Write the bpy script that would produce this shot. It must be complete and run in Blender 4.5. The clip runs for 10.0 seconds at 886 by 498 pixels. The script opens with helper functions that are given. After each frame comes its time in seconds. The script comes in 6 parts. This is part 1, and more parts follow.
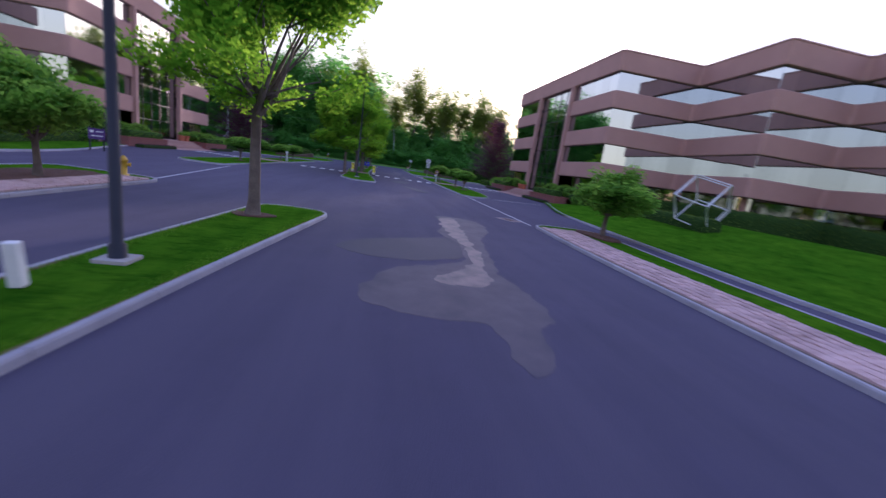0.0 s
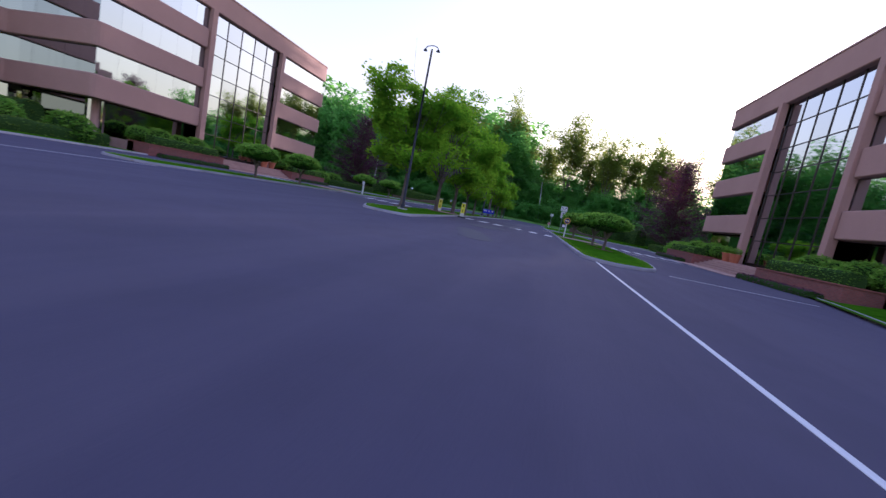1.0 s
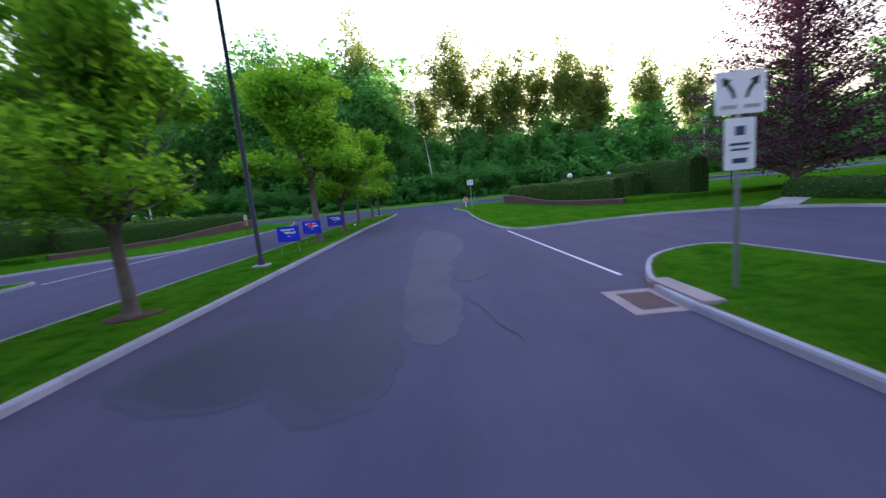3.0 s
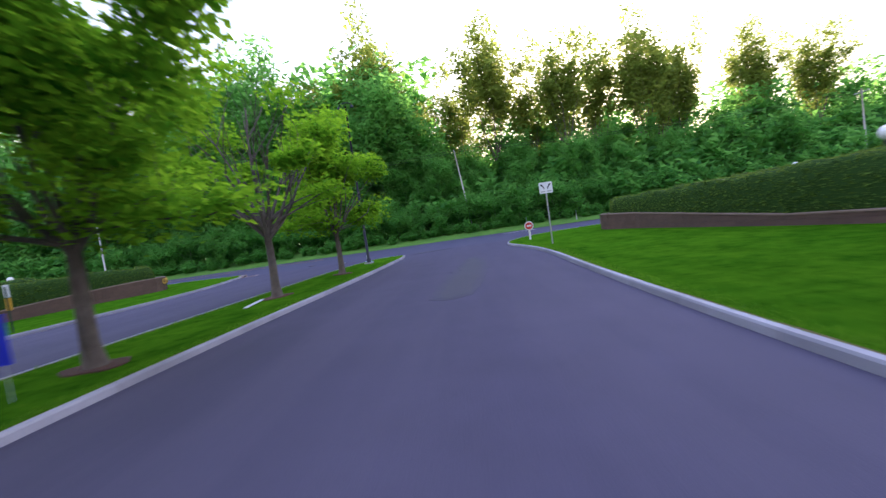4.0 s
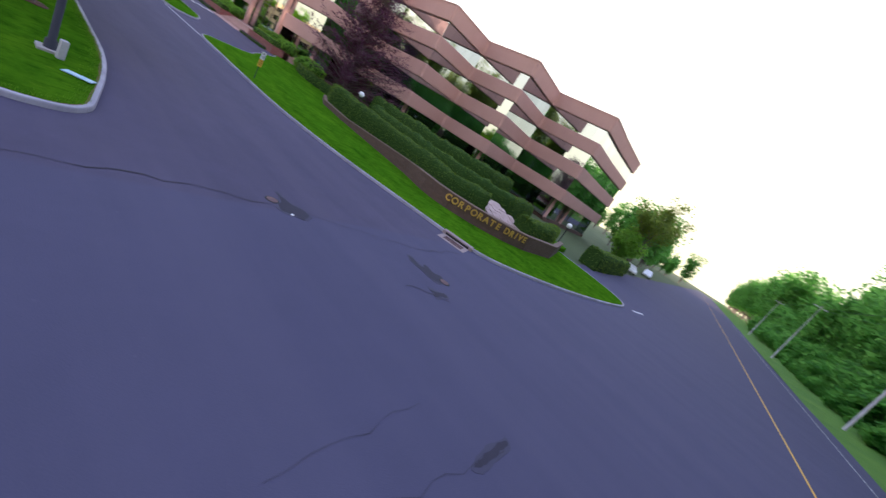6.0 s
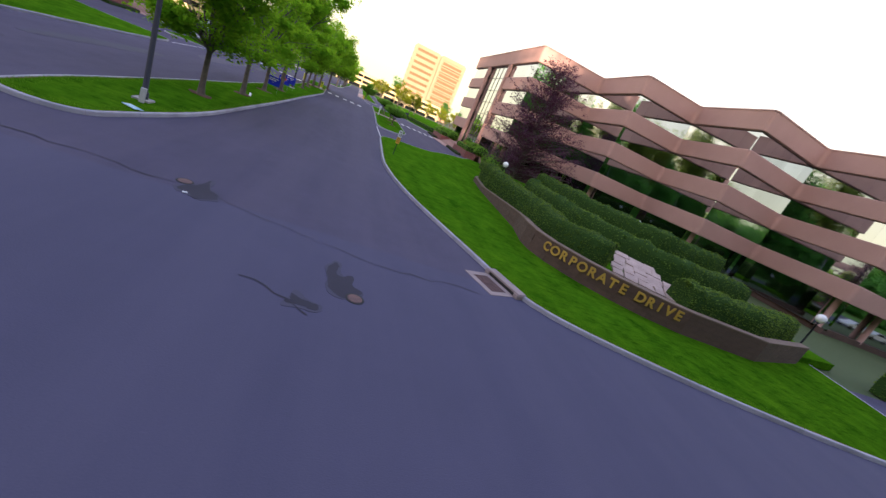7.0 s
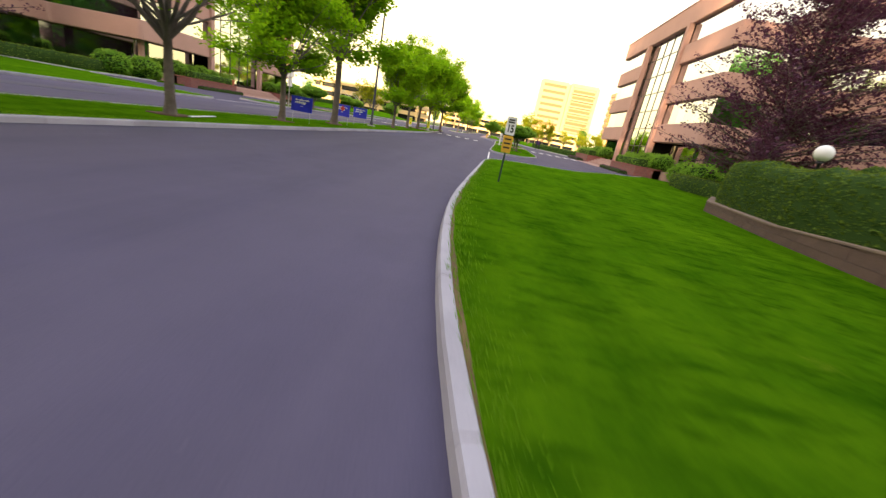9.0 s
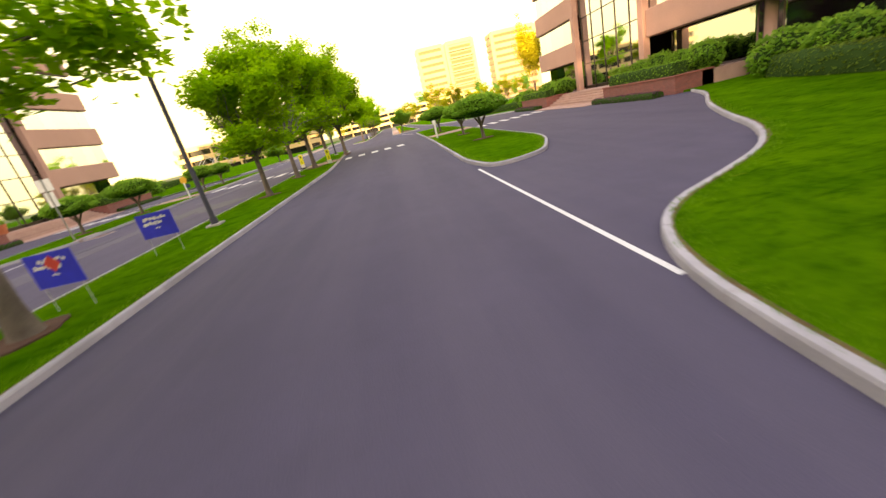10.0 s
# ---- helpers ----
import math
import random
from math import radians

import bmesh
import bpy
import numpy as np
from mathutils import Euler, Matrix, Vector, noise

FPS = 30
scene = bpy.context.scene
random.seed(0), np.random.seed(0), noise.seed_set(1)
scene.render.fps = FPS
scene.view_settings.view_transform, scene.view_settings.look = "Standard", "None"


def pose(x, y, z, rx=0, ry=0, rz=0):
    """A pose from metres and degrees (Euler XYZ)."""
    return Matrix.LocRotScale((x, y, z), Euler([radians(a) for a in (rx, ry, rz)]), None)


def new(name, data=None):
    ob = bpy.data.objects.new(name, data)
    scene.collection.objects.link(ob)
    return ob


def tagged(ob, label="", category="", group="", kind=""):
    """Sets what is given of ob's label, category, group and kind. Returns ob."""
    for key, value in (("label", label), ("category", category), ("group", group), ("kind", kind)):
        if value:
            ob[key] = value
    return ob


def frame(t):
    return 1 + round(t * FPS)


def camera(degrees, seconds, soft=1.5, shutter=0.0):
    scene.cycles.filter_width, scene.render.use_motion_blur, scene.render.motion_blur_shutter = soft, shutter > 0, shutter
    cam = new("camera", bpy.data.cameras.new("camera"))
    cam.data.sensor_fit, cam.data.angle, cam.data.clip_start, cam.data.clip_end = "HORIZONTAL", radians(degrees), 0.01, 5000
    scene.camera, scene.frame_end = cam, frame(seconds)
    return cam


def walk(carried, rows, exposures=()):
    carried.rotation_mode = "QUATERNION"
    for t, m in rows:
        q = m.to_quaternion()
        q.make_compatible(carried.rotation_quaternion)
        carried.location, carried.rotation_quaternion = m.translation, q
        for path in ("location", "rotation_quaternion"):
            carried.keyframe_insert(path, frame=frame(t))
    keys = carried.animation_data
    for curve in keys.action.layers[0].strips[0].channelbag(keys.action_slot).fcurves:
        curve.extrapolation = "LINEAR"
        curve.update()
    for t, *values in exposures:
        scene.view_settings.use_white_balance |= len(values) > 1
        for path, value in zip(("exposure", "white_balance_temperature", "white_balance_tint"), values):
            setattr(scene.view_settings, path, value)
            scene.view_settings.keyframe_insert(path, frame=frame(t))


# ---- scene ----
import itertools

cam = camera(98.33, 10.0, soft=1.4, shutter=0.15)
PATH = [
    (0.0, (-0.44, -0.73, 2.46), -9.21, -11.99, -8.05),
    (0.3, (2.25, 5.58, 1.68), 7.18, -11.97, -14.59),
    (0.5, (3.94, 9.74, 1.27), 12.71, -10.16, -14.86),
    (1.0, (6.01, 20.45, 1.10), 14.63, -7.03, -11.38),
    (1.3, (6.34, 27.11, 1.30), 12.54, -6.72, -7.22),
    (1.5, (6.32, 31.63, 1.49), 11.71, -6.63, -5.27),
    (2.0, (5.67, 43.75, 2.20), 10.11, -7.38, -0.45),
    (2.5, (4.51, 54.11, 2.35), 6.72, -7.80, 0.42),
    (2.7, (4.23, 58.96, 2.34), 2.88, -8.19, 3.81),
    (3.0, (3.51, 65.51, 2.15), -1.97, -8.36, 5.52),
    (3.2, (3.43, 69.44, 1.98), -2.98, -7.87, 4.57),
    (4.3, (4.04, 94.52, 1.59), 6.72, -2.06, 7.02),
    (4.5, (4.76, 98.78, 1.69), 16.71, -4.24, -2.70),
    (4.7, (5.49, 102.38, 2.11), 28.66, -6.35, -11.68),
    (5.0, (6.62, 107.82, 3.06), 49.61, -8.91, -23.05),
    (5.3, (5.19, 116.37, 2.94), 81.48, -10.69, -27.42),
    (5.5, (3.29, 120.09, 2.74), 96.77, -11.09, -31.17),
    (5.7, (0.99, 124.07, 3.16), 112.42, -13.78, -32.30),
    (6.0, (-0.81, 127.08, 3.93), 131.14, -17.85, -31.15),
    (6.2, (-2.91, 128.47, 4.29), 142.69, -19.83, -29.63),
    (7.3, (-11.03, 128.14, 3.32), 173.76, -18.41, -21.55),
    (7.5, (-11.92, 127.25, 3.00), 178.13, -18.11, -20.63),
    (7.9, (-13.22, 124.92, 2.23), 185.85, -16.95, -19.54),
    (8.0, (-13.39, 124.18, 2.11), 186.65, -17.19, -19.41),
    (8.5, (-13.55, 117.9, 1.42), 189.01, -18.34, -14.43),
    (9.0, (-12.70, 111.56, 1.37), 187.10, -18.15, -10.57),
    (9.5, (-11.12, 102.86, 1.93), 181.59, -18.24, -1.42),
    (9.8, (-10.58, 97.72, 2.00), 176.37, -19.02, 7.05),
    (10.0, (-10.22, 94.66, 2.12), 172.26, -19.81, 12.95),
]
EXPOSURE = [(0.0, 1.6, 4420, 39), (0.5, 1.72, 4440, 36), (1.5, 1.52, 4460, 33), (2.0, 1.62, 4550, 27), (3.0, 2.24, 4540, 28), (4.5, 2.81, 4860, 28), (5.0, 2.96, 4780, 24), (6.0, 2.38, 4880, 27), (7.5, 2.25, 5350, 26), (8.5, 2.51, 5980, 24), (9.0, 2.88, 6230, 20), (9.5, 2.98, 6530, 16), (10.0, 3.04, 6980, 18)]
walk(cam, [(t, pose(*eye, 90 + pitch, roll, yaw)) for t, eye, yaw, pitch, roll in PATH], EXPOSURE)

# ---- light: a low evening sun behind the wood, and a clear sky ----
SUN_AZIMUTH, SUN_HEIGHT = 21.0, 7.5          # degrees right of +y, degrees over the horizon
world = bpy.data.worlds.new("sky")
scene.world = world
world.use_nodes = True
wn, wl = world.node_tree.nodes, world.node_tree.links
sky = wn.new("ShaderNodeTexSky")
sky.sky_type, sky.sun_disc = "NISHITA", False
sky.sun_elevation, sky.sun_rotation = radians(SUN_HEIGHT), radians(SUN_AZIMUTH)
sky.air_density, sky.dust_density, sky.ozone_density = 1.0, 5.0, 1.0
haze = wn.new("ShaderNodeHueSaturation")      # thin evening haze pales the blue
haze.inputs["Saturation"].default_value = 1.05
wl.new(sky.outputs[0], haze.inputs["Color"])
way = wn.new("ShaderNodeTexCoord")            # the evening haze is cream low down and thins out overhead
up = wn.new("ShaderNodeSeparateXYZ")
wl.new(way.outputs["Generated"], up.inputs[0])
thin = wn.new("ShaderNodeMapRange")
thin.interpolation_type = "SMOOTHSTEP"
for key, v in (("From Min", 0.08), ("From Max", 0.85), ("To Min", 0.9), ("To Max", 0.32)):
    thin.inputs[key].default_value = v
wl.new(up.outputs["Z"], thin.inputs["Value"])
tone = wn.new("ShaderNodeMix")
tone.data_type = "RGBA"
tone.inputs[6].default_value, tone.inputs[7].default_value = (2.45, 2.22, 1.9, 1), (2.88, 2.3, 0.95, 1)
high = wn.new("ShaderNodeMapRange")
high.interpolation_type = "SMOOTHSTEP"
for key, v in (("From Min", 0.0), ("From Max", 0.8), ("To Min", 1.0), ("To Max", 0.0)):
    high.inputs[key].default_value = v
wl.new(up.outputs["Z"], high.inputs["Value"])
wl.new(high.outputs[0], tone.inputs[0])
veil = wn.new("ShaderNodeMix")
veil.data_type = "RGBA"
wl.new(thin.outputs[0], veil.inputs[0])
wl.new(tone.outputs[2], veil.inputs[7])
wl.new(haze.outputs[0], veil.inputs[6])
wl.new(veil.outputs[2], wn["Background"].inputs[0])
wn["Background"].inputs[1].default_value = 0.15
sun = new("sun", bpy.data.lights.new("sun", "SUN"))
sun.data.energy, sun.data.angle, sun.data.color = 3.2, radians(0.6), (1.0, 0.7, 0.36)
sa, sh = radians(SUN_AZIMUTH), radians(SUN_HEIGHT)
toward_sun = Vector((math.sin(sa) * math.cos(sh), math.cos(sa) * math.cos(sh), math.sin(sh)))
sun.matrix_world = Matrix.Translation(toward_sun * 200) @ toward_sun.to_track_quat("Z", "Y").to_matrix().to_4x4()

# ---- materials ----
def shader(name, rough=0.8, metal=0.0, color=(0.5, 0.5, 0.5), gloss=0.5):
    m = bpy.data.materials.new(name)
    m.use_nodes = True
    p = m.node_tree.nodes["Principled BSDF"]
    p.inputs["Roughness"].default_value, p.inputs["Metallic"].default_value = rough, metal
    p.inputs["Base Color"].default_value = (*color, 1)
    p.inputs["Specular IOR Level"].default_value = gloss
    return m, m.node_tree.nodes, m.node_tree.links, p


def blend(nodes, links, fac, a, b):
    """A colour mixed from a to b by fac; a and b are colours or sockets."""
    n = nodes.new("ShaderNodeMix")
    n.data_type = "RGBA"
    links.new(fac, n.inputs[0])
    for slot, v in ((6, a), (7, b)):
        if isinstance(v, tuple):
            n.inputs[slot].default_value = (*v, 1)
        else:
            links.new(v, n.inputs[slot])
    return n.outputs[2]


def place(nodes, links):
    return nodes.new("ShaderNodeTexCoord").outputs["Object"]


def grainy(nodes, links, scale, detail=6.0, rough=0.6, low=0.35, high=0.65, where=None, stretch=None):
    """A noise between 0 and 1, sharpened between low and high."""
    where = where or place(nodes, links)
    if stretch:
        mp = nodes.new("ShaderNodeMapping")
        mp.inputs["Scale"].default_value = stretch
        links.new(where, mp.inputs[0])
        where = mp.outputs[0]
    n = nodes.new("ShaderNodeTexNoise")
    n.inputs["Scale"].default_value, n.inputs["Detail"].default_value, n.inputs["Roughness"].default_value = scale, detail, rough
    links.new(where, n.inputs["Vector"])
    r = nodes.new("ShaderNodeMapRange")
    r.inputs["From Min"].default_value, r.inputs["From Max"].default_value = low, high
    links.new(n.outputs["Fac"], r.inputs["Value"])
    return r.outputs[0]


def relief(nodes, links, p, height, strength=0.3, distance=0.01):
    b = nodes.new("ShaderNodeBump")
    b.inputs["Strength"].default_value, b.inputs["Distance"].default_value = strength, distance
    links.new(height, b.inputs["Height"])
    links.new(b.outputs[0], p.inputs["Normal"])


def rough_stuff(name, dark, light, scale_big, scale_fine, rough=0.85, bump=0.3, distance=0.01, tint=None, rand=0.0, metal=0.0):
    """Two-scale mottled surface: broad stains from dark to light, fine grain and relief."""
    m, n, l, p = shader(name, rough, metal)
    big = grainy(n, l, scale_big, 5, 0.6, 0.3, 0.7)
    fine = grainy(n, l, scale_fine, 4, 0.7, 0.25, 0.75)
    c = blend(n, l, big, dark, light)
    shade = tuple(0.78 * v for v in dark)
    f2 = n.new("ShaderNodeMath")
    f2.operation = "MULTIPLY"
    f2.inputs[1].default_value = 0.45
    l.new(fine, f2.inputs[0])
    c = blend(n, l, f2.outputs[0], c, tint or shade)
    if rand:
        info = n.new("ShaderNodeObjectInfo")
        h = n.new("ShaderNodeHueSaturation")
        r = n.new("ShaderNodeMapRange")
        r.inputs["To Min"].default_value, r.inputs["To Max"].default_value = 1 - rand, 1 + rand
        l.new(info.outputs["Random"], r.inputs["Value"])
        l.new(r.outputs[0], h.inputs["Value"])
        l.new(c, h.inputs["Color"])
        c = h.outputs[0]
    l.new(c, p.inputs["Base Color"])
    relief(n, l, p, fine, bump, distance)
    return m


def asphalt_material():
    m, n, l, p = shader("asphalt", 0.88, gloss=0.22)
    big = grainy(n, l, 0.09, 6, 0.62, 0.36, 0.66)
    mid = grainy(n, l, 0.9, 6, 0.65, 0.3, 0.72)
    wheel = grainy(n, l, 0.5, 4, 0.6, 0.4, 0.62, stretch=(1.6, 0.12, 1.0))
    fine = grainy(n, l, 55.0, 3, 0.8, 0.2, 0.8)
    stone = n.new("ShaderNodeTexVoronoi")
    stone.inputs["Scale"].default_value = 70.0
    l.new(place(n, l), stone.inputs["Vector"])
    c = blend(n, l, big, (0.047, 0.042, 0.079), (0.072, 0.063, 0.11))
    half = n.new("ShaderNodeMath")
    half.operation, half.inputs[1].default_value = "MULTIPLY", 0.85
    l.new(mid, half.inputs[0])
    c = blend(n, l, half.outputs[0], c, (0.04, 0.036, 0.064))
    spot = grainy(n, l, 2.6, 7, 0.72, 0.6, 0.72)
    few = n.new("ShaderNodeMath")
    few.operation, few.inputs[1].default_value = "MULTIPLY", 0.55
    l.new(spot, few.inputs[0])
    c = blend(n, l, few.outputs[0], c, (0.034, 0.03, 0.056))
    fleck = grainy(n, l, 7.0, 4, 0.7, 0.68, 0.76)
    c = blend(n, l, fleck, c, (0.12, 0.107, 0.145))
    some = n.new("ShaderNodeMath")
    some.operation, some.inputs[1].default_value = "MULTIPLY", 0.45
    l.new(wheel, some.inputs[0])
    c = blend(n, l, some.outputs[0], c, (0.086, 0.075, 0.114))
    grit = n.new("ShaderNodeMath")
    grit.operation, grit.inputs[1].default_value = "MULTIPLY", 0.5
    l.new(fine, grit.inputs[0])
    c = blend(n, l, grit.outputs[0], c, (0.125, 0.11, 0.155))
    axis = n.new("ShaderNodeSeparateXYZ")     # the cross road has a paler, newer surface past the joint; some of its blue is view-angle sheen put into the colour
    l.new(place(n, l), axis.inputs[0])
    past = n.new("ShaderNodeMapRange")
    past.inputs["From Min"].default_value, past.inputs["From Max"].default_value, past.inputs["To Max"].default_value = 118.75, 118.95, 0.4
    l.new(axis.outputs["Y"], past.inputs["Value"])
    c = blend(n, l, past.outputs[0], c, (0.078, 0.079, 0.136))
    l.new(c, p.inputs["Base Color"])
    relief(n, l, p, stone.outputs["Distance"], 0.35, 0.006)
    return m


def grass_material():
    m, n, l, p = shader("lawn", 0.95, gloss=0.0)
    big = grainy(n, l, 0.22, 5, 0.6, 0.32, 0.68)
    mid = grainy(n, l, 1.5, 7, 0.75, 0.36, 0.66)
    fine = grainy(n, l, 60.0, 3, 0.8, 0.2, 0.8, stretch=(1.0, 1.0, 0.3))
    c = blend(n, l, big, (0.06, 0.182, 0.0022), (0.115, 0.255, 0.0028))
    streak = grainy(n, l, 1.1, 5, 0.65, 0.35, 0.68, stretch=(1.0, 0.35, 1.0))
    c = blend(n, l, streak, c, (0.02, 0.088, 0.001))
    k2 = n.new("ShaderNodeMath")
    k2.operation, k2.inputs[1].default_value = "MULTIPLY", 0.6
    l.new(mid, k2.inputs[0])
    c = blend(n, l, k2.outputs[0], c, (0.135, 0.285, 0.0034))
    tuft = grainy(n, l, 3.2, 6, 0.72, 0.5, 0.66, stretch=(0.55, 1.5, 1.0))
    k3 = n.new("ShaderNodeMath")
    k3.operation, k3.inputs[1].default_value = "MULTIPLY", 0.7
    l.new(tuft, k3.inputs[0])
    c = blend(n, l, k3.outputs[0], c, (0.018, 0.078, 0.001))
    dry = grainy(n, l, 2.1, 7, 0.75, 0.63, 0.74, stretch=(0.6, 1.3, 1.0))
    k4 = n.new("ShaderNodeMath")
    k4.operation, k4.inputs[1].default_value = "MULTIPLY", 0.6
    l.new(dry, k4.inputs[0])
    c = blend(n, l, k4.outputs[0], c, (0.25, 0.33, 0.02))
    k = n.new("ShaderNodeMath")
    k.operation, k.inputs[1].default_value = "MULTIPLY", 0.5
    l.new(fine, k.inputs[0])
    c = blend(n, l, k.outputs[0], c, (0.033, 0.112, 0.0018))
    l.new(c, p.inputs["Base Color"])
    lie = n.new("ShaderNodeMath")
    lie.operation = "SUBTRACT"
    l.new(fine, lie.inputs[0])
    l.new(tuft, lie.inputs[1])
    relief(n, l, p, lie.outputs[0], 0.9, 0.03)
    return m


def leaf_material(name, dark, light, glow, back=0.35, gloss=0.12):
    """Leaves: colour by island and by object, with light coming through them."""
    m, n, l, p = shader(name, 0.6, gloss=gloss)
    geo = n.new("ShaderNodeNewGeometry")
    info = n.new("ShaderNodeObjectInfo")
    clump = grainy(n, l, 0.75, 3, 0.6, 0.36, 0.64)
    mean = n.new("ShaderNodeMath")
    mean.operation, mean.use_clamp = "MULTIPLY_ADD", True
    mean.inputs[1].default_value = 0.55
    part_of = n.new("ShaderNodeMath")
    part_of.operation, part_of.inputs[1].default_value = "MULTIPLY", 0.5
    l.new(geo.outputs["Random Per Island"], part_of.inputs[0])
    l.new(clump, mean.inputs[0])
    l.new(part_of.outputs[0], mean.inputs[2])
    c = blend(n, l, mean.outputs[0], dark, light)
    h = n.new("ShaderNodeHueSaturation")
    r = n.new("ShaderNodeMapRange")
    r.inputs["To Min"].default_value, r.inputs["To Max"].default_value = 0.82, 1.18
    l.new(info.outputs["Random"], r.inputs["Value"])
    l.new(r.outputs[0], h.inputs["Value"])
    l.new(c, h.inputs["Color"])
    l.new(h.outputs[0], p.inputs["Base Color"])
    t = n.new("ShaderNodeBsdfTranslucent")
    t.inputs[0].default_value = (*glow, 1)
    mix = n.new("ShaderNodeMixShader")
    mix.inputs[0].default_value = back
    l.new(p.outputs[0], mix.inputs[1])
    l.new(t.outputs[0], mix.inputs[2])
    l.new(mix.outputs[0], n["Material Output"].inputs["Surface"])
    return m


def mirror_glass_material():
    m, n, l, p = shader("mirror_glass", 0.03, 1.0, (0.55, 0.6, 0.66))
    wave = grainy(n, l, 0.35, 2, 0.5, 0.2, 0.8)
    info = n.new("ShaderNodeObjectInfo")
    r = n.new("ShaderNodeMapRange")
    r.inputs["To Min"].default_value, r.inputs["To Max"].default_value = 0.9, 1.05
    l.new(info.outputs["Random"], r.inputs["Value"])
    h = n.new("ShaderNodeHueSaturation")
    h.inputs["Color"].default_value = (0.55, 0.6, 0.66, 1)
    l.new(r.outputs[0], h.inputs["Value"])
    l.new(h.outputs[0], p.inputs["Base Color"])
    relief(n, l, p, wave, 0.12, 0.02)
    return m


ASPHALT = asphalt_material()
LAWN = grass_material()
EARTH = rough_stuff("rough_ground", (0.05, 0.075, 0.02), (0.08, 0.11, 0.03), 0.05, 3.0, 0.95, 0.5, 0.05)
VERGE = rough_stuff("rough_grass", (0.07, 0.18, 0.01), (0.135, 0.27, 0.016), 0.3, 14.0, 0.95, 0.8, 0.05)
KERB = rough_stuff("granite_kerb", (0.27, 0.255, 0.285), (0.45, 0.43, 0.475), 0.8, 40.0, 0.75, 0.25, 0.004, tint=(0.2, 0.19, 0.215), rand=0.09)
CONCRETE = rough_stuff("concrete", (0.33, 0.31, 0.3), (0.46, 0.43, 0.41), 0.7, 30.0, 0.85, 0.2, 0.004, tint=(0.24, 0.22, 0.21))
def worn_paint(name, fresh, dirty, low, high):
    m, n, l, p = shader(name, 0.7)
    wear = grainy(n, l, 2.2, 9, 0.78, low, high, stretch=(1.3, 0.8, 1))
    fine = grainy(n, l, 40, 3, 0.8, 0.3, 0.75)
    c = blend(n, l, wear, dirty, fresh)
    k = n.new("ShaderNodeMath")
    k.operation, k.inputs[1].default_value = "MULTIPLY", 0.3
    l.new(fine, k.inputs[0])
    l.new(blend(n, l, k.outputs[0], c, (0.25, 0.24, 0.26)), p.inputs["Base Color"])
    relief(n, l, p, fine, 0.3, 0.003)
    return m


PAINT = worn_paint("road_paint", (0.7, 0.69, 0.7), (0.2, 0.19, 0.2), 0.27, 0.4)
OLD_PAINT = worn_paint("worn_road_paint", (0.62, 0.61, 0.62), (0.085, 0.08, 0.086), 0.44, 0.56)
YELLOW_PAINT = rough_stuff("yellow_road_paint", (0.6, 0.34, 0.03), (0.75, 0.45, 0.05), 1.6, 25.0, 0.7, 0.3, 0.003)
PRECAST = rough_stuff("rose_precast", (0.405, 0.24, 0.2), (0.475, 0.288, 0.24), 0.25, 9.0, 0.8, 0.12, 0.004, tint=(0.355, 0.205, 0.17))
GLASS = mirror_glass_material()
DARK_GLASS = shader("dark_glass", 0.06, 0.0, (0.012, 0.014, 0.016))[0]
SMOKED_GLASS = shader("smoked_mirror_glass", 0.04, 1.0, (0.42, 0.45, 0.47))[0]
# low sunlight on foliage, put into the leaf colour as gold
SUN_GOLD_LEAF = leaf_material("sun_gold_leaves", (0.35, 0.33, 0.012), (0.5, 0.46, 0.02), (0.7, 0.62, 0.03), 0.4)
CAR_PAINT = shader("white_car_paint", 0.25, 0.0, (0.75, 0.75, 0.76))[0]
MULLION = shader("dark_bronze_metal", 0.4, 0.8, (0.06, 0.05, 0.045))[0]
ROOF = rough_stuff("roof_gravel", (0.2, 0.19, 0.18), (0.3, 0.28, 0.27), 0.5, 12.0, 0.95)
BRICK = rough_stuff("red_brick", (0.24, 0.075, 0.06), (0.34, 0.12, 0.09), 3.0, 40.0, 0.85, 0.3, 0.004, rand=0.18)
def brick_wall():
    m, n, l, p = shader("red_brick_wall", 0.85)
    b = n.new("ShaderNodeTexBrick")
    for key, v in (("Color1", (0.3, 0.085, 0.07, 1)), ("Color2", (0.2, 0.06, 0.05, 1)), ("Mortar", (0.2, 0.13, 0.12, 1))):
        b.inputs[key].default_value = v
    for key, v in (("Scale", 1.0), ("Mortar Size", 0.008), ("Brick Width", 0.21), ("Row Height", 0.075)):
        b.inputs[key].default_value = v
    tc = n.new("ShaderNodeTexCoord")
    sp, cb, ad = n.new("ShaderNodeSeparateXYZ"), n.new("ShaderNodeCombineXYZ"), n.new("ShaderNodeMath")
    l.new(tc.outputs["Object"], sp.inputs[0])
    l.new(sp.outputs[0], ad.inputs[0])
    l.new(sp.outputs[1], ad.inputs[1])
    l.new(ad.outputs[0], cb.inputs[0])
    l.new(sp.outputs[2], cb.inputs[1])
    l.new(cb.outputs[0], b.inputs["Vector"])
    stain = grainy(n, l, 0.9, 5, 0.6, 0.35, 0.7)
    k = n.new("ShaderNodeMath")
    k.operation, k.inputs[1].default_value = "MULTIPLY", 0.35
    l.new(stain, k.inputs[0])
    l.new(blend(n, l, k.outputs[0], b.outputs[0], (0.12, 0.06, 0.055)), p.inputs["Base Color"])
    relief(n, l, p, b.outputs["Fac"], -0.4, 0.006)
    return m


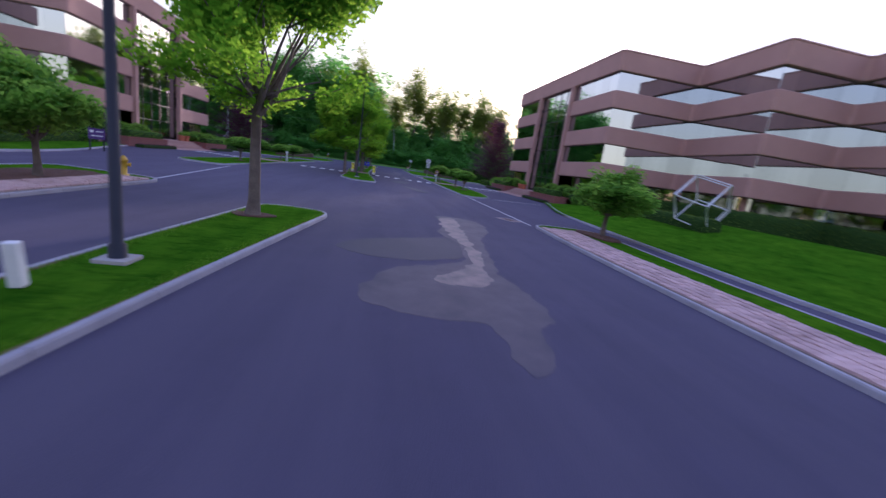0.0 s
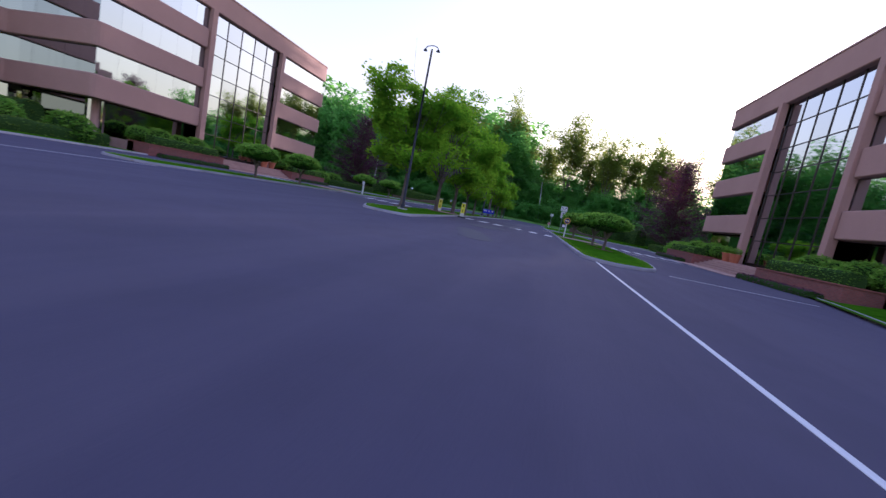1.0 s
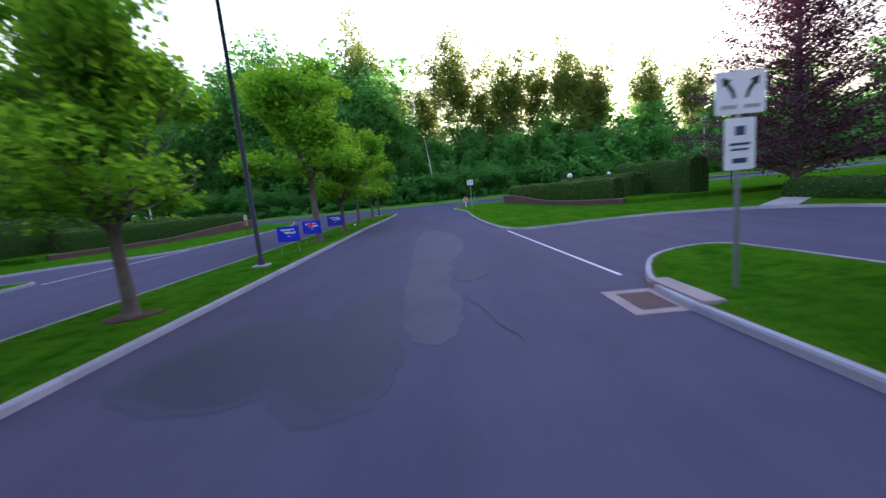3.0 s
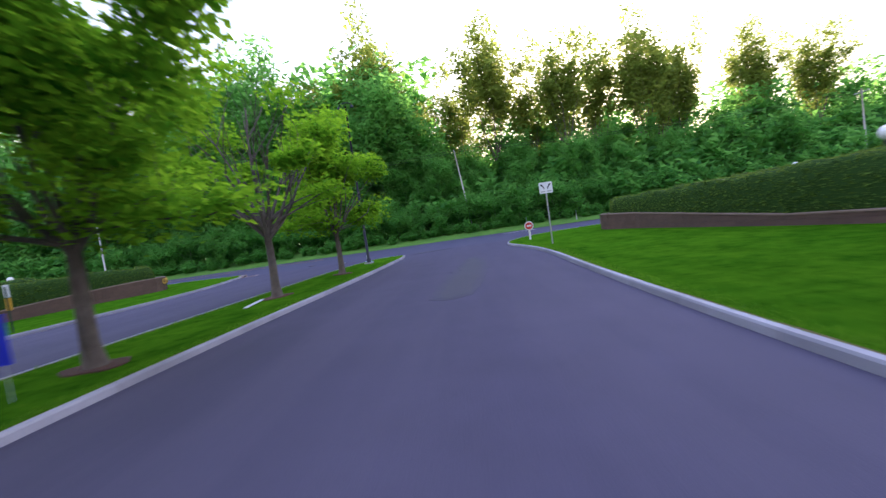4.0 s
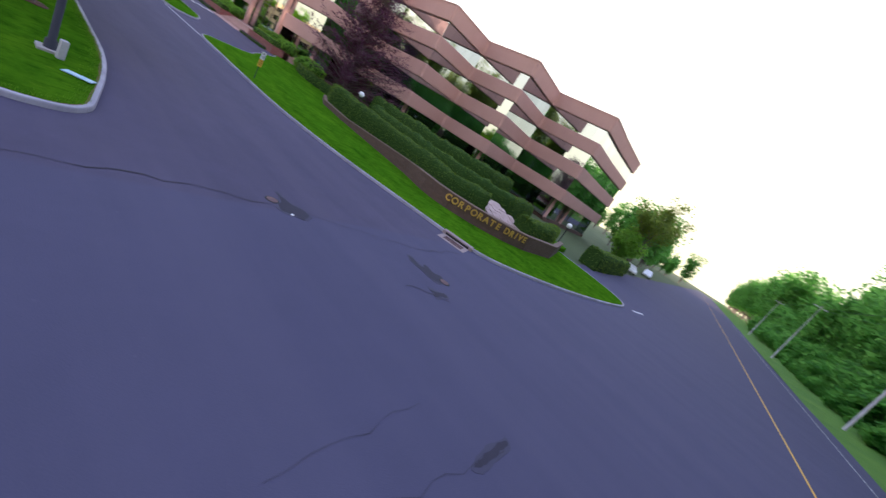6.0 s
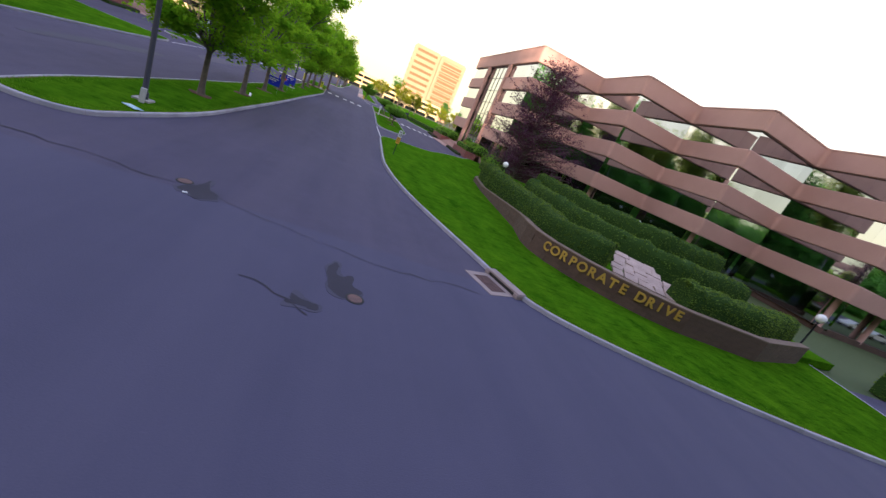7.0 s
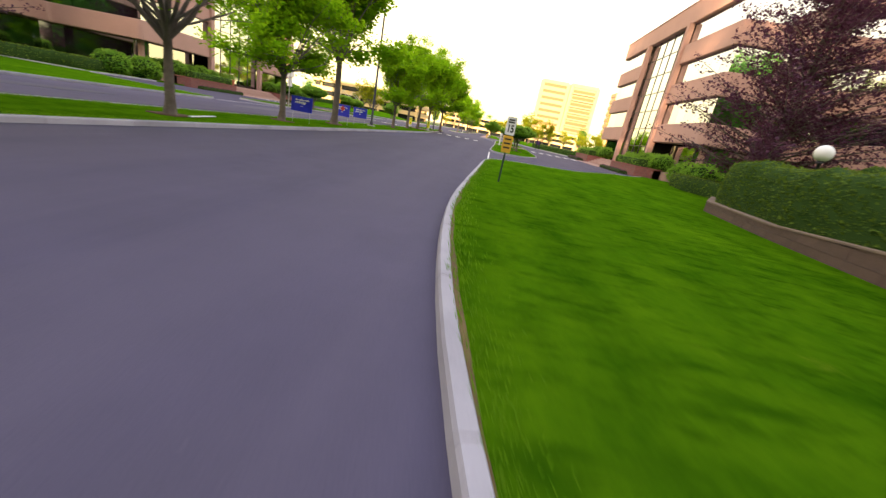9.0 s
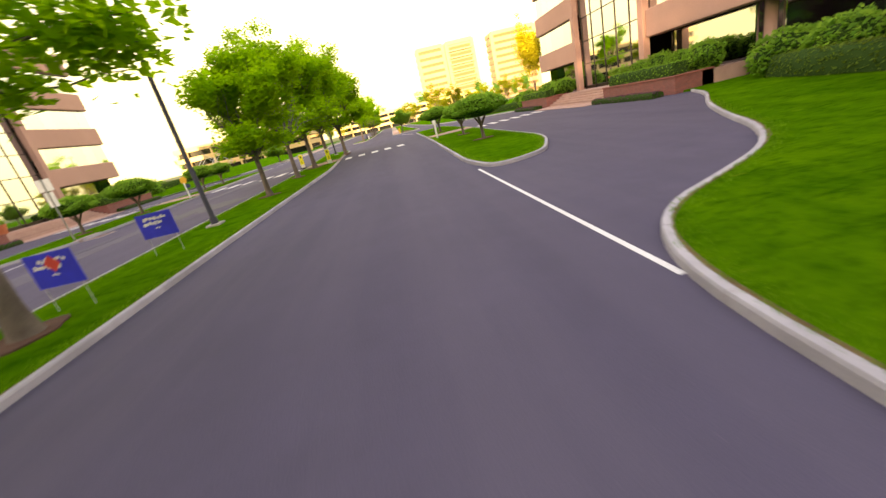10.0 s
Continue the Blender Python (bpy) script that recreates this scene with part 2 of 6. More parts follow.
BRICK_WALL = brick_wall()
MORTAR = rough_stuff("mortar", (0.25, 0.2, 0.18), (0.33, 0.27, 0.25), 3.0, 50.0, 0.95)
STONE = rough_stuff("brown_wall_stone", (0.085, 0.05, 0.04), (0.135, 0.078, 0.055), 1.1, 16.0, 0.88, 0.6, 0.015, tint=(0.06, 0.04, 0.034), rand=0.1)
COPING = rough_stuff("tan_coping_stone", (0.17, 0.115, 0.085), (0.24, 0.17, 0.125), 1.1, 20.0, 0.88, 0.4, 0.01)
PAVER = rough_stuff("pink_pavers", (0.33, 0.2, 0.17), (0.45, 0.29, 0.24), 1.2, 30.0, 0.85, 0.3, 0.004, rand=0.15)
COBBLE = rough_stuff("pale_cobbles", (0.42, 0.28, 0.26), (0.6, 0.43, 0.4), 1.5, 30.0, 0.85, 0.4, 0.006, rand=0.2)
MULCH = rough_stuff("bark_mulch", (0.1, 0.045, 0.03), (0.17, 0.08, 0.05), 3.0, 60.0, 0.95, 1.0, 0.03)
BARK = rough_stuff("bark", (0.11, 0.085, 0.072), (0.21, 0.17, 0.145), 3.0, 26.0, 0.9, 0.9, 0.02)
BLACK_METAL = rough_stuff("black_post_paint", (0.01, 0.011, 0.02), (0.018, 0.019, 0.03), 2.0, 60.0, 0.65, 0.05, 0.002)
STEEL = rough_stuff("galvanised_steel", (0.3, 0.31, 0.32), (0.42, 0.43, 0.44), 3.0, 60.0, 0.45, 0.05, 0.002, metal=0.7)
WHITE = rough_stuff("white_paint", (0.68, 0.68, 0.68), (0.8, 0.8, 0.8), 3.0, 60.0, 0.45, 0.05, 0.002)
IRON = rough_stuff("rusty_iron", (0.1, 0.06, 0.06), (0.2, 0.11, 0.1), 4.0, 60.0, 0.7, 0.4, 0.004, metal=0.3)
TIMBER = rough_stuff("weathered_pole", (0.42, 0.4, 0.4), (0.6, 0.58, 0.58), 1.0, 30.0, 0.9, 0.5, 0.01)
LEAF = leaf_material("maple_leaves", (0.042, 0.142, 0.002), (0.215, 0.405, 0.004), (0.43, 0.71, 0.005), 0.5, 0.04)
# green leaves with the evening sun's yellow put into their colour
SUNLIT_LEAF = leaf_material("sunlit_yellow_leaves", (0.12, 0.18, 0.006), (0.27, 0.3, 0.01), (0.5, 0.5, 0.016), 0.5, 0.04)
WOOD_LEAF = leaf_material("wood_leaves", (0.024, 0.086, 0.026), (0.13, 0.3, 0.052), (0.27, 0.57, 0.085), 0.54, 0.04)
OLIVE_LEAF = leaf_material("thin_top_leaves", (0.07, 0.14, 0.025), (0.17, 0.24, 0.035), (0.42, 0.5, 0.07), 0.5)
PURPLE_LEAF = leaf_material("purple_leaves", (0.058, 0.03, 0.066), (0.14, 0.06, 0.1), (0.2, 0.065, 0.1), 0.32, 0.1)
HEDGE_LEAF = leaf_material("hedge_leaves", (0.085, 0.142, 0.02), (0.15, 0.225, 0.028), (0.24, 0.33, 0.03), 0.32, 0.06)
BOXWOOD_LEAF = leaf_material("clipped_tree_leaves", (0.07, 0.165, 0.026), (0.165, 0.32, 0.038), (0.37, 0.6, 0.055), 0.57, 0.04)
# shade between the leaves, put into hedge and crown cores as dark green
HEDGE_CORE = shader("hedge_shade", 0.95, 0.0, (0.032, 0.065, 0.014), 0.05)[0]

TOWER_WALL = rough_stuff("tan_tower_wall", (0.34, 0.215, 0.125), (0.42, 0.27, 0.16), 0.1, 3.0, 0.85)
TOWER_GLASS = shader("bronze_tower_glass", 0.25, 0.0, (0.16, 0.1, 0.045))[0]
TAN_WALL = rough_stuff("tan_precast", (0.52, 0.38, 0.18), (0.62, 0.47, 0.24), 0.2, 5.0, 0.85)
YELLOW = shader("fluorescent_yellow", 0.5, 0.0, (0.82, 0.8, 0.006))[0]
AMBER = rough_stuff("amber_sign", (0.6, 0.33, 0.015), (0.7, 0.4, 0.03), 4.0, 50.0, 0.5, 0.05, 0.001)
BLUE_BOARD = rough_stuff("blue_board", (0.008, 0.016, 0.5), (0.014, 0.026, 0.66), 3.0, 50.0, 0.45, 0.05, 0.001)
PURPLE_BOARD = rough_stuff("purple_board", (0.06, 0.02, 0.14), (0.08, 0.03, 0.18), 3.0, 50.0, 0.5, 0.05, 0.001)
RED = rough_stuff("red_paint", (0.5, 0.03, 0.025), (0.6, 0.05, 0.035), 3.0, 50.0, 0.5, 0.05, 0.001)
GOLD = shader("tarnished_gold", 0.5, 0.25, (0.55, 0.34, 0.05))[0]
INK = shader("black_ink", 0.6, 0.0, (0.015, 0.015, 0.015))[0]
PALE_BLUE = rough_stuff("pale_blue_plastic", (0.3, 0.5, 0.62), (0.42, 0.62, 0.72), 3.0, 50.0, 0.4, 0.05, 0.001)
NAVY = shader("navy_enamel", 0.4, 0.0, (0.02, 0.03, 0.12))[0]
RUBBER = shader("black_rubber", 0.8, 0.0, (0.02, 0.02, 0.022))[0]
GREEN_POST = shader("dark_green_post", 0.6, 0.2, (0.02, 0.05, 0.03))[0]
GLOBE = shader("white_globe", 0.25, 0.0, (0.78, 0.77, 0.76))[0]
TERRACOTTA = rough_stuff("terracotta", (0.4, 0.12, 0.05), (0.5, 0.17, 0.08), 3.0, 40.0, 0.8)
PALE_STONE = rough_stuff("pale_rock", (0.36, 0.26, 0.22), (0.52, 0.39, 0.34), 1.5, 20.0, 0.85, 0.6, 0.02)
HYDRANT_PAINT = rough_stuff("yellow_hydrant_paint", (0.6, 0.36, 0.01), (0.7, 0.45, 0.02), 5.0, 50.0, 0.45, 0.1, 0.002)

LAWN_BLADE = leaf_material("grass_blades", (0.07, 0.19, 0.004), (0.16, 0.32, 0.008), (0.2, 0.4, 0.01), 0.35, 0.1)
TYRE_MARK = rough_stuff("tyre_rubber_mark", (0.046, 0.04, 0.068), (0.056, 0.048, 0.08), 2.0, 40.0, 0.9)
PATCH = rough_stuff("newer_asphalt", (0.021, 0.019, 0.033), (0.034, 0.03, 0.05), 0.7, 45.0, 0.88, 0.3, 0.005)
# wet silt; its pale pink also holds sky sheen put into the colour
SILT_SHEEN = rough_stuff("wet_silt_sky_sheen", (0.062, 0.05, 0.07), (0.2, 0.148, 0.15), 1.7, 30.0, 0.6, 0.2, 0.003, tint=(0.05, 0.042, 0.055))
SILT_EDGE = rough_stuff("drying_silty_asphalt", (0.042, 0.036, 0.06), (0.092, 0.074, 0.1), 1.2, 40.0, 0.72, 0.2, 0.003, tint=(0.04, 0.036, 0.055))
WORN = rough_stuff("worn_pale_asphalt", (0.056, 0.049, 0.078), (0.086, 0.075, 0.105), 0.6, 50.0, 0.85, 0.3, 0.005, tint=(0.07, 0.06, 0.09))
DAMP = rough_stuff("damp_asphalt", (0.023, 0.022, 0.044), (0.036, 0.033, 0.062), 0.5, 50.0, 0.72, 0.3, 0.005, tint=(0.034, 0.03, 0.05))
DAMP_EDGE = rough_stuff("drying_asphalt", (0.038, 0.035, 0.063), (0.054, 0.049, 0.084), 0.5, 50.0, 0.82, 0.3, 0.005, tint=(0.042, 0.038, 0.068))
FRAME_STONE = rough_stuff("pinkish_frame_stone", (0.26, 0.2, 0.19), (0.38, 0.3, 0.28), 2.0, 40.0, 0.85, 0.3, 0.004)
CRACK_TAR = rough_stuff("old_crack_tar", (0.022, 0.019, 0.03), (0.036, 0.031, 0.048), 2.0, 40.0, 0.85)
EDGE_SOIL = rough_stuff("dry_edge_soil", (0.13, 0.08, 0.03), (0.2, 0.14, 0.05), 2.0, 50.0, 0.95, 0.8, 0.02)

from mathutils import geometry

# ---- builders ----
def mesh_from(bm, name, material):
    me = bpy.data.meshes.new(name)
    bm.to_mesh(me)
    bm.free()
    for mat in material if isinstance(material, (list, tuple)) else (material,):
        me.materials.append(mat)
    return me


def part(name, bm, material, parent=None, label="", smooth=False):
    """Links a bmesh as one mesh object, under a thing if parent is given."""
    ob = new(name, mesh_from(bm, name, material))
    if smooth:
        for f in ob.data.polygons:
            f.use_smooth = True
    if parent:
        ob.parent = parent
    return tagged(ob, label)


def thing(name, m, label, category, group="", kind=""):
    """An Empty at a thing's base, which parents its parts."""
    ob = new(name)
    ob.empty_display_size = 0.2
    ob.matrix_basis = m
    return tagged(ob, label, category, group, kind)


def structure(name, bm, material, label, category="", smooth=False):
    return tagged(part(name, bm, material, None, label, smooth), category=category or name, kind="structure")


def add_box(bm, x0, x1, y0, y1, z0, z1, bevel=0.0, mat=0):
    made = bmesh.ops.create_cube(bm, size=1.0, matrix=Matrix.LocRotScale(((x0 + x1) / 2, (y0 + y1) / 2, (z0 + z1) / 2), None, (x1 - x0, y1 - y0, z1 - z0)))
    faces = {f for v in made["verts"] for f in v.link_faces}
    for f in faces:
        f.material_index = mat
    if bevel:
        edges = {e for v in made["verts"] for e in v.link_edges}
        bmesh.ops.bevel(bm, geom=list(edges), offset=bevel, segments=2, profile=0.6, affect="EDGES")


def add_tube(bm, points, radii, sides=8, cap=True, mat=0):
    """A tapered tube along points."""
    rings = []
    for i, p in enumerate(points):
        a = Vector(points[max(i - 1, 0)])
        b = Vector(points[min(i + 1, len(points) - 1)])
        d = (b - a).normalized()
        side = d.cross(Vector((0, 0, 1)) if abs(d.z) < 0.9 else Vector((1, 0, 0))).normalized()
        up = side.cross(d)
        rings.append([bm.verts.new(Vector(p) + radii[i] * (math.cos(k * math.tau / sides) * side + math.sin(k * math.tau / sides) * up)) for k in range(sides)])
    for r, s in zip(rings, rings[1:]):
        for k in range(sides):
            f = bm.faces.new((r[k], r[(k + 1) % sides], s[(k + 1) % sides], s[k]))
            f.smooth, f.material_index = True, mat
    if cap:
        bm.faces.new(rings[0]).material_index = mat
        bm.faces.new(rings[-1][::-1]).material_index = mat


def rounded(points, steps=6):
    """A closed outline from corners (x, y, radius)."""
    out = []
    n = len(points)
    for i in range(n):
        x, y, r = points[i]
        p, a, b = Vector((x, y)), Vector(points[i - 1][:2]), Vector(points[(i + 1) % n][:2])
        u, v = (a - p), (b - p)
        r = min(r, 0.48 * u.length, 0.48 * v.length)
        if r < 0.02:
            out.append(p)
            continue
        s, e = p + u.normalized() * r, p + v.normalized() * r
        for k in range(steps + 1):
            t = k / steps
            out.append((1 - t) ** 2 * s + 2 * t * (1 - t) * p + t * t * e)
    return out


def inset(outline, d, closed=True):
    """The outline moved to its left by d."""
    out = []
    n = len(outline)
    for i in range(n):
        p = outline[i]
        a = outline[i - 1] if closed or i else p
        b = outline[(i + 1) % n] if closed or i < n - 1 else p
        u = (p - a).normalized() if (p - a).length > 1e-6 else (b - p).normalized()
        v = (b - p).normalized() if (b - p).length > 1e-6 else u
        k = (Vector((-u.y, u.x)) + Vector((-v.y, v.x)))
        k = k / max(k.length_squared / 2, 0.35)
        out.append(p + k * d)
    return out


def add_slab(bm, outline, z0, z1, sides=True):
    """An upright prism over an outline, its top cut into triangles."""
    top = [bm.verts.new((p.x, p.y, z1)) for p in outline]
    for tri in geometry.tessellate_polygon([[Vector((p.x, p.y, 0)) for p in outline]]):
        a, b, c = (outline[i] for i in tri)
        turn = (b.x - a.x) * (c.y - a.y) - (b.y - a.y) * (c.x - a.x)
        bm.faces.new([top[i] for i in (tri if turn >= 0 else tri[::-1])])
    if sides:
        low = [bm.verts.new((p.x, p.y, z0)) for p in outline]
        n = len(outline)
        for i in range(n):
            bm.faces.new((low[i], low[(i + 1) % n], top[(i + 1) % n], top[i]))


def add_kerb(bm, line, closed, width=0.135, height=0.125):
    """A kerb with a rounded upper edge on the left of a line."""
    shape = [(0.0, -0.02), (0.012, height - 0.035), (0.035, height), (width - 0.015, height), (width, height - 0.015), (width, -0.02)]
    rows = [[bm.verts.new((p.x, p.y, z)) for p in inset(line, d, closed)] for d, z in shape]
    n = len(line)
    for a, b in zip(rows, rows[1:]):
        for i in range(n if closed else n - 1):
            j = (i + 1) % n
            bm.faces.new((a[i], a[j], b[j], b[i]))


KERB_RUNS = []


def kerb(line, closed, label):
    """The bed of a kerb; its stones are laid at the end of the script."""
    bm = bmesh.new()
    add_kerb(bm, inset(line, 0.006, closed), closed, 0.123, 0.118)
    ob = structure("kerb", bm, MORTAR, label, "kerb")
    KERB_RUNS.append((ob, line, closed))


def lay_kerb_stones(base, line, closed, length=1.83, gap=0.014):
    """Single granite stones along a kerb, where the lanes pass; the rest in one piece."""
    path = line + line[:1] if closed else line
    dist = [0.0]
    for a, b in zip(path, path[1:]):
        dist.append(dist[-1] + (b - a).length)

    def at(s):
        k = max(i for i in range(len(dist) - 1) if dist[i] <= s + 1e-9)
        return path[k].lerp(path[k + 1], min(1.0, (s - dist[k]) / max(dist[k + 1] - dist[k], 1e-9)))
    total = dist[-1]
    n = max(1, round(total / length))
    rest = bmesh.new()
    count = 0
    for i in range(n):
        s0, s1 = total * i / n + gap / 2, total * (i + 1) / n - gap / 2
        run = [at(s0)] + [p for p, d in zip(path, dist) if s0 + 0.05 < d < s1 - 0.05] + [at(s1)]
        near = -22 < run[0].x < 16 and -8 < run[0].y < 124
        bm = bmesh.new() if near and count < 295 else rest
        shape = [(0.0, -0.02), (0.012, 0.095), (0.03, 0.125), (0.125, 0.125), (0.135, 0.113), (0.135, -0.02)]
        rows = [[bm.verts.new((p.x, p.y, z)) for p in inset(run, d, False)] for d, z in shape]
        for a, b in zip(rows, rows[1:]):
            for k in range(len(run) - 1):
                bm.faces.new((a[k], a[k + 1], b[k + 1], b[k]))
        bm.faces.new([r[0] for r in rows])
        bm.faces.new([r[-1] for r in rows[::-1]])
        if bm is not rest:
            part("kerb_stone", bm, KERB, base)
            count += 1
    if len(rest.verts):
        tagged(part("kerb_stones", rest, KERB, base), kind="stuff")


def rough_blob(cx, cy, rx, ry, turn=0.0, seed=0, ragged=0.25, n=40):
    """An uneven closed outline."""
    rng = random.Random(seed)
    ph = [rng.uniform(0, math.tau) for _ in range(6)]
    out = []
    for i in range(n):
        a = i * math.tau / n
        r = 1 + ragged * sum(math.sin((k + 2) * a + ph[k]) / (k + 1.5) for k in range(6))
        x, y = rx * r * math.cos(a), ry * r * math.sin(a)
        out.append(Vector((cx + x * math.cos(turn) - y * math.sin(turn), cy + x * math.sin(turn) + y * math.cos(turn))))
    return out


MID = -3.0                      # the line about which the place is laid out alike on both sides


def mirrored(points):
    """The same corners on the other side of the middle line, in the same turning sense."""
    return [(2 * MID - p[0], *p[1:]) for p in points][::-1]


# ---- ground, roads, lawns ----
bm = bmesh.new()
add_slab(bm, [Vector(p) for p in ((-3000, -3000), (3000, -3000), (3000, 3000), (-3000, 3000))], 0, -0.06, False)
structure("ground", bm, EARTH, "rough green open ground to the horizon", "ground")

bm = bmesh.new()
add_slab(bm, [Vector(p) for p in ((-34, -120), (30, -120), (30, 118), (700, 118), (700, 140), (-700, 140), (-700, 118), (-34, 118))], -0.05, 0.0)
structure("road", bm, ASPHALT, "worn grey asphalt carriageways and cross road", "road")


def lawn(name, outline, label, kerbed=True, height=0.11):
    inner = inset(outline, 0.13) if kerbed else outline
    bm = bmesh.new()
    add_slab(bm, inner, -0.02, height)
    ob = structure(name, bm, LAWN, label, "lawn")
    if kerbed:
        kerb(outline, True, "pale granite kerb round a lawn island")
    return ob


MEDIAN_SOUTH = rounded([(-6.6, -110, 0.1), (-4.5, -110, 0.1), (-4.1, 0, 3), (-2.9, 9.0, 3), (-2.0, 15.2, 1.3), (-4.9, 15.6, 1.3), (-5.6, 6.0, 3)])
MEDIAN_NORTH = rounded([(-4.4, 42.0, 1.0), (-2.9, 38.6, 1.4), (-0.5, 38.9, 1.6), (-0.9, 46, 3), (-1.7, 56, 3), (-1.9, 66, 3), (-1.65, 80, 3), (-1.45, 95, 3), (-0.95, 104, 3), (-0.75, 113.0, 1.5), (-1.0, 116.2, 1.0), (-3.1, 116.2, 1.0), (-4.3, 111.0, 3), (-4.8, 95, 3), (-4.9, 86, 3), (-5.4, 66, 3), (-4.6, 52, 3)])
ISLAND_EAST = [(9.0, 35.9, 1.0), (10.9, 37.3, 1.2), (11.9, 42.5, 3), (11.9, 58, 3), (11.8, 72, 2), (11.4, 75.9, 1.6), (9.0, 75.2, 1.6), (7.3, 72.4, 1.4), (7.55, 60, 3), (7.75, 44, 3), (7.9, 36.8, 1.3)]
ISLAND_WEST = [(-13.2, 82.2, 1.2), (-15.3, 81.5, 1.2), (-17.0, 77.5, 2), (-17.8, 56, 3), (-17.8, 36.0, 1.6), (-13.6, 35.2, 1.6), (-13.3, 60, 3), (-12.75, 79.5, 2)]
for name, outline, label in (
    ("median_lawn_south", MEDIAN_SOUTH, "long mown grass median between two lanes"),
    ("median_lawn_north", MEDIAN_NORTH, "long mown grass median planted with maples"),
    ("island_lawn_east", rounded(ISLAND_EAST), "mown grass island beside the entrance loop"),
    ("island_lawn_west", rounded(ISLAND_WEST), "mown grass island beside the entrance loop"),
):
    lawn(name, outline, label)

# strips south of the entrance loops: cobbles along the lane, grass behind
STRIP_EAST = [(6.6, -110, 0.1), (11.0, -110, 0.1), (10.9, 8, 3), (11.5, 14.5, 3), (12.2, 19.5, 1.6), (8.2, 19.6, 1.5), (7.6, 13, 4), (7.1, 0, 3)]
STRIP_WEST = [(-15.4, -110, 0.1), (-10.9, -110, 0.1), (-10.2, 19.6, 1.3), (-15.4, 20.3, 1.2), (-15.4, 14, 3)]
lawn("strip_lawn_east", rounded(STRIP_EAST), "narrow grass strip behind a cobbled margin")
lawn("strip_lawn_west", rounded(STRIP_WEST), "narrow grass strip behind a paved margin")

# big lawns in front of the buildings, kerbed along the road only
LOOP_NORTH_EAST = [(21.4, 73.5), (21.2, 77.5), (20.3, 81.0), (18.2, 83.3), (15.0, 84.4), (11.5, 84.2), (9.2, 83.6), (7.8, 83.6), (7.1, 84.6), (6.8, 87.0), (6.65, 92), (6.75, 98), (7.0, 103), (6.95, 106.5), (6.55, 109.8), (6.2, 112.2), (6.4, 114.4), (7.3, 117.0), (9.0, 119.4), (11.5, 121.2), (15, 122.2), (23, 122.8), (200, 123.0)]
LOOP_NORTH_WEST = [(-27.0, 73.5), (-25.4, 76.5), (-22.6, 79.8), (-20.3, 83.3), (-18.8, 86.0), (-17.2, 87.7), (-15.4, 88.7), (-13.8, 89.5), (-12.9, 90.8), (-12.55, 92.5), (-12.4, 97), (-12.25, 101), (-12.15, 105), (-12.45, 108.4), (-13.0, 111.2), (-13.8, 114.0), (-14.6, 116.4), (-15.2, 118.4), (-15.9, 119.7), (-17.4, 120.6), (-20.5, 121.8), (-24.1, 122.8), (-28.5, 123.7), (-31.6, 124.0), (-33.4, 122.8), (-34.6, 119.5), (-36, 113)]
LOOP_SOUTH_EAST = [(12.0, -110), (12.0, 6), (12.6, 12), (13.6, 20), (14.8, 29), (16.8, 35), (18.8, 40), (20.2, 44.5), (21.2, 48)]


def eased(line, times=2):
    """A line with its corners cut to a smooth curve, its ends kept."""
    for _ in range(times):
        out = [line[0]]
        for a, b in zip(line, line[1:]):
            out += [a.lerp(b, 0.25), a.lerp(b, 0.75)]
        line = out + [line[-1]]
    return line


def big_lawn(name, line, rest, label, flip=False):
    line = eased([Vector(p) for p in line])
    if flip:
        line = line[::-1]
    bm = bmesh.new()
    add_slab(bm, inset(line, 0.13, False) + [Vector(p) for p in (rest[::-1] if flip else rest)], -0.02, 0.11)
    structure(name, bm, LAWN, label, "lawn")
    kerb(line, False, "pale granite kerb along the roadside")


big_lawn("lawn_north_east", LOOP_NORTH_EAST, [(200, 60), (21.2, 60)], "broad mown lawn rising to hedges", True)
big_lawn("lawn_north_west", LOOP_NORTH_WEST, [(-38, 60), (-27.2, 60)], "broad mown lawn with a walled hedge bed")
big_lawn("lawn_south_east", LOOP_SOUTH_EAST, [(120, 60), (120, -110)], "mown lawn before the office building", True)
big_lawn("lawn_south_west", [(2 * MID - x, y) for x, y in LOOP_SOUTH_EAST], [(-126, 60), (-126, -110)], "mown lawn before the office building")

# the south-east lawn climbs towards the building
bm = bmesh.new()
cols = [i / 12 for i in range(13)]
rows = []
for k in range(34):
    y = -20 + 2.0 * k
    x0 = 12.9 + max(0.0, (y - 4) * 0.075) + max(0.0, (y - 30) * 0.28)
    rows.append([bm.verts.new((x0 + (24.6 - x0) * u, y, 0.1 + (0.008 + 1.15 * u * u * (3 - 2 * u)) * min(1.0, (46 - y) / 12))) for u in cols])
for a, b in zip(rows, rows[1:]):
    for i in range(len(cols) - 1):
        bm.faces.new((a[i], a[i + 1], b[i + 1], b[i])).smooth = True
structure("lawn_rise", bm, LAWN, "mown grass slope climbing to the office building", "lawn")

# verge and bank below the wood on the far side of the cross road
bm = bmesh.new()
prof = [(139.6, 0.02), (140.6, 0.12), (143.0, 0.35), (146.5, 1.0), (151, 1.7), (160, 2.2), (420, 3.0)]
xs = [-700 + 20 * i for i in range(71)]
rows = [[bm.verts.new((x, y + 0.5 * noise.noise(Vector((x * 0.07, y, 0))), z + 0.25 * noise.noise(Vector((x * 0.11, y * 0.3, 3))) * (y > 138))) for x in xs] for y, z in prof]
for a, b in zip(rows, rows[1:]):
    for i in range(len(xs) - 1):
        bm.faces.new((a[i], a[i + 1], b[i + 1], b[i])).smooth = True
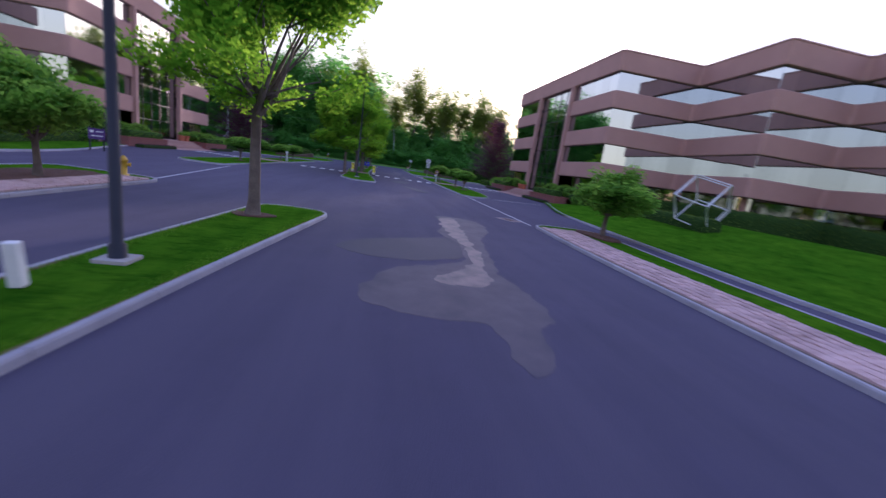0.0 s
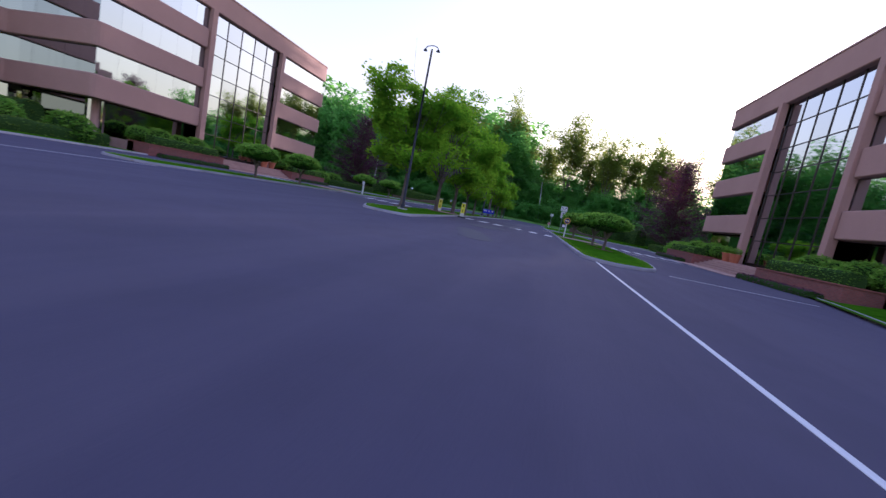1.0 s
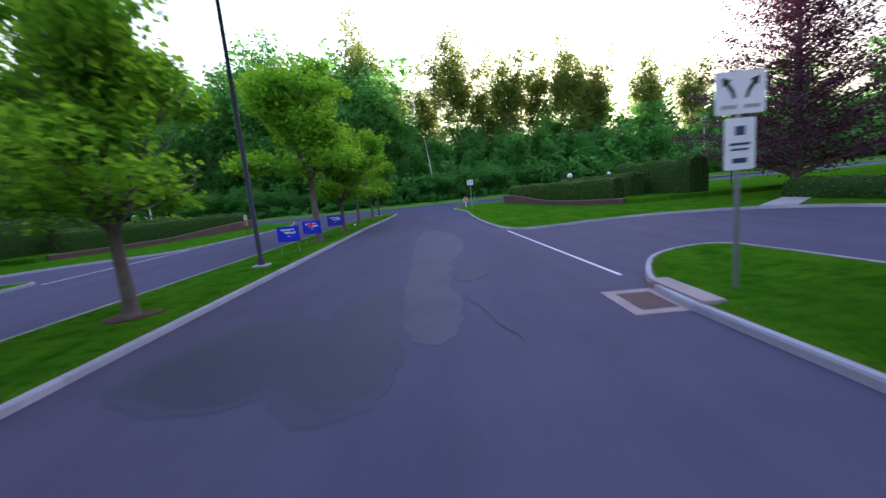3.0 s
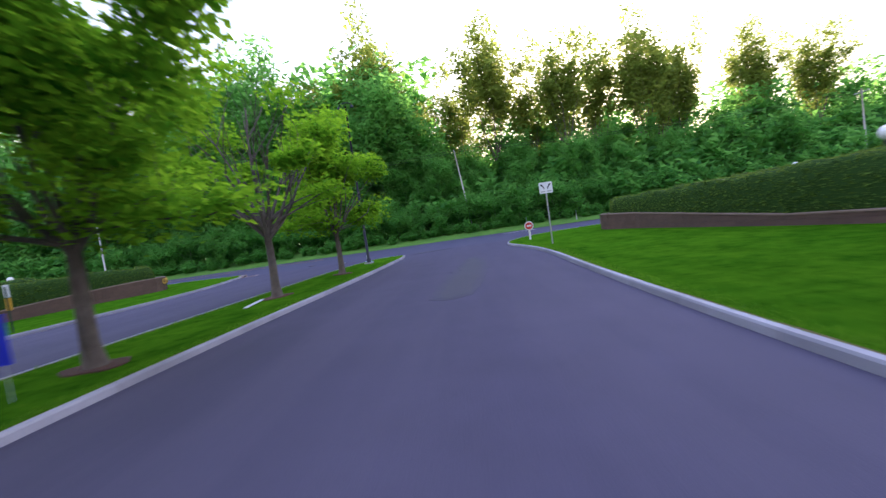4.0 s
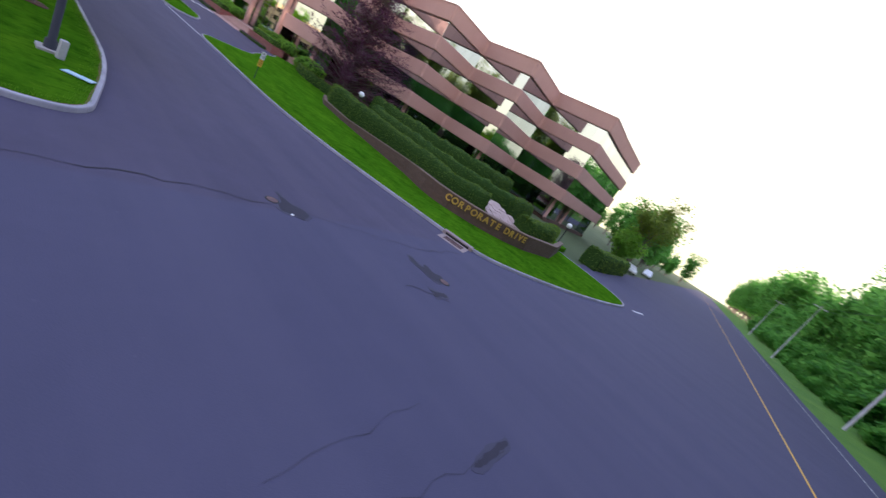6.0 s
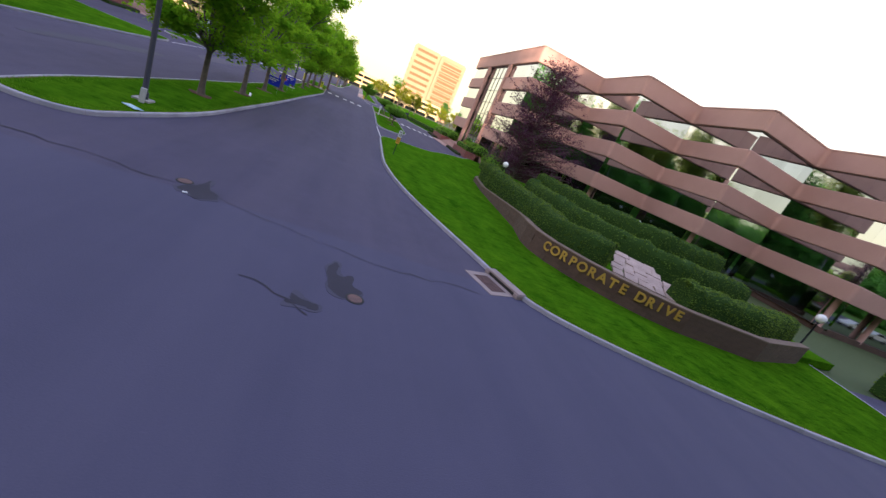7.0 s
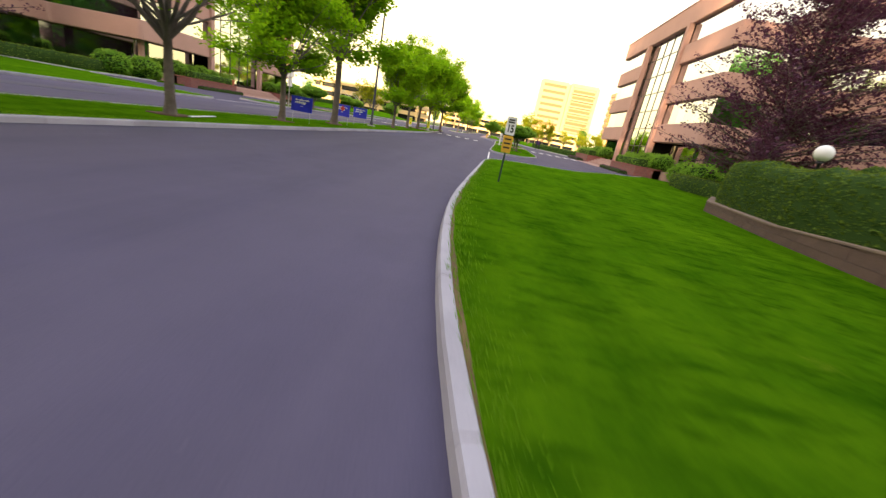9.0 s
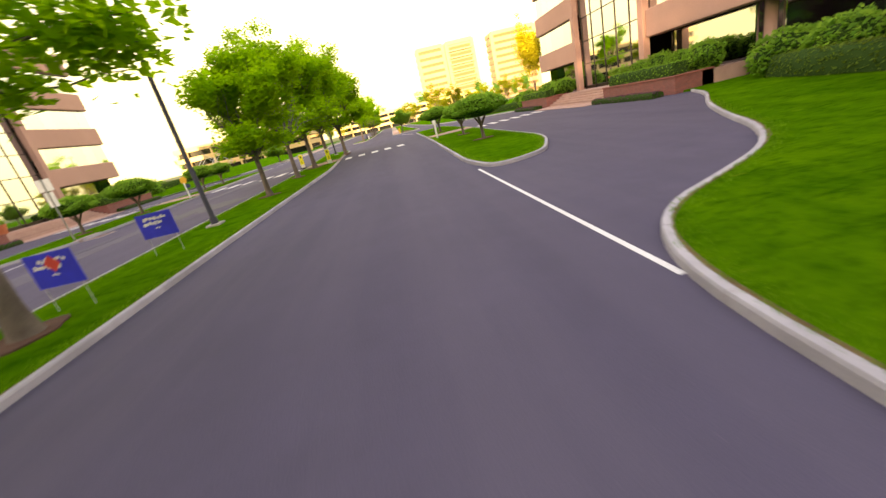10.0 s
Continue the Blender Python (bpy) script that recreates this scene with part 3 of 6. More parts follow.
structure("verge", bm, VERGE, "uncut grass bank at the edge of the wood", "verge")


# ---- the two office buildings ----
BANDS = ((3.85, 5.75), (7.95, 9.9), (12.0, 13.9), (16.0, 18.1))
STRIPS = ((5.75, 7.95), (9.9, 12.0), (13.9, 16.0))


def office(name, front, yc, out, label, stretch=1.0):
    """A four-storey block, alike about the line y = yc, with its entrance front at x = front and out (+1 or -1) the way into the plot.
    Local x runs into the plot, local y along the front."""
    wing = [(0, 15.6), (10.0, 15.8), (9.3, 26.0), (18.0, 26.0), (17.3, 36.0), (27.8, 35.2), (27.2, 45.8), (37, 45.4)]
    half = [(x * stretch, y) for x, y in wing]
    line = [(x, -y) for x, y in half[::-1]] + half + [(52, 45.4), (52, -45.4)]
    top = thing(name, pose(front, yc, 0) @ Matrix.Diagonal((1, 1, 0.97, 1)), label, "office building")
    sgn = out

    corners = [(sgn * x, y, 0.55) for x, y in line]
    if sgn > 0:
        corners = corners[::-1]
    outer = rounded(corners, 4)
    # make the outline run with the inside on its left
    area = sum(a.x * b.y - b.x * a.y for a, b in zip(outer, outer[1:] + outer[:1]))
    if area < 0:
        outer = outer[::-1]
    # the lower bands stop at the entrance, the parapet runs right round
    open_line = [(0, 5.72)] + half + [(52, 45.4), (52, -45.4)] + [(x, -y) for x, y in half[::-1]] + [(0, -5.72)]
    open_line = [(sgn * x, y, 0.55 if 0 < i < len(open_line) - 1 else 0.0) for i, (x, y) in enumerate(open_line)]
    open_line = rounded(open_line[::-1] if sgn > 0 else open_line, 4)
    for k, (z0, z1) in enumerate(BANDS):
        bm = bmesh.new()
        shut = k == 3
        base = outer if shut else open_line
        inner, lip = inset(base, 1.1, shut), inset(base, 0.06, shut)
        n = len(base)
        loops = [[bm.verts.new((p.x, p.y, z)) for p in o] for o, z in ((inner, z0), (lip, z0), (base, z0 + 0.06), (base, z1 - 0.06), (lip, z1), (inner, z1))]
        for a, b in zip(loops, loops[1:]):
            for i in range(n if shut else n - 1):
                j = (i + 1) % n
                bm.faces.new((a[i], a[j], b[j], b[i]))
        if not shut:
            bm.faces.new([r[0] for r in loops])
            bm.faces.new([r[-1] for r in loops[::-1]])
        part("spandrel_band" if k < 3 else "roof_parapet", bm, PRECAST, top)
    bm = bmesh.new()
    add_slab(bm, inset(outer, 1.0), 17.0, 17.3)
    part("roof", bm, ROOF, top)
    bm = bmesh.new()
    cop = [[bm.verts.new((p.x, p.y, z)) for p in o] for o, z in ((inset(outer, -0.05), 18.06), (inset(outer, -0.05), 18.2), (inset(outer, 0.45), 18.2), (inset(outer, 0.45), 18.06))]
    for a, b in zip(cop, cop[1:] + cop[:1]):
        for i in range(len(outer)):
            j = (i + 1) % len(outer)
            bm.faces.new((a[i], a[j], b[j], b[i]))
    part("coping", bm, PRECAST, top)
    # dark ground floor set back under the first band
    bm = bmesh.new()
    add_slab(bm, inset(outer, 1.6), 0.4, 3.86)
    part("ground_floor_glazing", bm, SMOKED_GLASS, top)
    bm = bmesh.new()
    add_slab(bm, inset(outer, 1.0), -0.2, 0.55)
    part("plinth", bm, STONE, top)
    # ribbon windows, pane by pane, a little behind the bands
    pane = bmesh.new()
    add_box(pane, -0.5, 0.5, -0.5, 0.5, -0.5, 0.5)
    pane_mesh = mesh_from(pane, "pane", GLASS)
    pts = [Vector((sgn * x, y)) for x, y in line]
    if sum(a.x * b.y - b.x * a.y for a, b in zip(pts, pts[1:] + pts[:1])) < 0:
        pts = pts[::-1]
    glass_line, frame_line = inset(pts, 0.4), inset(pts, 0.52)
    for z0, z1 in STRIPS:
        for i in range(len(pts)):
            j = (i + 1) % len(pts)
            entrance_front = abs(pts[i].x) < 0.01 and abs(pts[j].x) < 0.01
            hidden = abs(pts[i].x) > 51 or abs(pts[j].x) > 51
            a, b = glass_line[i], glass_line[j]
            f0, f1 = frame_line[i], frame_line[j]
            spans = ((0.0, 0.5 - 5.35 / (b - a).length), (0.5 + 5.35 / (b - a).length, 1.0)) if entrance_front else ((0.0, 1.0),)
            for s0, s1 in spans:
                p, q, g, h = a.lerp(b, s0), a.lerp(b, s1), f0.lerp(f1, s0), f0.lerp(f1, s1)
                d = q - p
                ang = math.atan2(d.y, d.x)
                c = (g + h) / 2
                bmw = bmesh.new()
                for zz in (z0 + 0.03, z1 - 0.03):
                    bmesh.ops.create_cube(bmw, size=1.0, matrix=Matrix.LocRotScale((c.x, c.y, zz), Euler((0, 0, ang)), ((h - g).length, 0.1, 0.06)))
                strip = part("window_strip", bmw, MULLION, top)
                count = max(1, round(d.length / (9.0 if hidden else 1.6)))
                for k in range(count):
                    m = p + d * ((k + 0.5) / count)
                    ob = new("pane", pane_mesh)
                    ob.parent = strip
                    ob.matrix_basis = Matrix.LocRotScale((m.x, m.y, (z0 + z1) / 2), Euler((radians(random.uniform(-0.12, 0.12)), 0, ang + radians(random.uniform(-0.15, 0.15)))), (d.length / count - 0.008, 0.04, z1 - z0 + 0.02))
    # entrance: two tall columns and a gridded curtain wall between them
    for s in (-1, 1):
        bm = bmesh.new()
        add_box(bm, sgn * 0.05 - 0.28, sgn * 0.05 + 0.28, s * 5.35 - 0.3, s * 5.35 + 0.3, 0.3, 16.05, 0.05)
        part("column", bm, PRECAST, top)
    ys = [-4.95 + 9.9 * k / 5 for k in range(6)]
    zs = [1.2 + 14.85 * k / 7 for k in range(8)]
    wall = bmesh.new()
    add_box(wall, sgn * 0.62 - 0.03, sgn * 0.62 + 0.03, -5.0, 5.0, 0.5, 16.05)
    frame_ob = part("curtain_wall", wall, MULLION, top)
    for y in ys:
        bm = bmesh.new()
        add_box(bm, sgn * 0.5 - 0.05, sgn * 0.5 + 0.05, y - 0.035, y + 0.035, 0.5, 16.05)
        part("mullion", bm, MULLION, frame_ob)
    for z in zs:
        bm = bmesh.new()
        add_box(bm, sgn * 0.5 - 0.045, sgn * 0.5 + 0.045, -4.95, 4.95, z - 0.035, z + 0.035)
        part("transom", bm, MULLION, frame_ob)
    for y0, y1 in zip(ys, ys[1:]):
        for z0, z1 in zip(zs, zs[1:]):
            ob = new("pane", pane_mesh)
            ob.parent = frame_ob
            ob.matrix_basis = Matrix.LocRotScale((sgn * 0.52, (y0 + y1) / 2, (z0 + z1) / 2), Euler((0, radians(random.uniform(-0.2, 0.2)), radians(random.uniform(-0.3, 0.3)))), (0.03, y1 - y0 - 0.02, z1 - z0 - 0.02))
    # slim posts under the lowest band
    post = bmesh.new()
    add_tube(post, [(0, 0, 0.3), (0, 0, 3.9)], [0.28, 0.28], 12)
    post_mesh = mesh_from(post, "post", PRECAST)
    for p in inset(pts, 1.25):
        ob = new("post", post_mesh)
        ob.parent = top
        ob.location = (p.x, p.y, 0)
    return top


office("office_building", 24.2, 56.4, 1, "four-storey rose precast office block with mirrored window ribbons", 1.0)
office("office_building", -30.2, 59.4, -1, "four-storey rose precast office block with mirrored window ribbons", 1.0)

# ---- trees ----
def limb(rng, bm, start, direction, length, r0, depth, tips, spread, rise, sides):
    """A bent limb that forks; its ends gather in tips."""
    pts, rad = [Vector(start)], [r0]
    d = Vector(direction).normalized()
    n = 2 if sides < 6 else 4
    for i in range(n):
        d = (d + Vector((rng.uniform(-1, 1), rng.uniform(-1, 1), rng.uniform(-0.6, 1.0))) * (0.13 if n == 4 else 0.2) + Vector((0, 0, rise))).normalized()
        pts.append(pts[-1] + d * length / n)
        rad.append(r0 * (1 - 0.55 * (i + 1) / n))
    add_tube(bm, pts, rad, sides, False)
    tips.append((pts[-1], depth))
    tips.append((pts[-2], depth))
    if depth < 2:
        tips.append((pts[1], depth))
    if depth > 0:
        for k in range(3 if depth > 1 else 2):
            a = rng.uniform(0, math.tau)
            side = Vector((math.cos(a), math.sin(a), rng.uniform(-0.1, 0.6)))
            limb(rng, bm, pts[rng.choice((2, 3, 4) if n == 4 else (1, 2))], d + side * spread, length * rng.uniform(0.55, 0.8), rad[-1] * 0.85, depth - 1, tips, spread, rise, max(4 if n == 4 else 3, sides - 2))


def add_leaves(bm, rng, centre, reach, count, size, flat=0.8, corners=4):
    """A clump of small bent leaves round a point."""
    for _ in range(count):
        v = Vector((rng.gauss(0, 1), rng.gauss(0, 1), rng.gauss(0, flat)))
        v = centre + v * min(1.0, 1.7 / v.length) * reach * 0.55
        s = size * rng.uniform(0.6, 1.3)
        a = rng.uniform(0, math.tau)
        t = rng.uniform(-0.9, 0.9)
        u = Vector((math.cos(a), math.sin(a), t * 0.6)) * s
        w = Vector((-math.sin(a) * math.cos(t), math.cos(a) * math.cos(t), math.sin(t))) * s * 0.42
        mid = v + Vector((0, 0, s * 0.12))
        p = [bm.verts.new(q) for q in ((v - u * 0.5, mid + w, v + u * 0.6, mid - w) if corners == 4 else (v - u * 0.6 - w * 0.5, v + u * 0.7, mid + w * 1.6))]
        bm.faces.new(p)


def tree_meshes(seed, height, bare, width, trunk_r, leaf, leaf_size, per_tip, clump, limbs=7, depth=2, spread=0.75, rise=0.1, material=None, lean=0.0, up=0.9, gaps=0.0, far=False, low=0, heart=0.24):
    """Trunk and crown meshes of one broad-leaved tree."""
    rng = random.Random(seed)
    bm = bmesh.new()
    tips = []
    top = Vector((lean, 0, bare))
    add_tube(bm, [(0, 0, -0.1), (0.0, 0, 0.12), (0.02, 0.01, 0.5), (lean * 0.5, 0.02, bare * 0.6), top], [trunk_r * 1.7, trunk_r * 1.35, trunk_r * 1.05, trunk_r * 0.92, trunk_r * 0.88], 6 if far else 10)
    crown_h = height - bare
    for k in range(limbs):
        a = k * math.tau / limbs + rng.uniform(-0.3, 0.3)
        out = rng.uniform(0.35, 1.0)
        d = Vector((math.cos(a) * out, math.sin(a) * out, up * rng.uniform(0.8, 1.5)))
        start = top + Vector((0, 0, rng.uniform(-0.12, 0.05) * bare))
        limb(rng, bm, start, d, crown_h * rng.uniform(0.42, 0.55), trunk_r * 0.58, depth, tips, spread, rise, 4 if far else 7)
    limb(rng, bm, top, Vector((0.05, 0.02, 1)), crown_h * 0.6, trunk_r * 0.66, depth, tips, spread, rise, 4 if far else 7)
    for k in range(low):                 # wide low limbs that carry the crown's skirt
        a = (k + rng.uniform(0.2, 0.8)) * math.tau / low
        limb(rng, bm, top + Vector((0, 0, rng.uniform(0.0, 0.5))), Vector((math.cos(a), math.sin(a), rng.uniform(0.35, 0.75))), crown_h * rng.uniform(0.34, 0.46), trunk_r * 0.3, 1, tips, spread, -0.09, 5 if far else 6)
    reach = max(max(math.hypot(t.x, t.y) for t, _ in tips), 0.1)
    high = max(t.z for t, _ in tips)
    sx, sz = width / 2 * 0.9 / reach, (height - bare * 0.9) / (high - bare * 0.9)
    for v in bm.verts:
        if v.co.z > bare * 0.9:
            f = min(1.0, (v.co.z - bare * 0.9) / (bare * 0.5 + 0.3))
            v.co.x *= 1 + (sx - 1) * f
            v.co.y *= 1 + (sx - 1) * f
            v.co.z = bare * 0.9 + (v.co.z - bare * 0.9) * sz
    trunk = mesh_from(bm, "trunk", BARK)
    bm = bmesh.new()
    for t, dep in tips:
        if t.z < bare * (0.85 if low else 1.05):
            continue
        c = Vector((t.x * sx, t.y * sx, bare * 0.9 + (t.z - bare * 0.9) * sz))
        if low:                          # foliage in billows, thin round the bare upright limbs
            inner = heart * (1.0 if math.hypot(c.x, c.y) < width * 0.26 else 0.5 if c.z < bare + 1.2 else 0.0)
            if noise.noise(c * 0.55 + Vector((seed, 0, 0))) < gaps - 0.5 + inner:
                continue
        elif rng.random() < gaps:
            continue
        add_leaves(bm, rng, c, clump * rng.uniform(0.7, 1.3), max(3, int(per_tip * rng.uniform(0.4, 1.6) * (1.0 if dep < 2 else 0.5))), leaf_size, 0.5 if low else 0.8, 3 if far else 4)
    crown = mesh_from(bm, "crown", material or leaf)
    return trunk, crown


def plant(name, meshes, m, label, category="tree", group="", scale=1.0):
    ob = thing(name, m @ Matrix.Scale(scale, 4), label, category, group)
    for n, me in zip(("trunk", "crown", "branchwork"), meshes):
        o = new(n, me)
        o.parent = ob
        if n == "branchwork":
            tagged(o, kind="stuff")
    return ob


MAPLES = [tree_meshes(s, 10.4, 2.45, 8.9, 0.155, LEAF, 0.2, p, 0.84, 10, 2, 0.8, 0.02, None, 0.0, 0.8, g, False, 9, h) for s, g, p, h in ((11, 0.44, 135, 0.3), (12, 0.4, 135, 0.2), (13, 0.48, 165, 0.9))]
MAPLES.append(tree_meshes(17, 10.4, 3.3, 9.2, 0.17, LEAF, 0.2, 150, 0.85, 11, 2, 0.8, 0.02, None, 0.0, 0.9, 0.4, False, 6, 0.2))   # an older one, clear of limbs up to head height
# far maples, their low-sun yellow carried by the leaf colour
FAR_MAPLES = [tree_meshes(s, 10.2, 2.2, 9.2, 0.18, SUNLIT_LEAF, 0.42, 24, 1.0, 8, 2, 0.85, 0.02, None, 0.0, 0.7, 0.4, True, 8) for s in (14, 15)]
mound = bmesh.new()
add_slab(mound, rough_blob(0, 0, 0.6, 0.52, 0, 4, 0.16, 24), -0.02, 0.03)
mound_mesh = mesh_from(mound, "mulch", MULCH)
MEDIAN_TREES = [(-4.3, 12.5, 1.0), (-4.55, 48.7, 1.15), (-3.6, 55.2, 1.1), (-3.1, 60.1, 1.12), (-3.0, 66.1, 0.95), (-3.3, 73.9, 0.85), (-3.1, 87.8, 1.08), (-2.95, 93.7, 0.85), (-3.1, 100.4, 0.88), (-2.75, 106.4, 0.86), (-5.3, -6.0, 0.95), (-5.3, -16.0, 0.95), (-5.3, -27, 0.9), (-5.3, -38, 0.9)]
for i, (x, y, s) in enumerate(MEDIAN_TREES):
    t = plant("maple_tree", MAPLES[3 if i in (0, 6) else 2 if i == 8 else i % 2], pose(x, y, 0.108, 0, 0, 77 * i), "young maple with bright green leaves on the grass median", group="median maples", scale=s)
    o = new("mulch_ring", mound_mesh)
    o.parent = t
    tagged(o, "brown bark mulch")

# ---- the wood beyond the cross road ----
WOOD = [tree_meshes(s, 21, 1.0, 13.0, 0.26, WOOD_LEAF, 0.5, 46, 1.7, 10, 2, 0.95, 0.05, far=True) for s in (31, 32, 33)]
FAR_WOOD = [tree_meshes(s, 21, 1.0, 13.0, 0.26, WOOD_LEAF, 1.0, 26, 2.4, 9, 1, 0.95, 0.05, far=True) for s in (34, 35)]
TALL = [tree_meshes(s, 30, 9.0, 15.0, 0.3, OLIVE_LEAF, 0.55, 34, 1.6, 9, 2, 0.95, 0.03, None, 0.0, 0.7, 0.35, True) for s in (41, 42)]
BUSH = [tree_meshes(s, 5.0, 0.2, 6.5, 0.08, WOOD_LEAF, 0.26, 84, 1.15, 7, 1, 1.1, -0.04, None, 0.0, 0.5, far=True) for s in (51, 52)]
FAR_BUSH = [tree_meshes(s, 5.0, 0.2, 6.5, 0.08, WOOD_LEAF, 0.66, 20, 1.2, 8, 1, 1.1, -0.04, None, 0.0, 0.5, far=True) for s in (53, 54)]
rng = random.Random(5)
for row, (y0, step, s0) in enumerate(((151, 7.5, 0.62), (158, 8.0, 0.86), (167, 11, 1.15), (178, 14, 1.4))):
    x = -200 + 3 * row
    while x < 150:
        by_place = ((0.68 if row == 3 else 0.77) if x > 4 else 1.1) if row > 1 else (1.3 if x > -30 else 1.6) if -120 < x < -12 else 0.76 if x > 6 else 1.05
        plant("wood_tree", WOOD[rng.randrange(3)] if -62 < x < 42 and row < 2 else FAR_WOOD[rng.randrange(2)], pose(x, y0 + rng.uniform(-2, 2), 1.4 + 0.3 * row, 0, 0, rng.uniform(0, 360)), "dense green woodland tree at the wood's edge", group="wood trees", scale=by_place * s0 * rng.uniform(0.72, 1.32))
        x += step * rng.uniform(0.75, 1.3)
for k in range(44):                      # the wood goes on along the cross road
    plant("wood_tree", FAR_WOOD[k % 2], pose(-205 - 8.0 * k, 153 + rng.uniform(-3, 9), 1.4, 0, 0, rng.uniform(0, 360)), "dense green woodland tree at the wood's edge", group="wood trees", scale=rng.uniform(1.1, 1.5))
for x, y, s in ((-40, 160, 0.95), (-26, 163, 1.1), (-10.6, 162, 1.34), (-5, 168, 1.15), (5, 165, 1.1), (12.0, 164, 1.29), (19, 168, 1.1), (24, 160, 1.1), (31, 164, 1.15), (38, 160, 1.1), (43, 164, 1.1), (48, 166, 1.05), (60, 163, 1.0), (72, 165, 0.95), (-60, 165, 0.85), (-85, 165, 0.9)):
    plant("tall_thin_tree", TALL[int(x) % 2], pose(x, y, 1.8, 0, 0, x * 7), "tall sparse tree standing over the wood", group="tall trees", scale=s)
for x, y, s in ((-30.5, 154.5, 1.42), (-9.0, 155.0, 1.5)):
    plant("wood_tree", WOOD[1], pose(x, y, 1.5, 0, 0, 40 * x), "large green tree rising over the wood", group="wood trees", scale=s)
for y0, step, s0, s1, z in ((147.3, 3.4, 0.75, 1.15, 0.9), (151.5, 4.6, 1.1, 1.6, 1.5), (160.0, 6.5, 1.6, 2.1, 1.9), (172.0, 10.0, 2.0, 2.6, 2.1)):
    x = -190.0
    while x < 140:
        plant("roadside_bush", (BUSH if -50 < x < 28 and y0 < 150 else FAR_BUSH)[rng.randrange(2)], pose(x, y0 + rng.uniform(-1.2, 1.4), z, 0, 0, rng.uniform(0, 360)), "leafy green bush along the wood's edge", "bush", "roadside bushes", rng.uniform(s0, s1))
        x += step * rng.uniform(0.8, 1.2)
x = -110.0
while x < 45:
    plant("verge_shrub", FAR_BUSH[rng.randrange(2)], pose(x, 144.0 + rng.uniform(-0.6, 1.0), 0.4, 0, 0, rng.uniform(0, 360)), "low weedy green growth on the verge", "bush", "verge growth", rng.uniform(0.22, 0.42))
    x += rng.uniform(1.2, 2.4)

for k in range(26):                      # far trees that close the view to the west
    plant("wood_tree", FAR_WOOD[k % 2], pose(-245 - rng.uniform(0, 40), 112 - 13 * k + rng.uniform(-4, 4), 0, 0, 0, rng.uniform(0, 360)), "dense green tree far beyond the building", group="far western trees", scale=rng.uniform(0.7, 1.1))

for k in range(16):                      # trees beyond the side drive
    plant("wood_tree", FAR_WOOD[k % 2], pose(-112 - 9.0 * k + rng.uniform(-3, 3), rng.uniform(96, 113), 0, 0, 0, rng.uniform(0, 360)), "dense green tree beside the cross road", group="far western trees", scale=rng.uniform(0.4, 0.75))

# purple-leaved trees before the buildings
def conical_tree_meshes(seed, height, width, trunk_r, leaf, leaf_size, branches, per_step):
    """A dense pointed tree: one straight trunk and tiers of long side branches."""
    rng = random.Random(seed)
    bm, br, lf = bmesh.new(), bmesh.new(), bmesh.new()
    add_tube(bm, [(0, 0, -0.1), (0, 0, 0.4), (0.05, 0.03, height * 0.4), (0.0, 0.08, height * 0.75), (0.04, 0.05, height * 0.99)], [trunk_r * 1.5, trunk_r * 1.1, trunk_r * 0.8, trunk_r * 0.4, 0.015], 8)
    for k in range(branches):
        f = (k + rng.random()) / branches
        z = 0.9 + (height - 1.3) * f ** 1.1
        a = k * 2.4 + rng.uniform(-0.5, 0.5)
        long = width / 2 * (1 - z / height) ** 0.5 * rng.uniform(0.62, 1.15) + 0.3
        climb = rng.uniform(0.2, 0.6) + 0.6 * f
        pts, p, d = [Vector((0, 0, z))], Vector((0, 0, z)), Vector((math.cos(a), math.sin(a), climb)).normalized()
        for step in range(4):
            d = (d + Vector((rng.uniform(-0.16, 0.16), rng.uniform(-0.16, 0.16), rng.uniform(-0.14, 0.06)))).normalized()
            p = p + d * long / 4
            pts.append(p)
        add_tube(br, pts, [trunk_r * 0.3 * (1 - f * 0.7) * q for q in (1, 0.8, 0.55, 0.35, 0.12)], 4, False)
        spots = max(4, int(long * 3.2))
        for q in range(spots):
            u = 0.18 + 0.84 * (q + rng.random()) / spots
            g = min(3, int(u * 4))
            c = pts[g].lerp(pts[g + 1], min(1.0, u * 4 - g)) + Vector((rng.gauss(0, 0.16), rng.gauss(0, 0.16), rng.gauss(-0.05, 0.12))) * (1.3 - 0.7 * u) * 1.5
            add_leaves(lf, rng, c, 0.62 * (1.2 - 0.75 * u) + 0.1, int(per_step * (1.35 - 0.85 * u)), leaf_size, 0.45)
    return mesh_from(bm, "trunk", BARK), mesh_from(lf, "crown", leaf), mesh_from(br, "branchwork", BARK)


PURPLE = conical_tree_meshes(61, 14.2, 14.9, 0.24, PURPLE_LEAF, 0.165, 180, 15)
plant("purple_beech", PURPLE, pose(26.0, 88.7, 0.108), "dark purple-leaved beech on the lawn", group="purple beeches")
plant("purple_beech", PURPLE, pose(-28.5, 87.2, 0.108, 0, 0, 130), "dark purple-leaved beech on the lawn", group="purple beeches", scale=0.93)

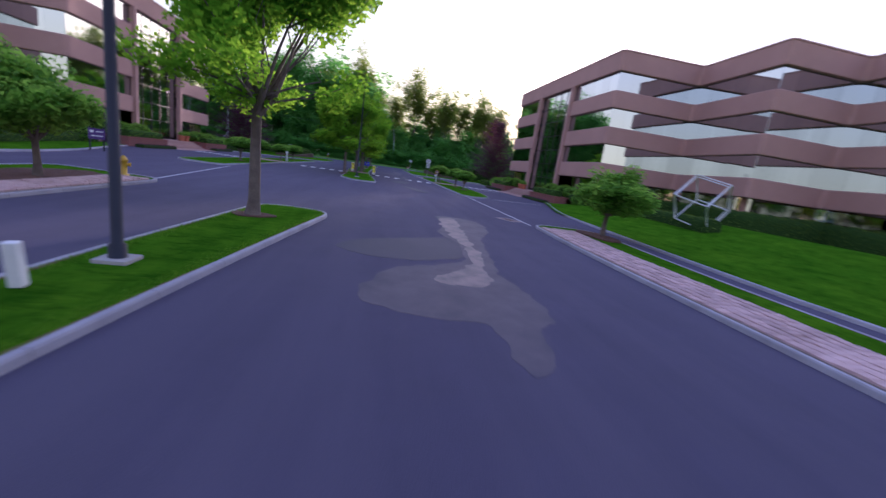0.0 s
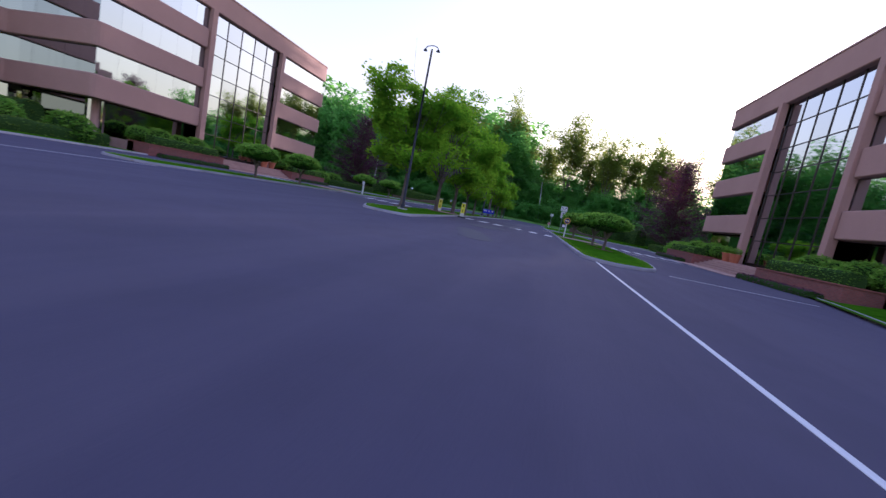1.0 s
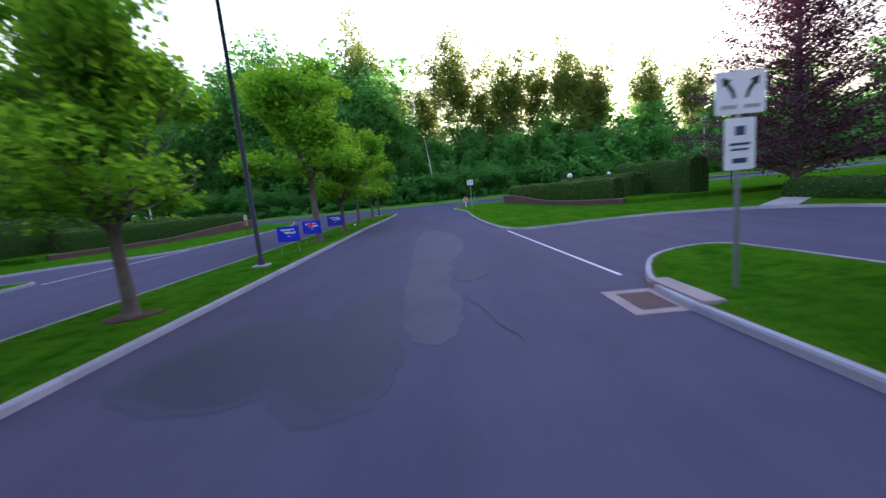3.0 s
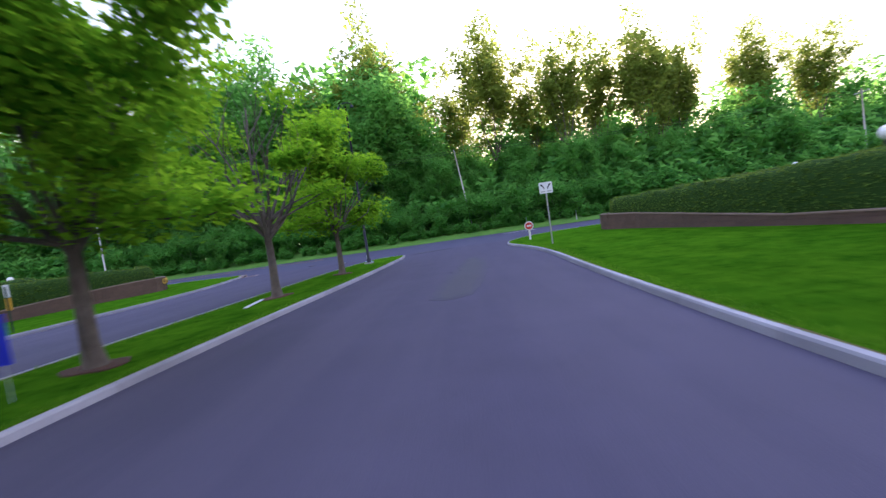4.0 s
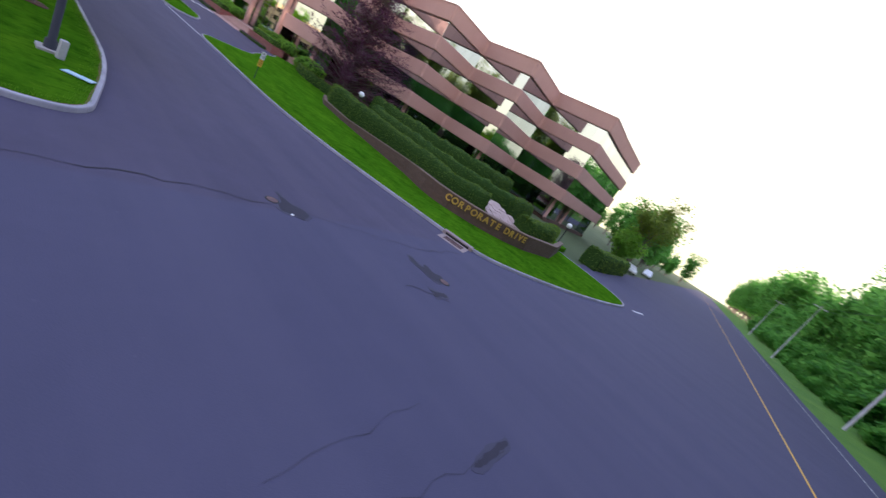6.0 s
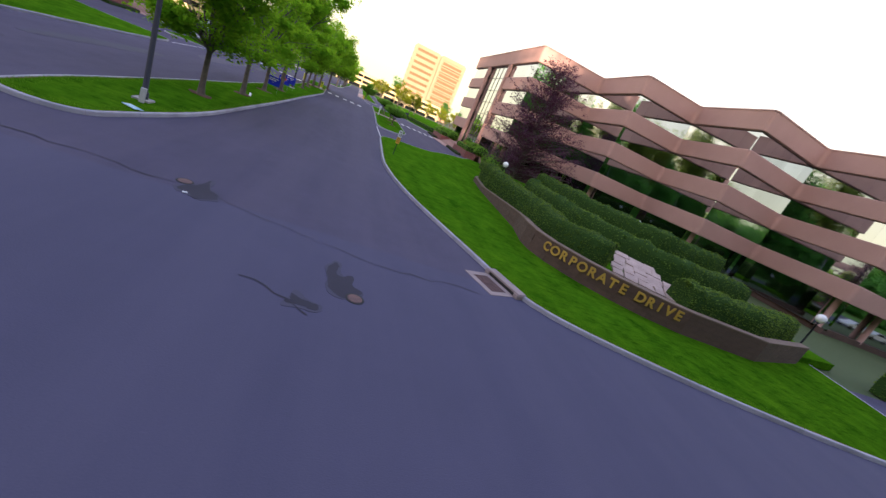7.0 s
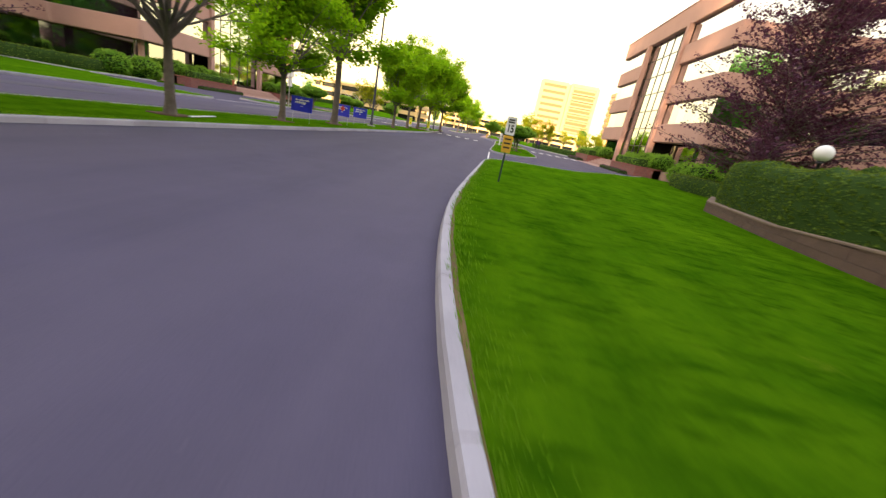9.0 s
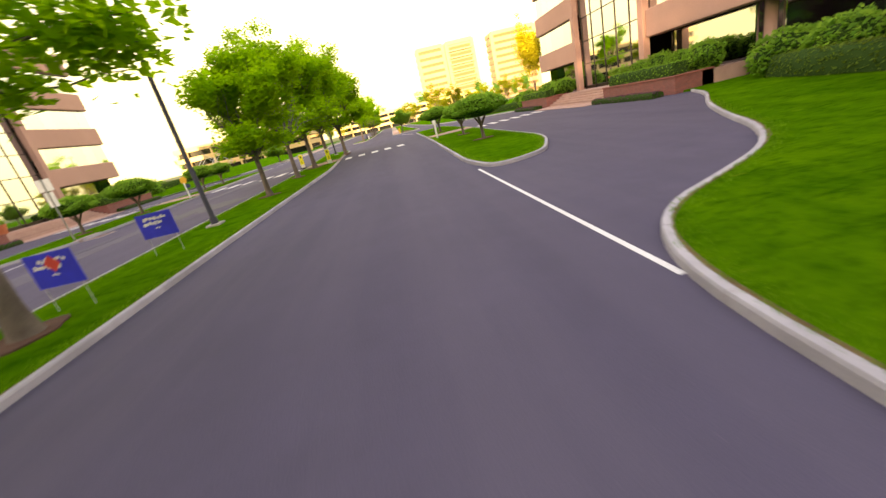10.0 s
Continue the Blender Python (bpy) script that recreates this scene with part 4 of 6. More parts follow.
# ---- hedges, shrubs, clipped trees ----
def hedge_mesh(path, width, height, leaf, seed, density=70, size=0.13):
    """Core and leaves of a clipped hedge along a path, standing on z = 0."""
    rng = random.Random(seed)
    pts = [Vector(p) for p in path]
    dense = []
    for a, b in zip(pts, pts[1:]):
        n = max(1, int((b - a).length / 0.45))
        dense += [a + (b - a) * k / n for k in range(n)]
    dense.append(pts[-1])
    section = [(-0.5, 0.0), (-0.52, 0.35), (-0.5, 0.72), (-0.42, 0.94), (-0.2, 1.0), (0.2, 1.0), (0.42, 0.94), (0.5, 0.72), (0.52, 0.35), (0.5, 0.0)]
    bm = bmesh.new()
    lf = bmesh.new()
    rings = []
    for i, p in enumerate(dense):
        d = (dense[min(i + 1, len(dense) - 1)] - dense[max(i - 1, 0)]).normalized()
        s = Vector((d.y, -d.x))
        ring = []
        for u, v in section:
            k = 1 + 0.07 * noise.noise(Vector((p.x * 0.9, p.y * 0.9, u * 3 + v * 2 + seed))) + 0.11 * noise.noise(Vector((p.x * 1.5, p.y * 1.5, seed)))
            q = p + s * (u * (width - 0.1) * k)
            ring.append(Vector((q.x, q.y, v * (height - 0.05) * k)))
        rings.append(ring)
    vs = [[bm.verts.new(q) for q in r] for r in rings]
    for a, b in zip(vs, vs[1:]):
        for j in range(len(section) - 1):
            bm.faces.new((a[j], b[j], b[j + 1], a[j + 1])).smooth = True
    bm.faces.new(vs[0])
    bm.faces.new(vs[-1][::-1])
    quads = [(a[j], b[j], b[j + 1], a[j + 1]) for a, b in zip(rings, rings[1:]) for j in range(len(section) - 1)]
    for end in (rings[0], rings[-1]):
        for j in range(len(section) // 2):
            quads.append((end[j], end[j + 1], end[-2 - j], end[-1 - j]))
    for q in quads:
        area = (q[1] - q[0]).length * (q[2] - q[1]).length
        for _ in range(max(1, int(area * density + rng.random()))):
            a, b = rng.random(), rng.random()
            c = q[0].lerp(q[1], a).lerp(q[3].lerp(q[2], a), b)
            add_leaves(lf, rng, c, 0.07, 1, size)
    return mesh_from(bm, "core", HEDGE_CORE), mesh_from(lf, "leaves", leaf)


def put_meshes(name, named, m, label, category, group=""):
    ob = thing(name, m, label, category, group)
    for n, me in named:
        o = new(n, me)
        o.parent = ob
    return ob


def hedge(path, width, height, z, label, seed, leaf=HEDGE_LEAF, density=70, size=0.13, group=""):
    x0, y0 = path[0]
    core, leaves = hedge_mesh([(x - x0, y - y0) for x, y in path], width, height, leaf, seed, density, size)
    return put_meshes("hedge", (("core", core), ("leaves", leaves)), pose(x0, y0, z), label, "hedge", group)


def ball_meshes(rx, rz, leaf, seed, count, size, flat_top=1.0):
    """Core and leaves of a rounded clipped shrub, centred at the origin."""
    rng = random.Random(seed)
    core = bmesh.new()
    bmesh.ops.create_icosphere(core, subdivisions=2, radius=1.0, matrix=Matrix.Diagonal((rx * 0.86, rx * 0.86, rz * 0.84, 1)))
    for v in core.verts:
        v.co *= 1 + 0.12 * noise.noise(v.co * 1.3 + Vector((seed, 0, 0)))
    for f in core.faces:
        f.smooth = True
    lf = bmesh.new()
    for _ in range(count):
        v = Vector((rng.gauss(0, 1), rng.gauss(0, 1), rng.gauss(0, 1))).normalized()
        if v.z < 0:
            v.z *= flat_top
        k = 0.86 + 0.2 * rng.random() + 0.24 * noise.noise(v * 2.2 + Vector((seed, 3, 0)))
        add_leaves(lf, rng, Vector((v.x * rx * k, v.y * rx * k, v.z * rz * k)), 0.06, 1, size)
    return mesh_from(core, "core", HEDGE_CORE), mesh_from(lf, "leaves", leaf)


def clipped_tree_meshes(seed, bare, rx, rz, count, leaf):
    rng = random.Random(seed)
    bm = bmesh.new()
    add_tube(bm, [(0, 0, -0.1), (0, 0, 0.1), (0.04, 0.02, bare * 0.45), (0.02, 0.05, bare * 0.6)], [0.16, 0.115, 0.095, 0.1], 9)
    for k in range(5):
        a = k * math.tau / 5 + rng.uniform(-0.3, 0.3)
        e = Vector((math.cos(a) * rx * 0.5, math.sin(a) * rx * 0.5, bare + rz * 0.4))
        s = Vector((0.02, 0.05, bare * 0.55))
        add_tube(bm, [s, s.lerp(e, 0.5) + Vector((0, 0, 0.12)), e], [0.08, 0.055, 0.03], 6, False)
    core, leaves = ball_meshes(rx, rz, leaf, seed, count, 0.15, 0.55)
    for me in (core, leaves):
        me.transform(Matrix.Translation((0, 0, bare + rz * 0.62)))
    return mesh_from(bm, "trunk", BARK), core, leaves


CLIPPED = [clipped_tree_meshes(s, 1.5, 1.55, 0.74, 5400, BOXWOOD_LEAF) for s in (71, 72)]
for i, (x, y) in enumerate(((10.2, 46.9), (10.1, 51.7), (9.6, 63.4), (10.0, 68.8), (-15.4, 45.5), (-15.4, 51.0), (-15.6, 64.0), (-15.4, 71.6))):
    t = put_meshes("clipped_tree", list(zip(("trunk", "crown_core", "crown"), CLIPPED[i % 2])), pose(x, y, 0.108, 0, 0, 50 * i) @ Matrix.Scale(0.86 + 0.05 * (i % 3), 4), "small tree clipped to a flat umbrella on the grass island", "tree", "clipped island trees")
    o = new("mulch_ring", mound_mesh)
    o.parent = t
ROUND_TREE = tree_meshes(81, 5.0, 1.5, 5.0, 0.12, BOXWOOD_LEAF, 0.2, 70, 0.6, 8, 2, 0.9, 0.0)
plant("round_tree", ROUND_TREE, pose(-12.4, 15.4, 0.108) @ Matrix.Diagonal((1.1, 1.1, 1, 1)), "small round-headed tree over bark mulch", group="small round trees", scale=0.86)
plant("round_tree", ROUND_TREE, pose(11.5, 17.6, 0.108, 0, 0, 90) @ Matrix.Diagonal((1.25, 1.25, 0.9, 1)), "small round-headed tree over bark mulch", group="small round trees", scale=0.8)
for x, y, rx, ry in ((-12.6, 15.2, 1.4, 3.6), (11.05, 17.3, 0.75, 1.7)):
    bm = bmesh.new()
    add_slab(bm, rough_blob(x, y, rx, ry, 0, 7, 0.1), 0.1, 0.165)
    structure("mulch_bed", bm, MULCH, "brown bark mulch bed", "mulch bed")

SHRUB = [ball_meshes(1.15, 0.95, BOXWOOD_LEAF, s, 1900, 0.17, 0.8) for s in (91, 92)]


def shrub(x, y, z, s, label="rounded clipped green shrub", i=0):
    return put_meshes("shrub", list(zip(("core", "leaves"), SHRUB[i % 2])), pose(x, y, z, 0, 0, 57 * x) @ Matrix.Scale(s, 4), label, "shrub", "rounded shrubs")


# ---- walled hedge beds at the corners of the cross road ----
BED = [(-23.2, 92.6), (-21.0, 96.4), (-20.2, 101.0), (-19.7, 106.0), (-19.3, 110.0), (-18.65, 112.4), (-18.6, 113.4), (-18.9, 114.5), (-19.8, 115.8), (-20.9, 116.8), (-22.0, 117.5), (-23.5, 118.1), (-27.5, 118.5), (-33.0, 117.0)]
WORDS = (("CORPORATE", 114.38, 0.43), ("DRIVE", 117.3, 0.39))   # word, where along the wall it begins (y), letter pitch


def bed_wall(line, label):
    """A low wall of long stones with a coping, and the soil behind it."""
    line = [Vector(p) for p in line]
    ob = thing("garden_wall", pose(0, 0, 0), label, "wall", "garden walls")
    def high(p):
        return min(max(0.45 + (p.y - 101) * 0.055, 0.45), 1.04)

    bm = bmesh.new()
    rows = [[bm.verts.new((q.x, q.y, high(q) if up else 0.0)) for q in inset(line, d, False)] for d, up in ((0.04, 0), (0.04, 1), (0.34, 1), (0.34, 0))]
    for a, b in zip(rows, rows[1:]):
        for i in range(len(line) - 1):
            bm.faces.new((a[i], a[i + 1], b[i + 1], b[i]))
    part("wall_core", bm, STONE, ob)
    rng = random.Random(3)
    unit = bmesh.new()
    add_box(unit, -0.5, 0.5, -0.5, 0.5, -0.5, 0.5)
    bmesh.ops.bevel(unit, geom=unit.edges[:], offset=0.005, segments=1, affect="EDGES")
    unit_mesh = mesh_from(unit, "stone", STONE)
    for a, b in zip(line, line[1:]):
        d = b - a
        ang = math.atan2(d.y, d.x)
        n = Vector((-d.y, d.x)).normalized()
        for row in range(4):
            z = 0.06 + row * 0.25
            x = -rng.uniform(0, 0.5)
            while x < d.length:
                w = rng.uniform(0.4, 1.05)
                x0, x1 = max(x, 0), min(x + w, d.length)
                c = a + d.normalized() * ((x0 + x1) / 2) + n * (0.17 + rng.uniform(-0.006, 0.004))
                tall = min(0.246, high(c) - z + 0.02)
                if x1 - x0 > 0.08 and tall > 0.06:
                    s = new("stone", unit_mesh)
                    s.parent = ob
                    s.matrix_basis = Matrix.LocRotScale((c.x, c.y, z + tall / 2), Euler((0, 0, ang)), (x1 - x0 - 0.003, 0.34, tall))
                x += w
    bm = bmesh.new()
    rows = [[bm.verts.new((p.x, p.y, high(p) + z)) for p in inset(line, d, False)] for d, z in ((-0.02, 0.0), (-0.02, 0.04), (0.0, 0.055), (0.36, 0.055), (0.38, 0.0))]
    for a, b in zip(rows, rows[1:] + rows[:1]):
        for i in range(len(line) - 1):
            bm.faces.new((a[i], a[i + 1], b[i + 1], b[i]))
    part("coping", bm, COPING, ob, "lighter tan coping stones")
    return ob


def bed(line, flip):
    """Soil terraces, hedges and globe lamps behind a garden wall."""
    def at(x, y):
        return (2 * MID - x, y) if flip else (x, y)
    wall = [at(x, y) for x, y in line]
    wall = wall[::-1] if flip else wall
    wall = [Vector(p) for p in wall]
    # the soil lies on the left of the line
    bed_wall(wall, "low brown stone garden wall below clipped hedges")
    back = [Vector(at(-38, 116.0)), Vector(at(-38, 92.0)), Vector(at(-23.6, 92.0))]
    soil = inset(wall, 0.3, False) + (back[::-1] if flip else back)
    bm = bmesh.new()
    add_slab(bm, soil, 0.0, 0.42)
    structure("planting_bed", bm, LAWN, "raised bed of low ground cover behind a wall", "planting bed")


bed(BED, False)
bed(BED, True)
for s in (0, 1):
    def side(pts):
        return [(2 * MID - x, y) if s else (x, y) for x, y in pts]
    tag = "long clipped dark green hedge on a garden wall"
    hedge(side([(-23.5, 93.8), (-21.9, 96.7), (-21.05, 101.0), (-20.55, 106.0), (-20.15, 110.0), (-19.85, 112.9), (-20.2, 114.2), (-21.2, 115.3)]), 1.35, 1.65, 0.4, tag, 5 + s, density=300, size=0.072, group="bed hedges")
    hedge(side([(-23.6, 117.1), (-27.8, 117.2), (-32.6, 115.7)]), 1.3, 1.6, 0.4, tag, 8 + s, density=260, size=0.075, group="bed hedges")
    hedge(side([(-26.4, 96.5), (-24.6, 104.0), (-25.0, 110.0), (-27.6, 113.0), (-34.0, 112.0)]), 1.4, 1.9, 0.4, "second clipped hedge on the upper terrace", 11 + s, density=120, size=0.09, group="bed hedges")
    hedge(side([(-29.0, 93.0), (-28.0, 102.0), (-31.0, 107.5), (-38.0, 106.5)]), 1.6, 2.6, 0.4, "tall clipped hedge before the building", 14 + s, density=90, size=0.11, group="bed hedges")
    for x, y in side([(-21.9, 99.3), (-36.4, 99.3), (-33.4, 116.4)]):
        g = thing("globe_lamp", pose(x, y, 0.4), "white globe lamp on a short post among hedges", "lamp", "globe lamps")
        bm = bmesh.new()
        add_tube(bm, [(0, 0, 0), (0, 0, 1.9)], [0.05, 0.045], 8)
        add_tube(bm, [(0, 0, 1.87), (0, 0, 1.95)], [0.09, 0.09], 10)
        part("post", bm, BLACK_METAL, g)
        bm = bmesh.new()
        bmesh.ops.create_uvsphere(bm, u_segments=20, v_segments=12, radius=0.23, matrix=Matrix.Translation((0, 0, 2.14)))
        part("globe", bm, GLOBE, g, smooth=True)
rng = random.Random(9)
flags = thing("stone_terrace", pose(0, 0, 0), "pale pink flagstones sloping up behind the wall between hedges", "paving")
corner, along, back = Vector((-21.45, 115.75)), Vector((2.3, -1.5)).normalized() * -1, Vector((-1.5, -2.3)).normalized()
for j in range(5):
    u = -0.1 + rng.uniform(-0.15, 0.1)
    while u < 2.5 - 0.12 * j:
        w, d = rng.uniform(0.4, 0.75), 0.62
        c = corner + along * (u + w / 2) + back * (0.35 + j * 0.64 + rng.uniform(-0.05, 0.05))
        bm = bmesh.new()
        ring = [c + along * (sx * (w / 2 - 0.015) + rng.uniform(-0.04, 0.04)) + back * (sy * (d / 2 - 0.005) + rng.uniform(-0.05, 0.05)) for sx, sy in ((-1, -1), (1, -1), (1, 1), (-1, 1))]
        if (ring[1] - ring[0]).cross(ring[2] - ring[1]) < 0:
            ring = ring[::-1]
        add_slab(bm, ring, 0.0, 0.08)
        lift = rng.uniform(-0.012, 0.015)
        for v in bm.verts:
            v.co.z += 0.93 + 0.15 * (v.co.xy - corner).dot(back) + lift
        part("slab", bm, PALE_STONE, flags)
        u += w


def writing(text, m, size, material, name, label, deep=0.02, spacing=1.0, parent=None):
    """Raised letters in the built-in font, as a mesh."""
    cu = bpy.data.curves.new(name, "FONT")
    cu.offset = 0.028 * size
    cu.body, cu.size, cu.extrude, cu.align_x, cu.align_y, cu.space_character = text, size, deep, "CENTER", "CENTER", spacing
    tmp = bpy.data.objects.new(name, cu)
    me = bpy.data.meshes.new_from_object(tmp)
    bpy.data.objects.remove(tmp)
    bpy.data.curves.remove(cu)
    me.materials.clear()
    me.materials.append(material)
    ob = new(name, me)
    ob.matrix_basis = m
    if parent:
        ob.parent = parent
    return tagged(ob, label)


letters = thing("wall_lettering", pose(0, 0, 0), "gold capital letters reading CORPORATE DRIVE on the wall", "sign")
for word, start, pitch in WORDS:
    k = next(i for i, p in enumerate(BED) if p[1] > start)
    a, b = Vector(BED[k - 1]), Vector(BED[k])
    c = a.lerp(b, (start - a.y) / (b.y - a.y))
    for ch in word:
        way = (b - a).normalized()
        out = Vector((way.y, -way.x, 0))      # the wall's face looks this way
        m = Matrix((Vector((0, 0, 1)).cross(out), Vector((0, 0, 1)), out)).transposed().to_4x4()
        m.translation = Vector((c.x, c.y, 0.74)) + out * 0.05
        writing(ch, m, 0.54, GOLD, "letter", "", 0.02, parent=letters)
        left = pitch
        while (b - c).length < left:
            left -= (b - c).length
            k += 1
            a, b = b, Vector(BED[k])
            c = a
        c = c + (b - a).normalized() * left

# ---- entrances: brick planters, steps, terrace ----
def entrance(front, yc, out):
    def X(x):
        return front - out * x          # distance before the front
    for y0, y1 in ((yc + 5.6, yc + 13.4), (yc - 13.4, yc - 5.6)):
        a, b = sorted((X(1.2), X(3.6)))
        ob = thing("brick_planter", pose((a + b) / 2, (y0 + y1) / 2, 0), "low red brick planter beside the entrance steps", "planter", "brick planters")
        hx, hy = (b - a) / 2, (y1 - y0) / 2
        bm = bmesh.new()
        add_box(bm, -hx, hx, -hy, hy, -0.1, 0.92)
        part("brick_wall", bm, BRICK_WALL, ob)
        bm = bmesh.new()
        add_box(bm, -hx - 0.05, hx + 0.05, -hy - 0.05, hy + 0.05, 0.92, 1.0, 0.015)
        part("coping", bm, BRICK, ob)
        bm = bmesh.new()
        add_slab(bm, rough_blob(0, 0, hx * 0.9, hy * 0.9, 0, 3, 0.05), 0.95, 1.03)
        part("soil", bm, MULCH, ob)
        hedge([(X(2.9), y0 + 0.5), (X(2.9), y1 - 0.5)], 1.0, 0.75, 1.0, "clipped green hedge in a brick planter", 20 + int(y0), BOXWOOD_LEAF, 70, 0.12, "planter hedges")
        for k in range(4):
            shrub(X(1.0), y0 + 1.0 + k * (y1 - y0 - 2.0) / 3, 1.55, 0.78 + 0.16 * (k % 2), i=k)
        hedge([(X(4.4), y0 + 0.4), (X(4.4), y1 - 0.4)], 0.9, 0.4, 0.0, "low purple-brown border hedge below the planter", 40 + int(y0), PURPLE_LEAF, 60, 0.12, "border hedges")
    # steps between the planters, and the terrace behind them
    a, b = sorted((X(1.9), X(-1.2)))
    bm = bmesh.new()
    add_box(bm, a, b, yc - 13.4, yc + 13.4, -0.1, 0.9)
    structure("terrace", bm, PAVER, "raised entrance terrace of pink pavers", "terrace")
    for k in range(5):
        bm = bmesh.new()
        a, b = sorted((X(1.9 + 0.36 * (k + 1)), X(1.9 + 0.36 * k + 0.0)))
        add_box(bm, a, b, yc - 5.5, yc + 5.5, -0.05, 0.9 - 0.165 * (k + 1), 0.012)
        structure("step", bm, PAVER, "broad shallow entrance step of pink stone", "step")
    for dy in (3.2, 4.6):
        p = thing("plant_pot", pose(X(1.2), yc + dy, 0.9), "terracotta pot with a small green plant", "plant pot", "entrance pots")
        bm = bmesh.new()
        bmesh.ops.create_cone(bm, cap_ends=True, segments=20, radius1=0.32, radius2=0.45, depth=0.75, matrix=Matrix.Translation((0, 0, 0.375)))
        bmesh.ops.create_cone(bm, cap_ends=True, segments=20, radius1=0.49, radius2=0.49, depth=0.12, matrix=Matrix.Translation((0, 0, 0.72)))
        part("pot", bm, TERRACOTTA, p)
        bm = bmesh.new()
        add_leaves(bm, random.Random(int(dy * 10)), Vector((0, 0, 1.0)), 0.45, 220, 0.16)
        part("plant", bm, BOXWOOD_LEAF, p)
    # pavement apron at the foot of the steps
    a, b = sorted((X(3.7), X(5.2)))
    bm = bmesh.new()
    add_slab(bm, rounded([(a, yc - 5.6, 0.4), (b, yc - 5.6, 0.4), (b, yc + 5.6, 0.4), (a, yc + 5.6, 0.4)]), -0.02, 0.03)
    structure("pavement", bm, PAVER, "pink paved apron before the steps", "pavement")


entrance(24.2, 56.4, 1)
entrance(-30.2, 59.4, -1)
for out, front, ys in ((1, 24.2, (36, 38.5, 41, 73, 76)), (-1, -30.2, (38, 42, 76.5, 79.5))):
    for i, y in enumerate(ys):
        shrub(front - out * (0.6 + 0.5 * (i % 2)), y, 0.9, 1.25, i=i)
hedge([(20.4, 20), (21.4, 29), (22.9, 37), (23.2, 44)], 1.3, 0.95, 0.75, "low clipped hedge curving along the lawn", 61, HEDGE_LEAF, 40, 0.14, "lawn hedges")
hedge([(-22.5, 22), (-25.5, 31), (-28.4, 40), (-28.8, 44)], 1.3, 0.9, 0.13, "low clipped hedge curving along the lawn", 62, HEDGE_LEAF, 40, 0.14, "lawn hedges")
hedge([(-29.0, 77.0), (-27.6, 80.0), (-26.6, 84.0), (-26.9, 89.5)], 1.5, 1.0, 0.13, "low planted border below the beech", 63, HEDGE_LEAF, 60, 0.14, "lawn hedges")
hedge([(24.0, 76.5), (23.2, 80.0), (23.4, 86.0)], 1.5, 1.0, 0.13, "low planted border below the beech", 64, HEDGE_LEAF, 60, 0.14, "lawn hedges")
hedge([(-39.5, 118.0), (-46, 118.2), (-56, 118.0)], 1.8, 2.0, 0.0, "tall dark hedge along the side drive", 65, HEDGE_LEAF, 40, 0.16, "lawn hedges")
hedge([(26.6, 38.4), (33.0, 38.4), (32.4, 29.0), (41.0, 28.6), (40.4, 19.0), (50.0, 18.6)], 1.6, 2.3, 0.1, "dark clipped hedge along the foot of the building", 66, HEDGE_LEAF, 45, 0.15, "lawn hedges")
hedge([(-32.6, 41.6), (-39.0, 41.6), (-38.4, 32.0), (-47.0, 31.6)], 1.6, 2.3, 0.1, "dark clipped hedge along the foot of the building", 67, HEDGE_LEAF, 45, 0.15, "lawn hedges")
for x in (12.3, 19.2):
    bm = bmesh.new()
    add_tube(bm, [(0, 0, -0.2), (0, 0, 1.5)], [0.06, 0.055], 8)
    ob = tagged(part("marker_post", bm, STEEL, None, "slim grey marker post on the grass verge"), category="post", group="marker posts")
    ob.matrix_basis = pose(x, 142.0, 0.15)
path_bm = bmesh.new()
add_slab(path_bm, [Vector(p) for p in ((18.75, 83.0), (19.65, 82.0), (27.4, 88.0), (26.7, 89.0))], 0.1, 0.15)
structure("footpath", path_bm, CONCRETE, "pale concrete footpath across the lawn", "footpath")

# ---- road markings ----
def stripe(name, x, y, w, length, turn, material, label):
    bm = bmesh.new()
    add_box(bm, -w / 2, w / 2, -length / 2, length / 2, 0.0, 0.005)
    ob = structure(name, bm, material, label, "road marking")
    ob.matrix_basis = pose(x, y, 0.0005, 0, 0, turn)
    return ob


for x, y, w, length, mat in ((-0.62, 56.8, 0.66, 2.4, PAINT), (0.86, 56.6, 0.7, 2.4, PAINT), (2.2, 56.45, 0.55, 2.35, PAINT), (4.24, 56.1, 0.34, 2.3, PAINT), (5.54, 56.0, 0.68, 2.45, PAINT), (6.9, 55.95, 0.66, 2.45, PAINT)):
    stripe("crossing_bar", x, y, w, length, -4, mat, "white painted bar of a pedestrian crossing")
for x, y, w, length in ((2.62, 57.0, 0.16, 1.2), (3.92, 56.3, 0.26, 2.0), (3.5, 56.2, 0.1, 1.7)):
    stripe("crossing_bar", x, y, w, length, -6, OLD_PAINT, "worn remains of a white crossing bar")
for k in range(5):
    stripe("crossing_bar", -5.6 - 1.28 * k, 56.2, 0.62, 2.4, 4, PAINT, "white painted bar of a pedestrian crossing")
for k in range(7):
    stripe("crossing_bar", 12.9 + 1.1 * k, 58.4 + 0.2 * k, 0.5, 2.6, 0, PAINT, "white painted bar of a pedestrian crossing")
    stripe("crossing_bar", -18.7 - 1.1 * k, 57.0, 0.5, 2.6, 0, PAINT, "white painted bar of a pedestrian crossing")


def line_mark(p, q, w, material, label):
    p, q = Vector(p), Vector(q)
    d = q - p
    return stripe("line_marking", *((p + q) / 2), w, d.length, math.degrees(math.atan2(d.y, d.x)) - 90, material, label)


